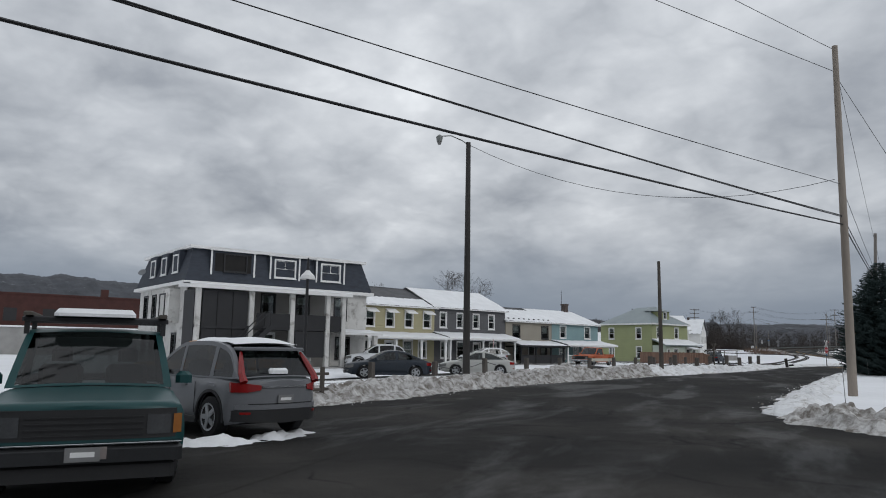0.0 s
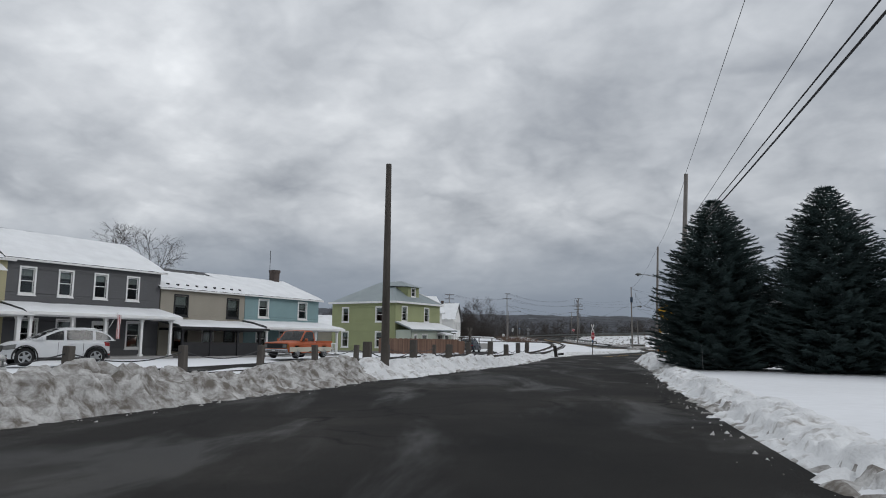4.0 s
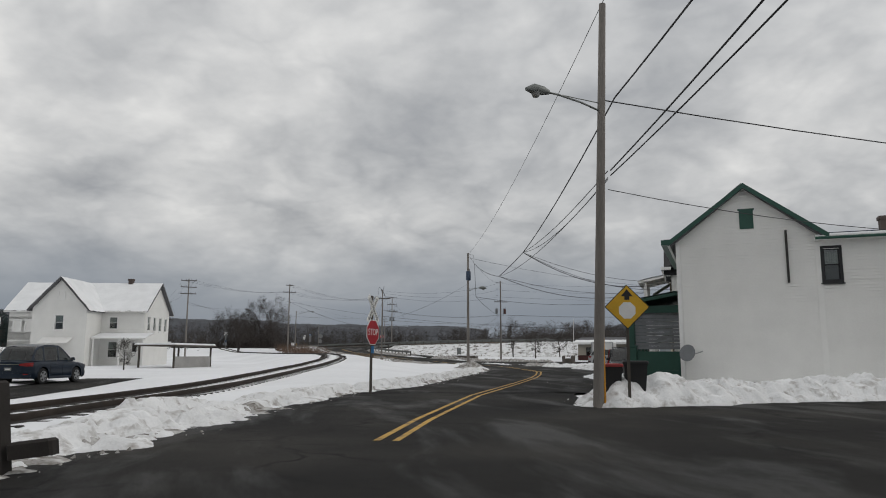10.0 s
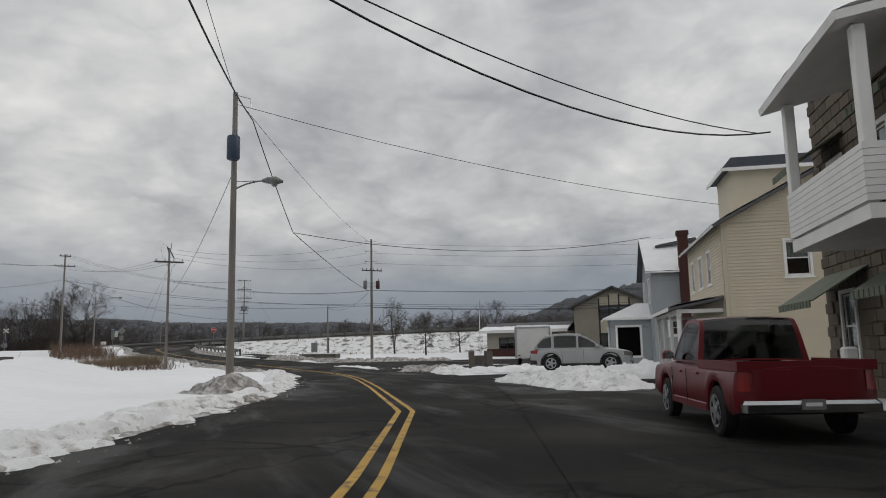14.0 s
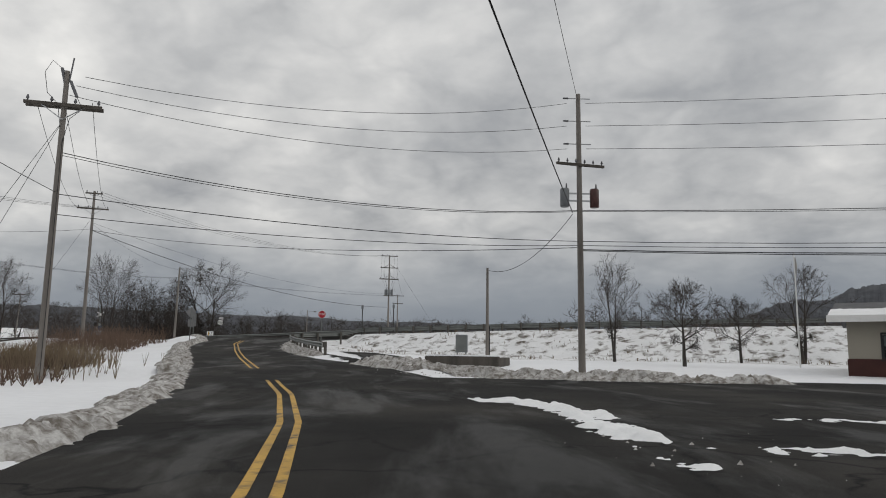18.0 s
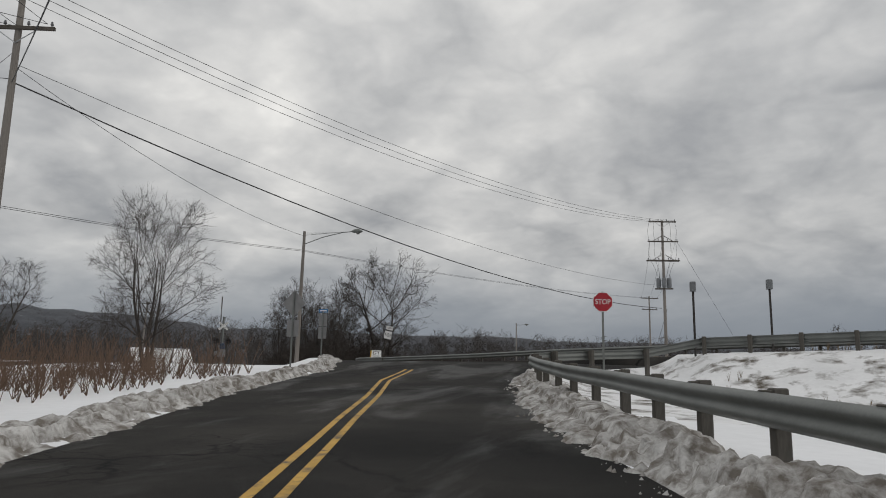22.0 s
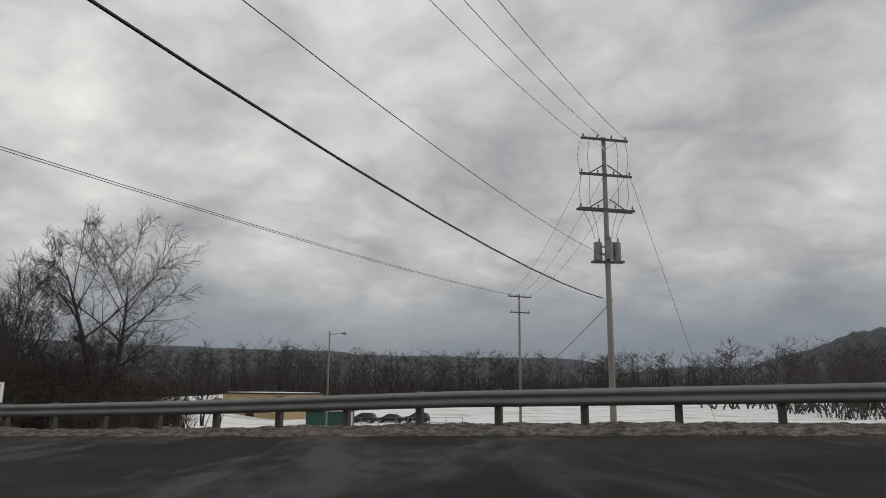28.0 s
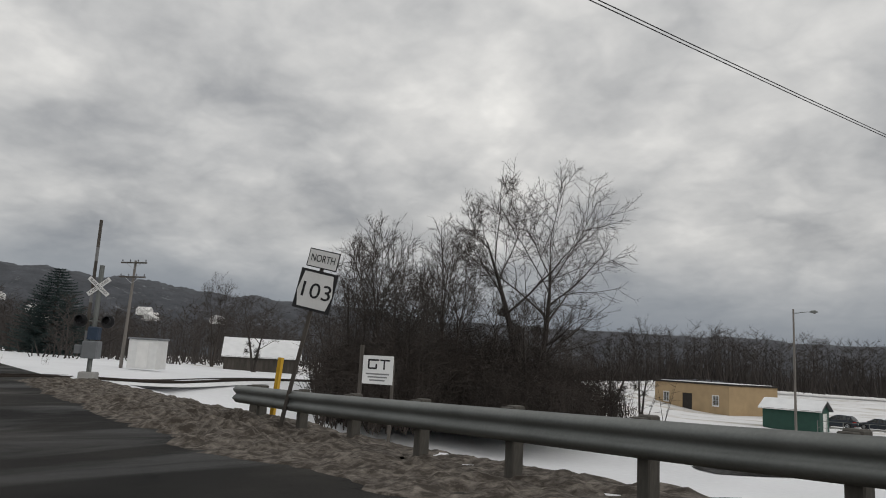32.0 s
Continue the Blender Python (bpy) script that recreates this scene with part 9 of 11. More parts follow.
def tree_mesh(seed, lobes, clear, trunk, limbs=14, subs=(8, 7), twigs=5, tip=0.009, stems=((0, 0),), lean=(24, 66), rise=0.04, twig=0.5, top_at=0.72):
    """A bare tree: stems, ascending limbs that end on the outline of the lobes (x, y, z, rx, ry, rz), branches and fine twigs."""
    rng = random.Random(seed)
    tr, cr = Geo(), Geo()

    def reach(p, d):
        best = 0.0
        for x, y, z, a, b, c in lobes:
            o, v = Vector(((p.x - x) / a, (p.y - y) / b, (p.z - z) / c)), Vector((d.x / a, d.y / b, d.z / c))
            A, B, C = v.dot(v), o.dot(v), o.dot(o) - 1
            if B * B - A * C > 0:
                best = max(best, (-B + math.sqrt(B * B - A * C)) / A)
        return best

    def grow(g, p, d, length, r0, r1, n, sides, wander, lift):
        pts, dirs = [p], []
        for k in range(n):
            d = (d + Vector((rng.gauss(0, wander), rng.gauss(0, wander), rng.gauss(lift, wander)))).normalized()
            p = p + d * (length / n)
            pts.append(p)
            dirs.append(d)
        g.tube(pts, [r0 + (r1 - r0) * k / n for k in range(n + 1)], sides, False)
        return pts, dirs

    def fork(d, lo, hi):
        a, t = radians(rng.uniform(lo, hi)), rng.uniform(0, 6.283)
        o = d.orthogonal().normalized()
        return (d * math.cos(a) + (o * math.cos(t) + d.cross(o) * math.sin(t)) * math.sin(a)).normalized()

    def along(pts, dirs, t):
        x = t * len(dirs)
        k = min(int(x), len(dirs) - 1)
        return pts[k].lerp(pts[k + 1], x - k), dirs[k]

    top = max(a[2] + a[5] for a in lobes)
    for i, (sx, sy) in enumerate(stems):
        d = Vector((sx / top, sy / top, 1)).normalized()
        high = top * (top_at if i == 0 else top_at * 0.85)
        pts, dirs = grow(tr, Vector((sx * 0.12, sy * 0.12, -0.3)), d, high + 0.3, trunk, trunk * 0.12, 9, 8, 0.045, 0.0)
        n = max(3, limbs // len(stems))
        for j in range(n):
            f = (j + rng.uniform(0.1, 0.9)) / n
            t = (clear + (high - clear) * f ** 0.9 * 0.98) / high
            p, td = along(pts, dirs, t)
            a = radians(lean[1] + (lean[0] - lean[1]) * f + rng.uniform(-8, 8))
            phi = 2.4 * j + 1.3 * i + rng.uniform(-0.5, 0.5)
            d1 = (td * math.cos(a) + Vector((math.cos(phi), math.sin(phi), 0)) * math.sin(a)).normalized()
            l1 = max(0.8, reach(p, d1) * rng.uniform(0.7, 0.95))
            r1 = max(tip * 2.2, trunk * (1 - 0.86 * t) * rng.uniform(0.42, 0.62))
            p1, q1 = grow(cr, p, d1, l1, r1, tip * 1.3, 7, 5, 0.075, rise)
            for k in range(subs[0]):
                u = 0.2 + 0.78 * (k + rng.random()) / subs[0]
                b, bd = along(p1, q1, u)
                d2 = fork(bd, 25, 62)
                l2 = min(max(0.5, reach(b, d2) * 0.95), l1 * (0.66 - 0.34 * u) * rng.uniform(0.75, 1.25))
                p2, q2 = grow(cr, b, d2, l2, max(tip * 1.5, r1 * (1 - u) * 0.6), tip * 0.9, 5, 4 if r1 > 0.06 else 3, 0.10, rise)
                for m in range(subs[1]):
                    v = 0.15 + 0.83 * (m + rng.random()) / subs[1]
                    c, cd = along(p2, q2, v)
                    d3 = fork(cd, 24, 65)
                    l3 = l2 * (0.58 - 0.28 * v) * rng.uniform(0.7, 1.3) + 0.15
                    p3, q3 = grow(cr, c, d3, l3, tip * 1.1, tip * 0.6, 3, 3, 0.12, rise)
                    for w in range(twigs):
                        e, ed = along(p3, q3, rng.uniform(0.15, 1.0))
                        cone(cr, e, e + fork(ed, 18, 65) * twig * rng.uniform(0.45, 1.15), tip * 0.62)
    return tr, cr


def bare_tree(x, y, label, geos, scale=1.0, turn=0.0, z=None, group="bare trees", bark=None):
    t = thing("bare_tree", pose(x, y, gz(x, y) if z is None else z, 0, 0, turn) @ Matrix.Scale(scale, 4), label, "tree", group)
    part("trunk", geos[0], bark, t)
    part("crown", geos[1], bark, t)
    return t


def conifer(seed, height, radius, thick=1.0):
    """Trunk and a crown of boughs, each set with side shoots of short upturned needle sprays."""
    rng = random.Random(seed)
    tr = Geo().tube([(0, 0, -0.3), (0, 0, height * 0.5), (0, 0, height * 0.97)], [0.2, 0.11, 0.02], 8)
    cr = Geo()
    z = 0.15
    while z < height * 0.99:
        f = 1 - z / height
        R = radius * (1 - (z / height) ** 1.9) ** 0.85 * (0.75 + 0.25 * min(1, z / 0.9)) + 0.12
        n = max(6, int((7 + 13 * f)))
        a0 = rng.uniform(0, 6.28)
        for k in range(n):
            a = a0 + 6.283 * k / n + rng.uniform(-0.2, 0.2)
            d = Vector((math.cos(a), math.sin(a), 0))
            L = R * rng.uniform(0.84, 1.04) * (1 + 0.22 * noise.noise(Vector((d.x * 1.6, d.y * 1.6, z * 0.75 + seed))))
            side = Vector((-d.y, d.x, 0))
            p0 = Vector((0, 0, z))
            droop = rng.uniform(0.10, 0.24)
            bend = lambda t: p0 + d * (L * t) + Vector((0, 0, L * (-droop * t + (droop * 0.95 + 0.08) * t * t)))
            cone(cr, p0, bend(0.98), 0.03)
            steps = max(3, int(L / (0.155 / thick)))
            for i in range(1, steps + 1):
                t = 0.22 + 0.78 * i / steps
                q = bend(t)
                wing = (0.30 * L * (1 - t) + 0.16) * rng.uniform(0.8, 1.15)
                for sgn in (-1, 1):
                    v = (side * sgn + d * 0.75 + Vector((0, 0, rng.uniform(-0.25, 0.2)))).normalized()
                    e = q + v * wing
                    m = max(2, int(wing / (0.11 / thick)))
                    for j in range(m):
                        b = q.lerp(e, (j + 0.3) / m)
                        w = (v + side * (sgn * rng.uniform(-0.7, 0.7)) + d * rng.uniform(-0.1, 0.5) + Vector((0, 0, rng.uniform(-0.15, 0.75)))).normalized()
                        cone(cr, b, b + w * rng.uniform(0.13, 0.25), 0.03 / thick ** 0.5)
                w = (d + Vector((rng.gauss(0, 0.3), rng.gauss(0, 0.3), rng.uniform(0.0, 0.8)))).normalized()
                cone(cr, q, q + w * 0.24, 0.032)
        z += (0.15 + 0.08 * f) / thick
    return tr, cr


def raw_mesh(name, geo, material):
    me = bpy.data.meshes.new(name)
    me.from_pydata(geo.v, [], geo.f)
    me.materials.append(material)
    return me


def build_trees():
    near = [raw_mesh(n, g_, m_) for n, g_, m_ in zip(("trunk", "crown"), conifer(3, 8.9, 3.6), (BARK, NEEDLE))]
    rest = [raw_mesh(n, g_, m_) for n, g_, m_ in zip(("trunk", "crown"), conifer(8, 8.9, 3.7, 0.62), (BARK, NEEDLE))]
    for i, (x, y, s, r) in enumerate(((8.3, 17.8, 0.97, 0), (12.5, 14.7, 0.97, 70), (16.0, 11.6, 1.0, 140), (19.8, 8.6, 1.0, 200), (24.2, 5.6, 0.95, 290))):
        t = thing("spruce_tree", pose(x, y, gz(x, y), 0, 0, r) @ Matrix.Scale(s, 4), "dense dark blue-green spruce standing in the snow", "tree", "spruce row")
        for n, me in zip(("trunk", "crown"), near if i < 2 else rest):
            part(n, me, None, t)
    t = thing("pine_tree", pose(-93.7, 287.5, 1.2) @ Matrix.Scale(1.6, 4), "dark lone conifer by the far street", "tree")
    for n, me in zip(("trunk", "crown"), rest):
        part(n, me, None, t)
    mk = lambda *a, **k: tuple(raw_mesh(n, q, BARK) for n, q in zip(("trunk", "crown"), tree_mesh(*a, **k)))
    big = mk(5, [(-3.2, 0, 15.0, 3.4, 4, 5.0), (2.6, 0, 13.2, 5.8, 5, 6.8), (5.0, 1, 9.5, 4.4, 4, 4.0)], 4.0, 0.42, 26, (9, 8), 6, 0.014, ((-1.6, 0), (2.2, 0.3)), (24, 74), 0.04, 0.7, 0.7)
    tall = mk(9, [(0, 0, 10.4, 3.6, 3.6, 5.0), (0.8, 0, 7.0, 3.0, 3.0, 3.0)], 2.6, 0.2, 16, (7, 6), 4, 0.014, ((-0.8, 0.2), (0.9, -0.2)), (20, 60), twig=0.8)
    wide = mk(12, [(0, 0, 6.2, 3.6, 3.5, 3.6), (-1, 0, 3.8, 3.4, 3, 2.2), (1.2, 0, 3.8, 2.8, 3, 2.2)], 0.8, 0.12, 24, (8, 7), 5, 0.007, ((-0.9, 0), (0.9, 0.3), (0.1, -0.8)), (20, 64), 0.05, 0.5)
    orchard = mk(21, [(0, 0, 4.0, 3.0, 3.0, 1.7), (0, 0, 2.7, 3.2, 3.2, 0.9)], 1.2, 0.16, 12, (8, 7), 5, 0.009, lean=(34, 76), twig=0.4)
    street = mk(33, [(-2.4, 0, 8.5, 3.2, 3.4, 4.2), (2.2, 0, 9.0, 3.6, 3.6, 4.8)], 2.0, 0.26, 18, (7, 6), 5, 0.013, ((-1.0, 0), (1.1, 0.2)), (22, 66), twig=0.7)
    bare_tree(-10.0, 274.8, "large spreading bare tree with fine twigs", big, 1.04, 22, 0.0)
    for x, y, s, r, g_ in ((-21.5, 268.5, 1.0, 10, tall), (-24.5, 271, 0.92, 120, tall), (-27.5, 273, 0.8, 210, street), (-19, 271, 0.9, 300, street), (-15.8, 271, 1.0, 150, tall), (-13.6, 268, 0.85, 260, tall), (-8.2, 270, 0.72, 60, street), (-11.6, 270.5, 0.8, 330, street), (-18, 266, 0.95, 77, tall), (-15.5, 264, 0.8, 200, street), (-5.5, 281, 0.6, 150, street), (-5.5, 290, 0.6, 20, tall), (-13, 262, 0.62, 40, tall)):
        bare_tree(x, y, "slender bare tree in the thicket", g_, s, r, 0.3)
    bare_tree(-2.95, 207.4, "multi-stemmed bare tree beside the ramp", wide, 0.98, 30)
    bare_tree(-10.5, 199.5, "multi-stemmed bare tree beside the ramp", wide, 0.85, 160)
    for x, y, s, r, g_ in ((47.2, 171.9, 0.95, 0, orchard), (54.5, 179.0, 0.85, 130, orchard), (44.5, 178, 0.52, 60, tall), (60.5, 181, 0.62, 190, street)):
        bare_tree(x, y, "pruned bare ornamental tree on the lawn", g_, s, r)
    # behind the row of houses
    for x, y, s, r, g_ in ((-39.7, 50.9, 1.03, 40, street), (-47.5, 47.3, 0.78, 140, street), (-50.5, 44.5, 0.7, 250, tall)):
        bare_tree(x, y, "bare tree rising behind the row houses", g_, s, r)
    bare_tree(-8.6, 100.8, "pollarded bare tree by the farmhouse", orchard, 0.42, 30)
    for x, y, s, r, g_ in ((-38, 190, 0.72, 50, street), (-34, 206, 0.8, 100, tall), (-46, 212, 0.85, 150, street), (-40, 222, 0.95, 10, tall), (-54, 226, 0.9, 70, street), (-30, 216, 0.75, 0, tall), (-36, 232, 0.8, 200, street), (-56, 292, 0.8, 45, street), (-79, 306, 1.0, 95, tall), (-50, 300, 0.9, 15, street)):
        bare_tree(x, y, "bare tree along the far railway side", g_, s, r)
    # woods along the horizon: one mass of slender trees
    rng = random.Random(77)
    g = Geo()

    def slim(x, y, z, h):
        p = Vector((x, y, z))
        lean = Vector((rng.uniform(-.05, .05), rng.uniform(-.05, .05), 1)) * h
        cone(g, p, p + lean, 0.16)
        wide = rng.uniform(0.2, 0.34)
        for k in range(6):
            a = rng.uniform(0, 6.28)
            c = p + Vector((rng.gauss(0, 1.6), rng.gauss(0, 1.6), 0))
            cone(g, c, c + Vector((math.cos(a) * 1.3, math.sin(a) * 1.3, rng.uniform(1.2, 3.4))), 0.16)
        for k in range(18):
            t = rng.uniform(0.15, 0.96)
            a = rng.uniform(0, 6.28)
            L = h * wide * (1.15 - 0.75 * abs(t - 0.45))
            b = p + lean * t
            e = b + Vector((math.cos(a) * L * 0.75, math.sin(a) * L * 0.75, L * rng.uniform(0.1, 0.65)))
            cone(g, b, e, 0.07)
            for q in range(4):
                c = b.lerp(e, rng.uniform(0.3, 1.0))
                cone(g, c, c + Vector((rng.uniform(-1, 1) * L * 0.5, rng.uniform(-1, 1) * L * 0.5, L * rng.uniform(0.0, 0.6))), 0.045)

    for k in range(1450):
        a = rng.uniform(-1.2, 1.2)
        d = rng.uniform(200, 300) + 90 * rng.random() ** 2
        x, y = 10 + math.sin(a) * d * 1.15, 165 + math.cos(a) * d
        if -45 < x < 130 and y < 432:
            y = 432 + rng.uniform(0, 40)
        h = rng.uniform(10, 16)
        slim(x, y, gz(x, y) - 0.3 if y > 330 else -1.6, h)
    for k in range(230):
        slim(rng.uniform(-230, -75), rng.uniform(262, 350), 1.5, rng.uniform(6, 11))
    for k in range(130):
        x = rng.uniform(105, 190)
        y = rng.uniform(345, 400)
        slim(x, y, gz(x, y) - 0.2, 14 + rng.uniform(0, 3))
    # undergrowth that closes the wood's edge
    for k in range(5200):
        x, y = rng.uniform(-75, 185), rng.uniform(430, 462)
        z, h = gz(x, y) - 0.2, rng.uniform(2.5, 8.5)
        cone(g, Vector((x, y, z)), Vector((x + rng.gauss(0, 1.6), y, z + h)), 0.2)
    for k in range(200):
        slim(rng.uniform(-260, -85), rng.uniform(60, 210), 0, rng.uniform(5, 9))
    for k in range(260):
        x = rng.uniform(60, 330)
        slim(x, 225 - 0.42 * (x - 60) + rng.uniform(14, 90), 2.0, rng.uniform(6, 10))
    tagged(new("far_woods", raw_mesh("far_woods", g, BARK_FAR)), "bare grey-brown winter woods along the horizon", "woods", "", "stuff")
    # thicket under the big tree and along the track
    g = Geo()
    for k in range(7200):
        if k < 5200:
            x, y = rng.gauss(-16, 5.5), rng.gauss(269, 5.5)
            if x < 11.5 - (y - 223) * 0.82:
                continue
            if x > -3 or y < 252 or (x > -10 and y < 262):
                continue
            h = rng.uniform(2.0, 4.5) + 4.5 * rng.random() ** 2 * max(0.2, 1 - abs(x + 15) / 16)
        elif k < 6200:
            x, y = rng.gauss(-12, 3.0), rng.gauss(280, 3)
            h = rng.uniform(2, 5.5)
        else:
            x, y = rng.gauss(-44, 8), rng.gauss(214, 12)
            h = rng.uniform(1.5, 4.5)
        p = Vector((x, y, 0.2))
        for q in range(3):
            e = p + Vector((rng.uniform(-0.5, 0.5) * h * 0.6, rng.uniform(-0.5, 0.5) * h * 0.6, h * rng.uniform(0.6, 1.0)))
            cone(g, p, e, 0.035)
            for _ in range(5):
                c = p.lerp(e, rng.uniform(0.25, 0.95))
                cone(g, c, c + Vector((rng.uniform(-1, 1), rng.uniform(-1, 1), rng.uniform(-0.2, 0.7))) * (h * 0.22), 0.024)
    tagged(new("thicket", raw_mesh("thicket", g, THICKET)), "dense bare thicket of brown brush and saplings", "thicket", "", "stuff")
    g = Geo()
    for k in range(900):
        y = rng.uniform(150, 206)
        x = interp(y, LEFT) - rng.uniform(4.2, 11)
        if y < 178 and not (150 < y < 166):
            continue
        h = rng.uniform(0.7, 2.2) if y > 178 else rng.uniform(0.4, 1.0)
        p = Vector((x, y, 0))
        for q in range(5):
            e = p + Vector((rng.uniform(-0.45, 0.45) * h, rng.uniform(-0.45, 0.45) * h, h * rng.uniform(0.6, 1.0)))
            g.tube([p, e], [0.014, 0.006], 3, False)
    zs = ground_z(np.array([v[0] for v in g.v]), np.array([v[1] for v in g.v]))
    g.v = [(v[0], v[1], v[2] + z) for v, z in zip(g.v, zs)]
    tagged(new("roadside_brush", raw_mesh("roadside_brush", g, BRUSH)), "reddish bare brush and weeds in the snow", "brush", "", "stuff")
    g = Geo()
    for k in range(2400):
        if k < 700:
            x, y, h = rng.gauss(13.0, 1.6), rng.gauss(157.5, 2.2), rng.uniform(0.5, 1.1)
        else:
            t = rng.uniform(36, 110)
            s = -rng.uniform(7, 24)
            x, y = HC[0] + HD[0] * t + HN[0] * s, HC[1] + HD[1] * t + HN[1] * s
            h = rng.uniform(0.1, 0.4)
            if noise.noise(Vector((x * 0.25, y * 0.25, 0))) < 0.05:
                continue
        for q in range(4):
            g.tube([(x, y, 0), (x + rng.uniform(-.3, .3) * h, y + rng.uniform(-.3, .3) * h, h)], [0.012, 0.004], 3, False)
    zs = ground_z(np.array([v[0] for v in g.v]), np.array([v[1] for v in g.v]))
    g.v = [(v[0], v[1], v[2] + z) for v, z in zip(g.v, zs)]
    tagged(new("dry_grass", raw_mesh("dry_grass", g, GRASS_DRY)), "tufts of dry tan grass above the snow", "grass", "", "stuff")
    g = Geo()
    for k in range(1100):
        a, b = rng.uniform(0, 6.28), rng.uniform(-0.25, 1.5)
        rr = rng.uniform(0.25, 1.0)
        e = Vector((10.48 + 0.5 * rr * math.cos(a) * math.cos(b), 31.9 + 0.55 * rr * math.sin(a) * math.cos(b), 0.8 + 0.95 * rr * math.sin(b)))
        cone(g, Vector((10.48 + 0.2 * math.cos(a), 31.9 + 0.2 * math.sin(a), 0.1)).lerp(e, 0.4), e, 0.012)
        for q in range(7):
            c = e + Vector((rng.gauss(0, 0.06), rng.gauss(0, 0.06), rng.gauss(0, 0.06)))
            cone(g, c, c + Vector((rng.uniform(-.14, .14), rng.uniform(-.14, .14), rng.uniform(-.04, .2))), 0.014)
    tagged(new("hedge_bush", raw_mesh("hedge_bush", g, BARK_FAR)), "dense dark leafless bush beside the garage", "bush")
    # hills, with distance haze carried by their material colour
    def hill(name, pts, label, seed):
        n, m = 900, 14
        P = [Vector(p) for p in pts]
        rows = [[] for _ in range(m + 1)]
        for i in range(n + 1):
            t = i / n * (len(P) - 1)
            k = min(int(t), len(P) - 2)
            p = P[k].lerp(P[k + 1], t - k)
            h = p.z * (1 + 0.16 * noise.noise(Vector((i * 0.017, seed, 0))) + 0.05 * noise.noise(Vector((i * 0.08, seed, 3))))
            out = Vector((p.x - 10, p.y - 120, 0)).normalized()
            for j in range(m + 1):
                u = j / m
                z = -3 + (h + 3) * (1 - (1 - u) ** 1.7) + (1.5 * noise.noise(Vector((i * 0.9, j * 1.7, seed))) + 1.0 * noise.noise(Vector((i * 0.31, j * 0.9, seed + 2)))) * min(1, 3 * u)
                rows[j].append((p.x + out.x * 230 * u, p.y + out.y * 230 * u, z))
        solo(name, Geo().grid(rows), HAZED_HILL, label, "hill", kind="structure", smooth=2)

    hill("backdrop_hill_west", [(-900, 60, 75), (-640, 300, 86), (-520, 440, 78), (-440, 640, 66), (-260, 780, 50), (-60, 860, 46), (200, 860, 40)], "wooded hillside with scattered houses under grey sky, haze painted into its colour", 1)
    hill("backdrop_hill_east", [(150, 760, 20), (260, 690, 30), (330, 640, 62), (390, 590, 82), (480, 520, 92), (640, 380, 90), (800, 150, 80)], "long dark wooded ridge under low cloud, haze painted into its colour", 2)
    me = Geo().add([(-5, -4, 0), (5, -4, 0), (5, 4, 0), (-5, 4, 0), (-5, -4, 4), (5, -4, 4), (5, 4, 4), (-5, 4, 4), (-5, 0, 6.5), (5, 0, 6.5)], [(0, 1, 5, 4), (1, 2, 6, 5), (2, 3, 7, 6), (3, 0, 4, 7), (4, 5, 9, 8), (6, 7, 8, 9), (5, 6, 9), (7, 4, 8)]).mesh("house_block", TRIM)
    for k in range(34):
        t = rng.uniform(0.05, 0.8)
        P = [Vector(p) for p in ((-900, 60, 30), (-560, 420, 30), (-260, 680, 18))]
        q = P[0].lerp(P[1], t * 2) if t < 0.5 else P[1].lerp(P[2], t * 2 - 1)
        out = Vector((q.x - 10, q.y - 120, 0)).normalized()
        ob = new("hill_house", me)
        f = rng.uniform(0.1, 0.8)
        ob.matrix_world = pose(q.x + out.x * 90 * f, q.y + out.y * 90 * f, 45 * f, 0, 0, rng.uniform(0, 180))
        tagged(ob, "small pale house far up the wooded hillside", "house", "hillside houses")


build_trees()


# ---- vehicles ----
def wheel(car, x, y, r, w, rim=ALLOY, front=True):
    s = 1 if y > 0 else -1
    t = part("wheel", Geo().tube([(x, y - w / 2, r), (x, y - w / 2 + 0.03, r), (x, y + w / 2 - 0.03, r), (x, y + w / 2, r)], [r * 0.9, r, r, r * 0.9], 20), RUBBER, car)
    yo = y + s * (w / 2 + 0.002)
    g = Geo()
    for k in range(5):
        a = 2 * math.pi * k / 5
        c, d = math.cos(a), math.sin(a)
        g.prism([(c * 0.05 - d * 0.05, d * 0.05 + c * 0.05), (c * r * 0.6 - d * 0.035, d * r * 0.6 + c * 0.035), (c * r * 0.6 + d * 0.035, d * r * 0.6 - c * 0.035), (c * 0.05 + d * 0.05, d * 0.05 - c * 0.05)], lambda p, q: (x + p, yo, r + q), lambda p, q: (x + p, yo + s * 0.02, r + q))
    g.tube([(x, yo, r), (x, yo + s * 0.03, r)], 0.07, 10)
    n = 20
    for k in range(n):
        a, b = 2 * math.pi * k / n, 2 * math.pi * (k + 1) / n
        g.quad((x + math.cos(a) * r * 0.58, yo + s * 0.01, r + math.sin(a) * r * 0.58), (x + math.cos(b) * r * 0.58, yo + s * 0.01, r + math.sin(b) * r * 0.58), (x + math.cos(b) * r * 0.68, yo + s * 0.015, r + math.sin(b) * r * 0.68), (x + math.cos(a) * r * 0.68, yo + s * 0.015, r + math.sin(a) * r * 0.68))
    part("rim", g, rim, t)


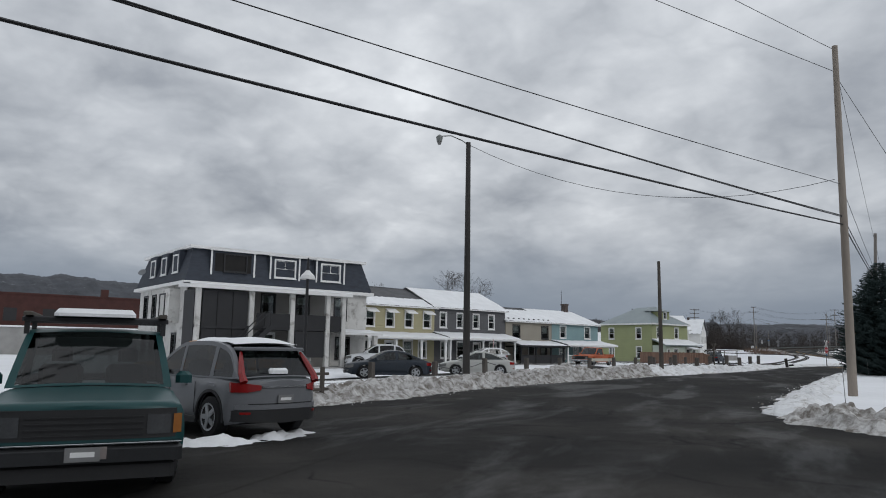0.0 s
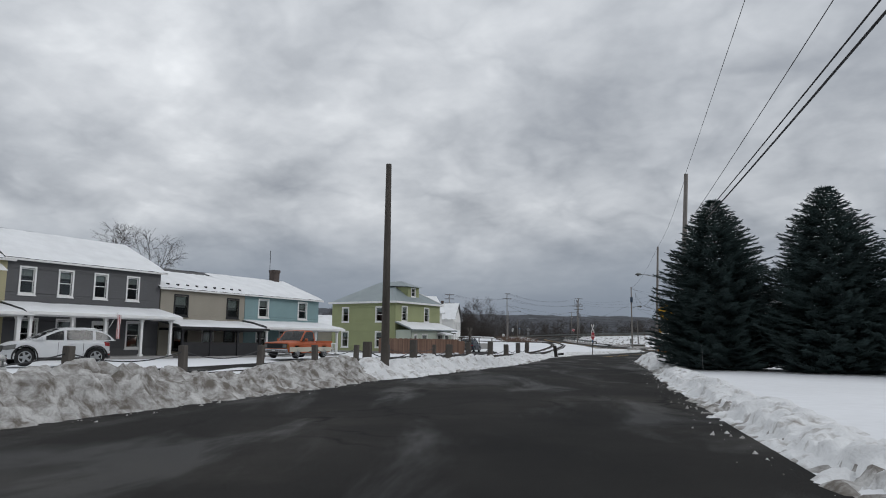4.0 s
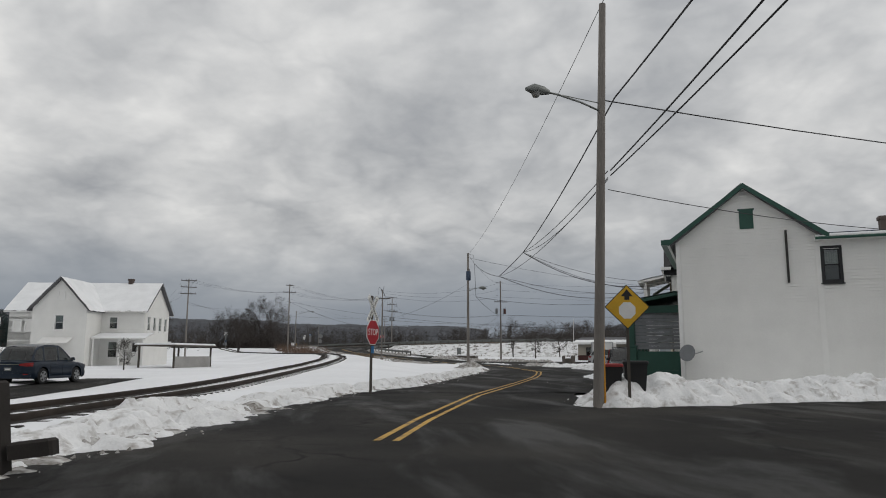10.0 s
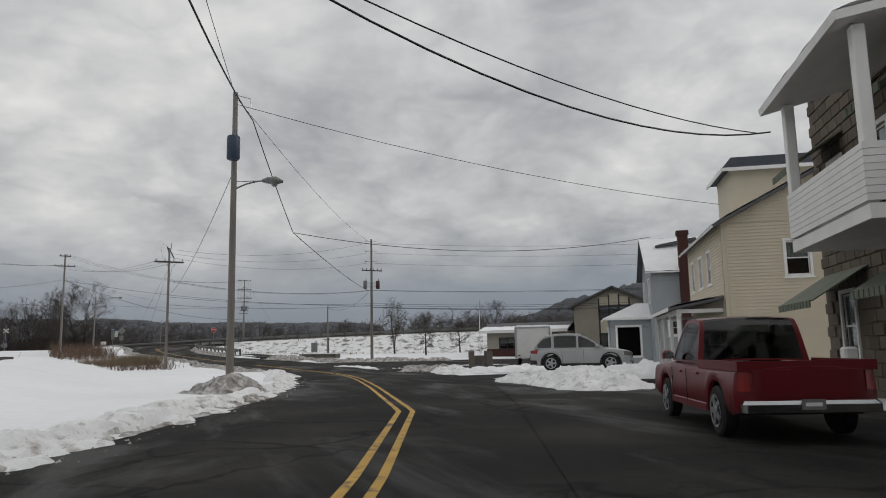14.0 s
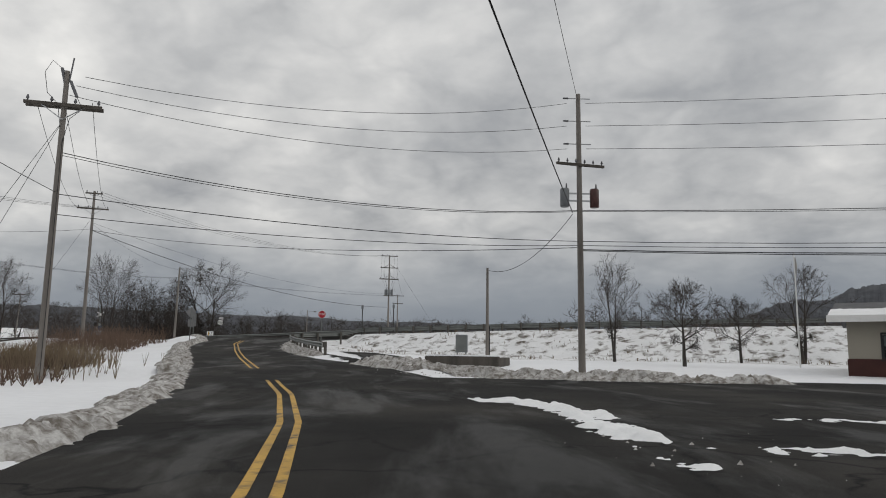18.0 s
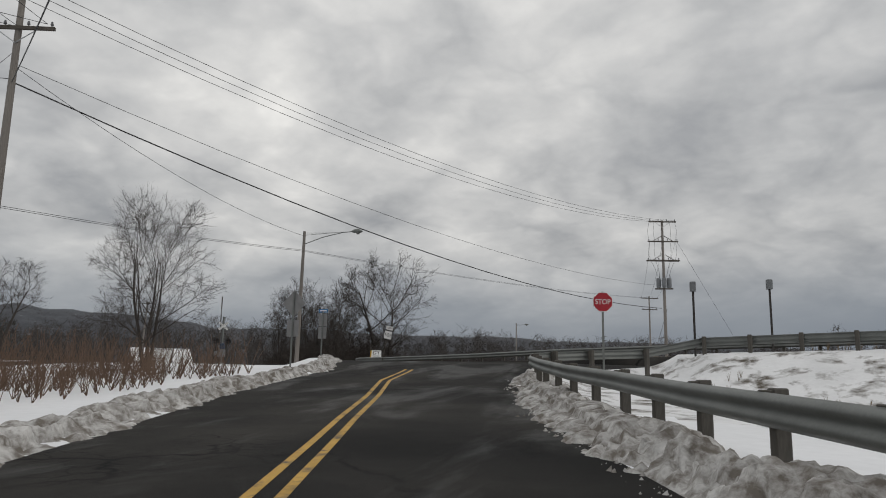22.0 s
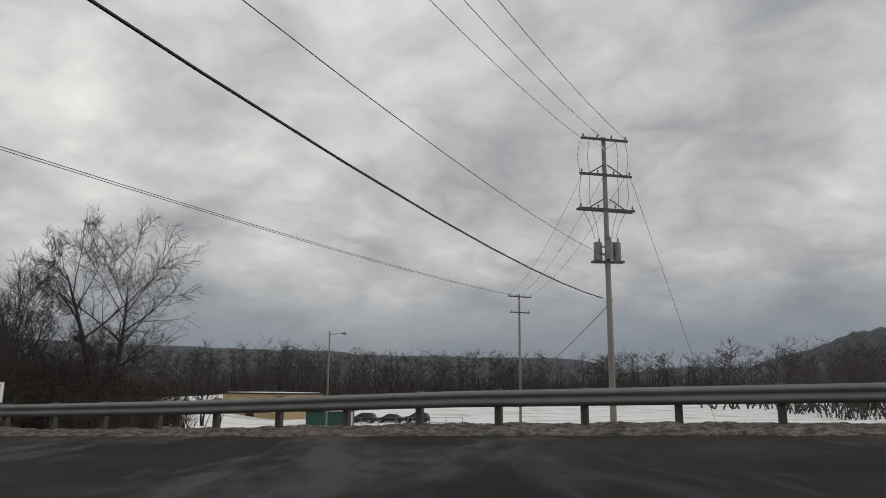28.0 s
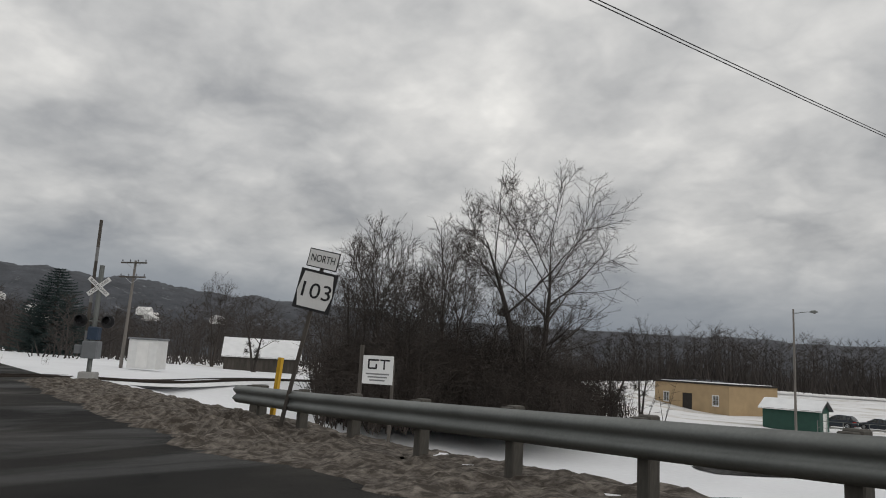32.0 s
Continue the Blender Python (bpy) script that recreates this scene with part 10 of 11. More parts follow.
def car(name, m, label, body, L, W, base, prof, cab, r=0.34, ground=0.2, tumble=0.8, glass_sides=((0.06, 0.48), (0.52, 0.94)), category="car", lower=None, bed=None, snow=None, heads=(0.62, 0.78), rack=False, style="sedan", head_mat=HEADLIGHT, bumper=None, cladding=True, group="parked vehicles"):
    """Nose towards +x. prof: (x, top) of the lower body; cab: rear foot, rear top, front top, front foot as (x, z)."""
    c = thing(name, m, label, category, group)
    hw = W / 2
    boxy = style == "pickup"
    curve, power = (0.16, 6.0) if boxy else (0.42, 4.0)
    zt = lambda x: float(np.interp(x, [p[0] for p in prof], [p[1] for p in prof]))
    end_x = lambda y: L / 2 - curve * min(1.0, abs(y) / hw) ** power
    # lower body: lofted rings, rounded in plan at both ends
    qs = [0.0, 0.3, 0.5, 0.65, 0.78, 0.88, 0.95]
    tip = [L / 2 - curve * q ** power for q in qs]
    xs = sorted(set([p[0] for p in prof if abs(p[0]) < L / 2 - curve] + list(np.linspace(-L / 2 + curve, L / 2 - curve, 45)) + tip + [-x for x in tip]))
    fx = [base / 2, -base / 2]
    rows = []
    for x in xs:
        top = zt(x)
        k = hw * max(0.0, min(1.0, (L / 2 - abs(x)) / curve)) ** (1 / power)
        e = max(0.0, (abs(x) - (L / 2 - 0.5)) / 0.5)
        low = ground + 0.10 * e
        arch = max(math.sqrt(max(0.0, (r * 1.2) ** 2 - (x - a) ** 2)) for a in fx)
        b = max(low, r + arch * 0.98 if arch > 0.02 else low)
        b = min(b, top - 0.2)
        h = top - b
        ring = [(-k * 0.93, b), (-k * 0.985, b + 0.12 * h), (-k, b + 0.42 * h), (-k * 0.992, b + 0.62 * h), (-k * 0.975, top - 0.10), (-k * 0.945, top - 0.04), (-k * 0.86, top - 0.005), (-k * 0.45, top + 0.016), (0, top + 0.022)]
        ring = ring + [(-y, z) for y, z in ring[-2::-1]]
        rows.append([(x, y, z) for y, z in ring])
    g = Geo().grid(rows)
    body_ob = part("body", g, body, c, smooth=1)

    def patch(pname, material, sgn, poly, out=0.014, under=c, lab=""):
        """A panel that follows the rounded end: poly gives (y, z low, z high) across it."""
        fine = []
        for (ya, la, ha), (yb, lb, hb) in zip(poly[:-1], poly[1:]):
            n = max(1, int(abs(yb - ya) / 0.05))
            fine += [(ya + (yb - ya) * i / n, la + (lb - la) * i / n, ha + (hb - ha) * i / n) for i in range(n)]
        fine.append(poly[-1])
        g_ = Geo()
        g_.weld = True
        pts = lambda o: [[(sgn * (end_x(y) + o), y, z0), (sgn * (end_x(y) + o), y, z1)] for y, z0, z1 in fine]
        f, k_ = pts(out), pts(-0.05)
        g_.grid(f)
        g_.grid([[a_[0] for a_ in f], [a_[0] for a_ in k_]])
        g_.grid([[a_[1] for a_ in f], [a_[1] for a_ in k_]])
        g_.grid([f[0], k_[0]])
        g_.grid([f[-1], k_[-1]])
        return part(pname, g_, material, under, lab)

    both = lambda fn: [fn(-1), fn(1)]
    if lower:
        part("lower_panel", Geo().box(-L / 2 + 0.2, L / 2 - 0.2, -hw - 0.006, -hw + 0.02, 0.42, 0.72).box(-L / 2 + 0.2, L / 2 - 0.2, hw - 0.02, hw + 0.006, 0.42, 0.72), lower, c)
    part("underbody", Geo().box(-L / 2 + 0.3, L / 2 - 0.3, -hw * 0.86, hw * 0.86, ground + 0.02, 0.62), TRIM_BLACK, c)
    # cabin: a smooth shell over the side profile, with the panes flush in it
    (ax, az), (bx, bz), (dx, dz), (ex, ez) = cab
    wb, wt = hw * 0.93, hw * tumble
    prof_c = [Vector((ax, az)), Vector((bx, bz)), Vector((bx + 0.33 * (dx - bx), max(bz, dz) + 0.03)), Vector((bx + 0.7 * (dx - bx), dz + 0.03)), Vector((dx, dz)), Vector((ex, ez))]
    for _ in range(2):
        q = [prof_c[0]]
        for u, v in zip(prof_c[:-1], prof_c[1:]):
            q += [u.lerp(v, 0.2), u.lerp(v, 0.8)]
        prof_c = q + [prof_c[-1]]
    fine_c = []
    for u, v in zip(prof_c[:-1], prof_c[1:]):
        n = max(1, int((v - u).length / 0.07))
        fine_c += [u.lerp(v, k / n) for k in range(n)]
    fine_c.append(prof_c[-1])
    roof_z = max(p.y for p in fine_c)
    belt = lambda x: az + (ez - az) * (x - ax) / (ex - ax)
    wid = lambda z, x: wb + (wt - wb) * max(0.0, min(1.0, (z - belt(x)) / max(0.05, roof_z - belt(x)))) ** 1.15
    posts = [ax + (ex - ax) * 0.5 * (glass_sides[i][1] + glass_sides[i + 1][0]) for i in range(len(glass_sides) - 1)]
    shell, rear_g, front_g, side_g = Geo(), Geo(), Geo(), (Geo(), Geo())
    shell.weld = True
    for k in range(len(fine_c) - 1):
        p, q = fine_c[k], fine_c[k + 1]
        steep = (q.y - p.y) / max(0.02, q.x - p.x)
        mid = (p + q) / 2
        h0 = mid.y - belt(mid.x)
        ys = (-1, -0.9, -0.45, 0, 0.45, 0.9, 1)
        zc = lambda y: 0.035 * (1 - y * y)
        for a, b in zip(ys[:-1], ys[1:]):
            face = [(v.x, y * wid(v.y, v.x), v.y + zc(y)) for v, y in ((p, a), (p, b), (q, b), (q, a))]
            inside_ = abs(a + b) < 1.5 and h0 > 0.05 and roof_z - mid.y > 0.05
            (rear_g if inside_ and steep > 0.25 else front_g if inside_ and steep < -0.25 else shell).quad(*face)
        for sd, sg in ((-1, side_g[0]), (1, side_g[1])):
            t0, t1 = p.y - belt(p.x), q.y - belt(q.x)
            pane = min(t0, t1) > 0.13 and not any(abs(mid.x - x) < 0.055 for x in posts) and ax + 0.16 < mid.x < ex - 0.1
            lv = lambda t: (0.0, 0.03, max(0.03, t - 0.075), t)
            l0, l1 = lv(t0), lv(t1)
            for w in range(3):
                f = [(p.x, p.y - t0 + l0[w]), (q.x, q.y - t1 + l1[w]), (q.x, q.y - t1 + l1[w + 1]), (p.x, p.y - t0 + l0[w + 1])]
                face = [(x, sd * (wid(z, x) - (0.006 if pane and w == 1 else 0)), z) for x, z in f]
                (sg if pane and w == 1 else shell).quad(*face)
    part("cabin_shell", shell, body, c, smooth=1)
    for g_, n_ in ((side_g[0], "side_window"), (side_g[1], "side_window"), (front_g, "windscreen"), (rear_g, "rear_window")):
        if g_.f:
            part(n_, g_, CAR_GLASS, c, smooth=2)
    seats = Geo()
    for sd in (-1, 1):
        y0, y1 = sorted((sd * hw * 0.14, sd * hw * 0.68))
        seats.soft(ex - 1.2, ex - 1.02, y0, y1, 0.5, az + 0.28, 0.06).soft(ex - 1.2, ex - 1.08, y0 + 0.14, y1 - 0.14, az + 0.31, az + 0.5, 0.04)
    part("seats", seats, TRIM_BLACK, c)
    part("dashboard", Geo().soft(ex - 0.5, ex - 0.05, -hw * 0.8, hw * 0.8, 0.7, ez + 0.03, 0.05), TRIM_BLACK, c)
    for x in fx:
        for sd in (-1, 1):
            wheel(c, x, sd * (hw - 0.12), r, 0.22)
            if cladding:
                lip = Geo()
                arc = [(x + r * 1.2 * math.cos(t), r + r * 1.2 * math.sin(t)) for t in np.linspace(-0.15, 3.29, 22)]
                arc2 = [(x + (r * 1.2 + 0.05) * math.cos(t), r + (r * 1.2 + 0.05) * math.sin(t)) for t in np.linspace(-0.15, 3.29, 22)]
                lip.grid([[(u, sd * (hw - 0.05), v), (u, sd * (hw + 0.004), v), (p, sd * (hw + 0.002), q), (p, sd * (hw - 0.05), q)] for (u, v), (p, q) in zip(arc, arc2)])
                part("arch_lip", lip, TRIM_BLACK if style == "suv" else body, c)
    F, R = L / 2, -L / 2
    h0, h1 = heads
    trim_b = bumper or TRIM_BLACK
    # nose
    if boxy:
        part("front_bumper", Geo().soft(F - 0.1, F + 0.1, -hw * 0.97, hw * 0.97, 0.42, 0.6, 0.05), trim_b, c)
        part("rear_bumper", Geo().soft(R - 0.1, R + 0.1, -hw * 0.95, hw * 0.95, 0.42, 0.58, 0.05), trim_b, c)
        gr_ = patch("grille", TRIM_BLACK, 1, [(-hw * 0.9, h0 - 0.06, h1 + 0.08), (hw * 0.9, h0 - 0.06, h1 + 0.08)], 0.012)
        for k in range(4):
            patch("grille_slat", RUBBER, 1, [(-hw * 0.56, h0 - 0.03 + 0.06 * k, h0 - 0.012 + 0.06 * k), (hw * 0.56, h0 - 0.03 + 0.06 * k, h0 - 0.012 + 0.06 * k)], 0.022, gr_)
        for sd in (-1, 1):
            patch("headlight", head_mat, 1, [(sd * hw * 0.6, h0 - 0.02, h1 + 0.02), (sd * hw * 0.84, h0 - 0.02, h1 + 0.02)], 0.026)
            patch("side_marker", AMBER, 1, [(sd * hw * 0.87, h0 - 0.02, h1 + 0.02), (sd * hw * 0.96, h0 - 0.02, h1 + 0.02)], 0.02)
            patch("tail_light", TAIL_RED, -1, [(sd * hw * 0.8, 0.7, 0.98), (sd * hw * 0.95, 0.7, 0.98)], 0.012)
        patch("tailgate", body, -1, [(-hw * 0.76, 0.62, 1.0), (hw * 0.76, 0.62, 1.0)], 0.016)
    else:
        patch("front_bumper", body, 1, [(-hw * 0.93, 0.3, h0 - 0.12), (0, 0.26, h0 - 0.1), (hw * 0.93, 0.3, h0 - 0.12)], 0.03)
        patch("lower_intake", TRIM_BLACK, 1, [(-hw * 0.62, 0.3, 0.42), (hw * 0.62, 0.3, 0.42)], 0.036)
        gr_ = patch("grille", TRIM_BLACK, 1, [(-hw * 0.46, h0 + 0.02, h1 - 0.01), (-hw * 0.3, h0 - 0.1, h1 + 0.01), (hw * 0.3, h0 - 0.1, h1 + 0.01), (hw * 0.46, h0 + 0.02, h1 - 0.01)], 0.02)
        for k in range(3):
            z = h0 - 0.06 + 0.075 * k
            patch("grille_bar", CHROME, 1, [(-hw * 0.4, z, z + 0.022), (0, z - 0.012, z + 0.014), (hw * 0.4, z, z + 0.022)], 0.03, gr_)
        if style == "van":
            patch("grille_bar", CHROME, 1, [(-0.035, h0 - 0.12, h1 + 0.03), (0.035, h0 - 0.12, h1 + 0.03)], 0.034, gr_)
        for sd in (-1, 1):
            hl = patch("headlight", head_mat, 1, [(sd * hw * 0.5, h0 + 0.0, h1 - 0.02), (sd * hw * 0.75, h0 - 0.01, h1 + 0.02), (sd * hw * 0.96, h0 + 0.03, h1 + 0.06)], 0.02)
            if head_mat is not HEADLIGHT:
                patch("indicator", AMBER, 1, [(sd * hw * 0.84, h0 + 0.02, h1 + 0.03), (sd * hw * 0.96, h0 + 0.04, h1 + 0.05)], 0.026, hl)
            patch("fog_lamp", HEADLIGHT, 1, [(sd * hw * 0.7, 0.38, 0.46), (sd * hw * 0.78, 0.38, 0.46)], 0.04)
        # tail
        tz = zt(R + 0.15)
        patch("rear_bumper", trim_b if style == "suv" else body, -1, [(-hw * 0.93, 0.32, 0.5), (0, 0.28, 0.52), (hw * 0.93, 0.32, 0.5)], 0.04)
        patch("bumper_shelf", body, -1, [(-hw * 0.9, 0.52, 0.6), (hw * 0.9, 0.52, 0.6)], 0.03)
        patch("hatch_seam", TRIM_BLACK, -1, [(-hw * 0.72, 0.605, 0.62), (hw * 0.72, 0.605, 0.62)], 0.008)
        for sd in (-1, 1):
            patch("tail_light", TAIL_RED, -1, [(sd * hw * 0.52, tz - 0.16, tz - 0.08), (sd * hw * 0.75, tz - 0.2, tz - 0.05), (sd * hw * 0.955, tz - 0.2, tz - 0.03)], 0.02)
            patch("reflector", TAIL_RED, -1, [(sd * hw * 0.7, 0.44, 0.48), (sd * hw * 0.85, 0.44, 0.48)], 0.046)
        patch("tail_trim", CHROME, -1, [(-hw * 0.5, tz - 0.12, tz - 0.095), (hw * 0.5, tz - 0.12, tz - 0.095)], 0.02)
    for sd in (-1, 1):
        mx = ex - 0.35
        mr = part("mirror", Geo().soft(mx - 0.08, mx + 0.08, sd * (hw + 0.1) - 0.1, sd * (hw + 0.1) + 0.1, ez + 0.04, ez + 0.19, 0.05), body, c)
        part("mirror_glass", Geo().box(mx - 0.088, mx - 0.082, sd * (hw + 0.1) - 0.075, sd * (hw + 0.1) + 0.075, ez + 0.06, ez + 0.16), CHROME, mr)
        hx = (bx + dx) / 2
        for q in (-0.62, 0.42):
            part("door_handle", Geo().soft(hx + q - 0.1, hx + q + 0.1, sd * hw * 0.99 - 0.02, sd * hw * 0.99 + 0.022, zt(hx) - 0.17, zt(hx) - 0.135, 0.01), body, c)
        for q in (-0.02, 0.95):
            part("door_gap", Geo().box(hx + q, hx + q + 0.012, sd * hw - 0.006, sd * hw + 0.003, 0.4, zt(hx) - 0.1), TRIM_BLACK, c)
        part("side_sill", Geo().soft(-base / 2 + r * 1.25, base / 2 - r * 1.25, sd * hw * 0.97 - 0.03, sd * hw * 0.97 + 0.03, ground - 0.01, ground + 0.12, 0.03), TRIM_BLACK if style == "suv" else body, c)
    for sgn, z0, o in ((-1, 0.62 if not boxy else 0.46, 0.03), (1, 0.36 if not boxy else 0.44, 0.045)):
        y0 = 0.16
        x = sgn * (L / 2 + o + (0.07 if boxy else 0.0))
        pl = part("number_plate", Geo().box(min(x, x + sgn * 0.008), max(x, x + sgn * 0.008), -y0, y0, z0, z0 + 0.14), SIGN_BACK, c)
        x += sgn * 0.008
        part("number_bar", Geo().box(min(x, x + sgn * 0.003), max(x, x + sgn * 0.003), -0.11, 0.11, z0 + 0.045, z0 + 0.095), SIGN_WHITE, pl)
    for y in (-0.4, 0.2):
        part("wiper", Geo().tube([(ex - 0.03, y, ez + 0.045), (ex - 0.16, y + 0.5, ez + 0.12)], 0.011, 4), TRIM_BLACK, c)
    if bed:
        x0, x1, z0, z1 = bed
        part("bed_rim", Geo().box(x0, x1, -hw * 0.97, -hw * 0.9, z0, z1).box(x0, x1, hw * 0.9, hw * 0.97, z0, z1).box(x0, x0 + 0.06, -hw * 0.9, hw * 0.9, z0, z1), body, c)
    if rack:
        part("roof_rack", Geo().box(bx + 0.1, bx + 0.16, -wt * 1.0, wt * 1.0, roof_z + 0.05, roof_z + 0.08).box(dx - 0.3, dx - 0.24, -wt * 1.0, wt * 1.0, roof_z + 0.05, roof_z + 0.08).box(bx, dx - 0.05, -wt * 0.98, -wt * 0.92, roof_z + 0.03, roof_z + 0.09).box(bx, dx - 0.05, wt * 0.92, wt * 0.98, roof_z + 0.03, roof_z + 0.09), TRIM_BLACK, c)
    if snow:
        rows = []
        for i in range(19):
            u = i / 18
            row = []
            for j in range(13):
                v = j / 12 * 2 - 1
                x = bx + 0.02 + (dx - bx - 0.06) * u
                e = min(1.0, 5 * u, 5 * (1 - u)) * (1 - abs(v) ** 6)
                edge = 0.93 + 0.08 * noise.noise(Vector((x * 3, v, L)))
                crown = roof_z + 0.035 * (1 - (v * edge) ** 2) - 0.02 - 0.10 * max(0, abs(2 * u - 1) - 0.6)
                row.append((x, v * wt * edge, crown + (snow * (1.0 + 0.7 * noise.noise(Vector((x * 2.5, v * 2, L))))) * max(e, 0.0)))
            rows.append(row)
        part("roof_snow", Geo().grid(rows), SNOW, c, "crust of snow on the roof", smooth=2)
    return c


def sedan(m, label, col, snow=None, L=4.7, **kw):
    return car("sedan", m, label, col, L, 1.82, 2.75, [(-L / 2, 0.84), (-1.9, 0.98), (-1.6, 1.0), (0.9, 0.95), (1.7, 0.86), (L / 2 - 0.1, 0.72), (L / 2, 0.62)], [(-1.85, 0.97), (-0.85, 1.40), (0.25, 1.43), (1.15, 0.93)], 0.33, 0.2, 0.74, heads=(0.55, 0.67), snow=snow, **kw)


def suv(m, label, col, snow=None, L=4.6, H=1.66, style="suv", **kw):
    return car("minivan" if style == "van" else "suv", m, label, col, L, 1.86, 2.68, [(-L / 2, 1.0), (-1.5, 1.06), (0.9, 1.04), (1.6, 0.98), (L / 2 - 0.12, 0.86), (L / 2, 0.74)], [(-2.12, 1.04), (-1.72, H - 0.1), (0.1, H), (1.1, 1.02)], 0.36, 0.24, 0.78, ((0.02, 0.26), (0.3, 0.6), (0.64, 0.98)), snow=snow, heads=(0.66, 0.81), style=style, **kw)


def pickup(m, label, col, lower=None, snow=None, L=5.3, W=1.95, H=1.75, cabin=(-0.55, 1.15), **kw):
    c0, c1 = cabin
    return car("pickup_truck", m, label, col, L, W, L * 0.6, [(-L / 2, 1.02), (c0 - 0.1, 1.04), (c1, 1.08), (L / 2 - 0.06, 1.0), (L / 2, 0.96)], [(c0, 1.06), (c0 + 0.12, H - 0.02), (c1 - 0.65, H), (c1, 1.08)], 0.37, 0.34, 0.8, ((0.05, 0.95),), "pickup truck", lower=lower, bed=(-L / 2 + 0.02, c0 - 0.12, 0.98, 1.12), snow=snow, heads=(0.70, 0.86), style="pickup", cladding=False, **{"bumper": CHROME, **kw})


def vehicle_pose(x, y, heading, z=None):
    """heading: the way the nose points, counter-clockwise from +x in degrees."""
    return pose(x, y, (gz(x, y) + 0.07 if z is None else z), 0, 0, heading)


def build_vehicles():
    z = 0.03
    # chrome bumper coloured near-black: the dark road's reflection is put into its colour
    t = pickup(vehicle_pose(-9.3, -38.85, -42, z), "teal pickup truck with a dark grille and snowy ladder rack", paint("teal", (0.012, 0.052, 0.054), 0.35), L=5.2, bumper=mat("chrome_dark_reflection", (0.028, 0.029, 0.031), 0.35, 0.15, 5.0, 40.0, 0.0, metal=0.2), head_mat=mat("old_lens", (0.05, 0.052, 0.055), 0.25, 0.15, 6.0, 40.0, 0.0, spec=0.7))
    # thin bright strip added as the highlight along the bumper's top
    part("bumper_edge", Geo().soft(2.5, 2.71, -0.93, 0.93, 0.6, 0.615, 0.005), CHROME, t)
    part("plate", Geo().soft(2.705, 2.72, -0.1, 0.22, 0.46, 0.58, 0.005), mat("dull_plate", (0.22, 0.19, 0.18), 0.5, 0.1, 8.0, 40.0, 0.0), t, "pale blank number plate")
    part("valance", Geo().soft(2.35, 2.62, -0.88, 0.88, 0.24, 0.42, 0.04), TRIM_BLACK, t)
    rk = part("ladder_rack", Geo().soft(-0.5, -0.42, -0.86, 0.86, 1.88, 1.95, 0.02).soft(0.42, 0.5, -0.86, 0.86, 1.88, 1.95, 0.02), BLACK_PAINT, t)
    for sd in (-1, 1):
        part("rack_rail", Geo().soft(-0.9, 0.72, sd * 0.78 - 0.05, sd * 0.78 + 0.05, 1.95, 2.0, 0.015), OLD_WOOD, rk)
        part("rack_leg", Geo().box(-0.49, -0.43, sd * 0.8 - 0.03, sd * 0.8 + 0.03, 1.72, 1.88).box(0.43, 0.49, sd * 0.8 - 0.03, sd * 0.8 + 0.03, 1.72, 1.88), BLACK_PAINT, rk)
    part("rack_snow", Geo().soft(0.2, 0.68, -0.5, 0.45, 1.95, 2.05, 0.06), SNOW, rk)
    c = suv(vehicle_pose(-10.95, -34.48, 161, z), "silver grey crossover with red tail lights and snow on its roof", paint("silver_grey", (0.15, 0.155, 0.165), 0.28), snow=0.06)
    for sd in (-1, 1):
        part("tall_tail_light", Geo().tube([(-2.16, sd * 0.76, 0.98), (-2.07, sd * 0.76, 1.12), (-1.94, sd * 0.7, 1.32), (-1.82, sd * 0.64, 1.5)], [0.075, 0.065, 0.05, 0.025], 6), TAIL_RED, c)
    part("roof_spoiler", Geo().soft(-1.9, -1.62, -0.68, 0.68, 1.53, 1.59, 0.02), paint("silver_grey", (0.15, 0.155, 0.165), 0.28), c)
    part("window_snow", Geo().soft(-2.12, -1.98, -0.2, 0.2, 1.12, 1.22, 0.04), SNOW, c, "clump of snow on the rear window")
    part("rear_wiper", Geo().tube([(-2.1, 0.0, 1.1), (-2.02, 0.42, 1.16)], 0.012, 4), TRIM_BLACK, c)
    pickup(vehicle_pose(-19.2, -25.2, -102, z), "mustard yellow and white old pickup truck on the lane", paint("mustard", (0.44, 0.19, 0.02), 0.4), lower=paint("cream", (0.6, 0.57, 0.48), 0.4))
    sedan(vehicle_pose(-24.2, -15.4, 62), "dark green sedan with snow on the roof", paint("dark_green", (0.02, 0.05, 0.045)), snow=0.05)
    sedan(vehicle_pose(-19.3, -11.2, 216), "dark blue-grey sedan parked on the lane", paint("gunmetal", (0.028, 0.035, 0.045)))
    suv(vehicle_pose(-26.3, 0.3, 214), "white crossover parked by the porches", paint("white", (0.62, 0.63, 0.64)), L=4.5)
    sedan(vehicle_pose(-17.0, -3.6, 206), "silver sedan parked behind the snow bank", paint("pale_silver", (0.42, 0.42, 0.40)))
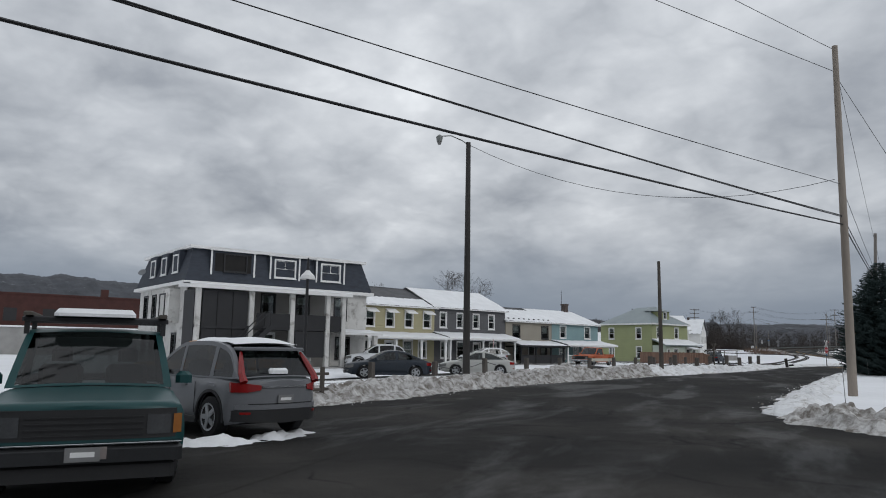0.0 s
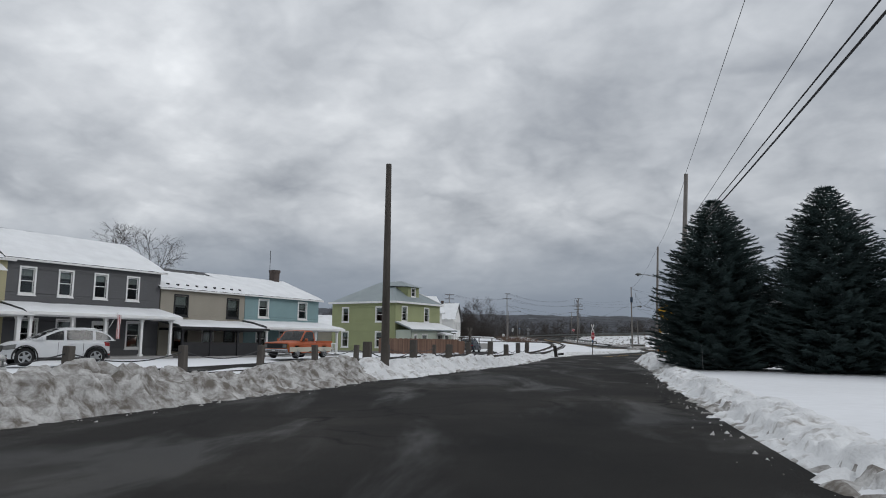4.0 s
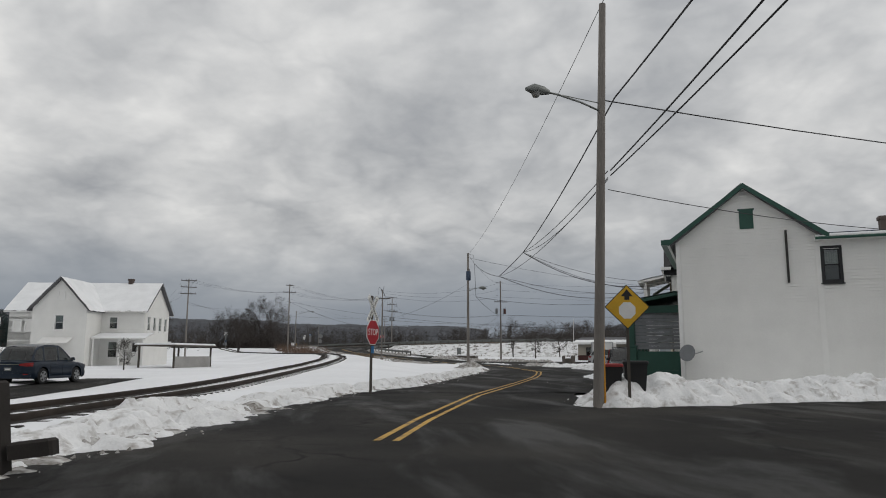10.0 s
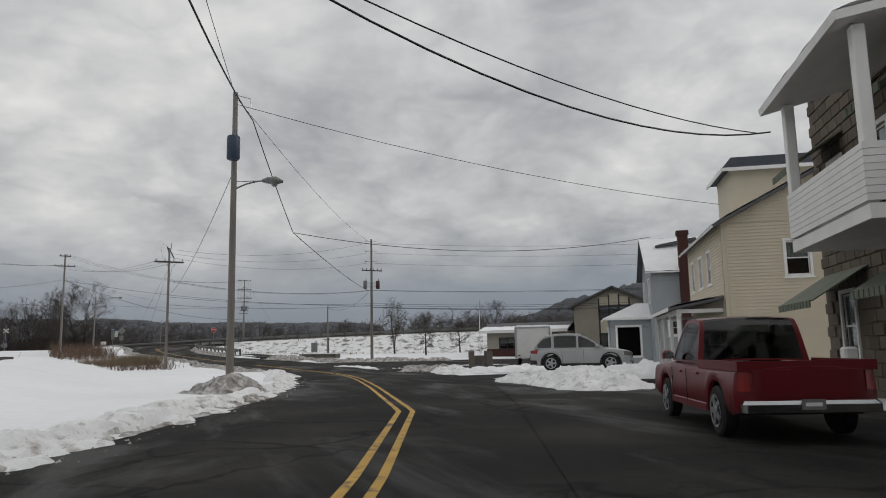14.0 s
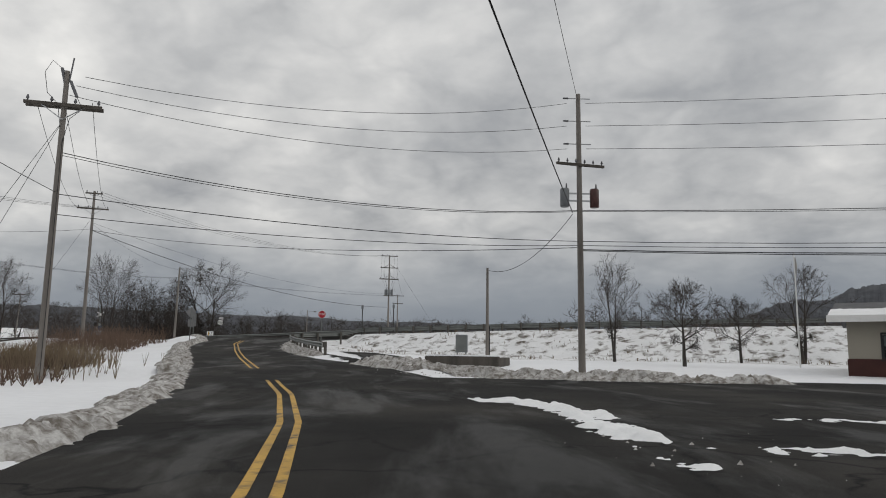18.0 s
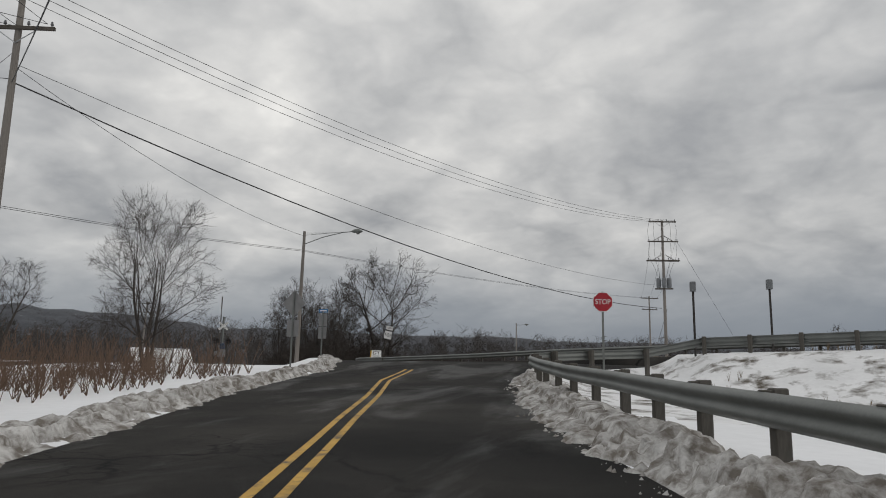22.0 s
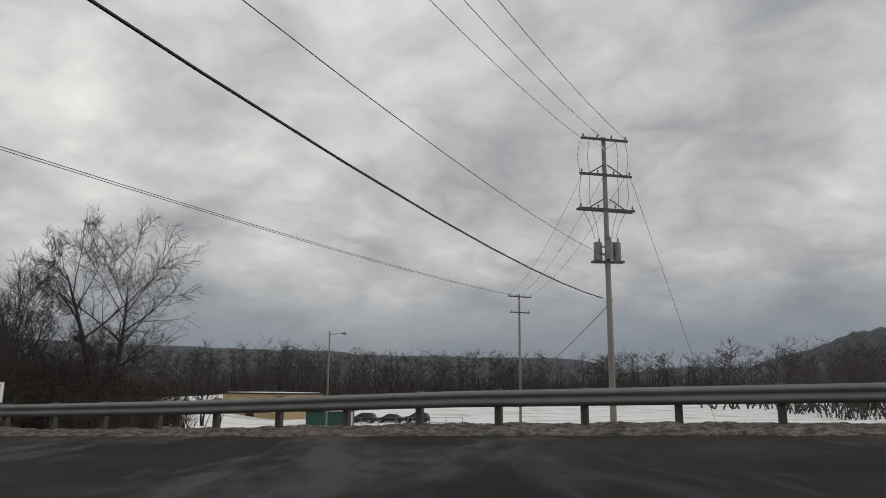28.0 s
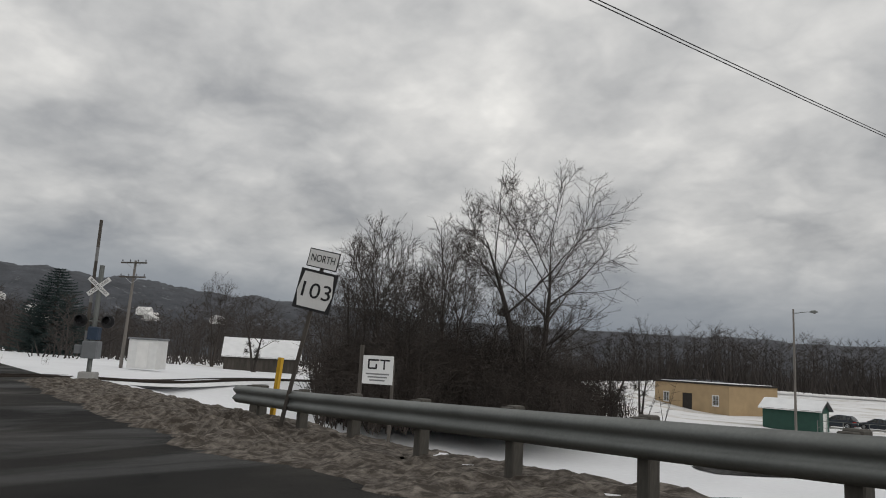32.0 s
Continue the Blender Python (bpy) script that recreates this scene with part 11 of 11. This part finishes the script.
    suv(vehicle_pose(-21.4, 9.6, 228), "white compact hatchback parked near the houses", paint("white", (0.62, 0.63, 0.64)), L=4.1, H=1.52, snow=0.02)
    pickup(vehicle_pose(-15.9, 27.2, -108), "orange and white old pickup truck on the lane", paint("orange", (0.42, 0.10, 0.035), 0.4), lower=paint("cream", (0.6, 0.57, 0.48), 0.4))
    suv(vehicle_pose(-6.4, 77.5, 77), "dark blue minivan parked beside the track", paint("navy", (0.010, 0.018, 0.032)), L=4.9, H=1.75, style="van")
    v = suv(vehicle_pose(25.85, 83.7, -112, 0.05), "black minivan with chrome grille and yellowed headlights", paint("black", (0.010, 0.011, 0.013), 0.22), L=5.0, H=1.78, rack=True, style="van", head_mat=mat("yellowed_lens", (0.34, 0.27, 0.15), 0.25, 0.15, 6.0, 40.0, 0.0, spec=0.6))
    for sd in (-1, 1):
        part("side_strip", Geo().soft(-1.3, 1.3, sd * 0.925 - 0.01, sd * 0.925 + 0.018, 0.52, 0.545, 0.006), CHROME, v)
    pickup(vehicle_pose(29.0, 91.6, 68, 0.05), "dark red pickup truck parked behind the minivan", paint("red", (0.12, 0.012, 0.016), 0.3), L=5.2, H=1.78)
    suv(vehicle_pose(36.7, 111.3, -30, 0.33), "silver crossover parked beside the pale blue house", paint("bright_silver", (0.38, 0.385, 0.39)), L=4.65)
    j = suv(vehicle_pose(17.2, 43.0, 8, 0.05), "black off-road vehicle with a spare wheel by the shed", paint("black", (0.010, 0.011, 0.013), 0.22), L=4.2, H=1.86)
    part("spare_wheel", Geo().tube([(-2.1, 0.1, 1.0), (-2.14, 0.1, 1.0), (-2.34, 0.1, 1.0), (-2.38, 0.1, 1.0)], [0.3, 0.37, 0.37, 0.3], 20), RUBBER, j)
    for x, y, hd, kind in ((9.6, 329.0, 165, suv), (14.0, 331.0, 165, sedan), (18.4, 333.0, 165, suv)):
        kind(vehicle_pose(x, y, hd, gz(x, y) + 0.02), "dark parked vehicle under snow beside the green shed", paint("gunmetal", (0.028, 0.035, 0.045)), snow=0.1)


build_vehicles()
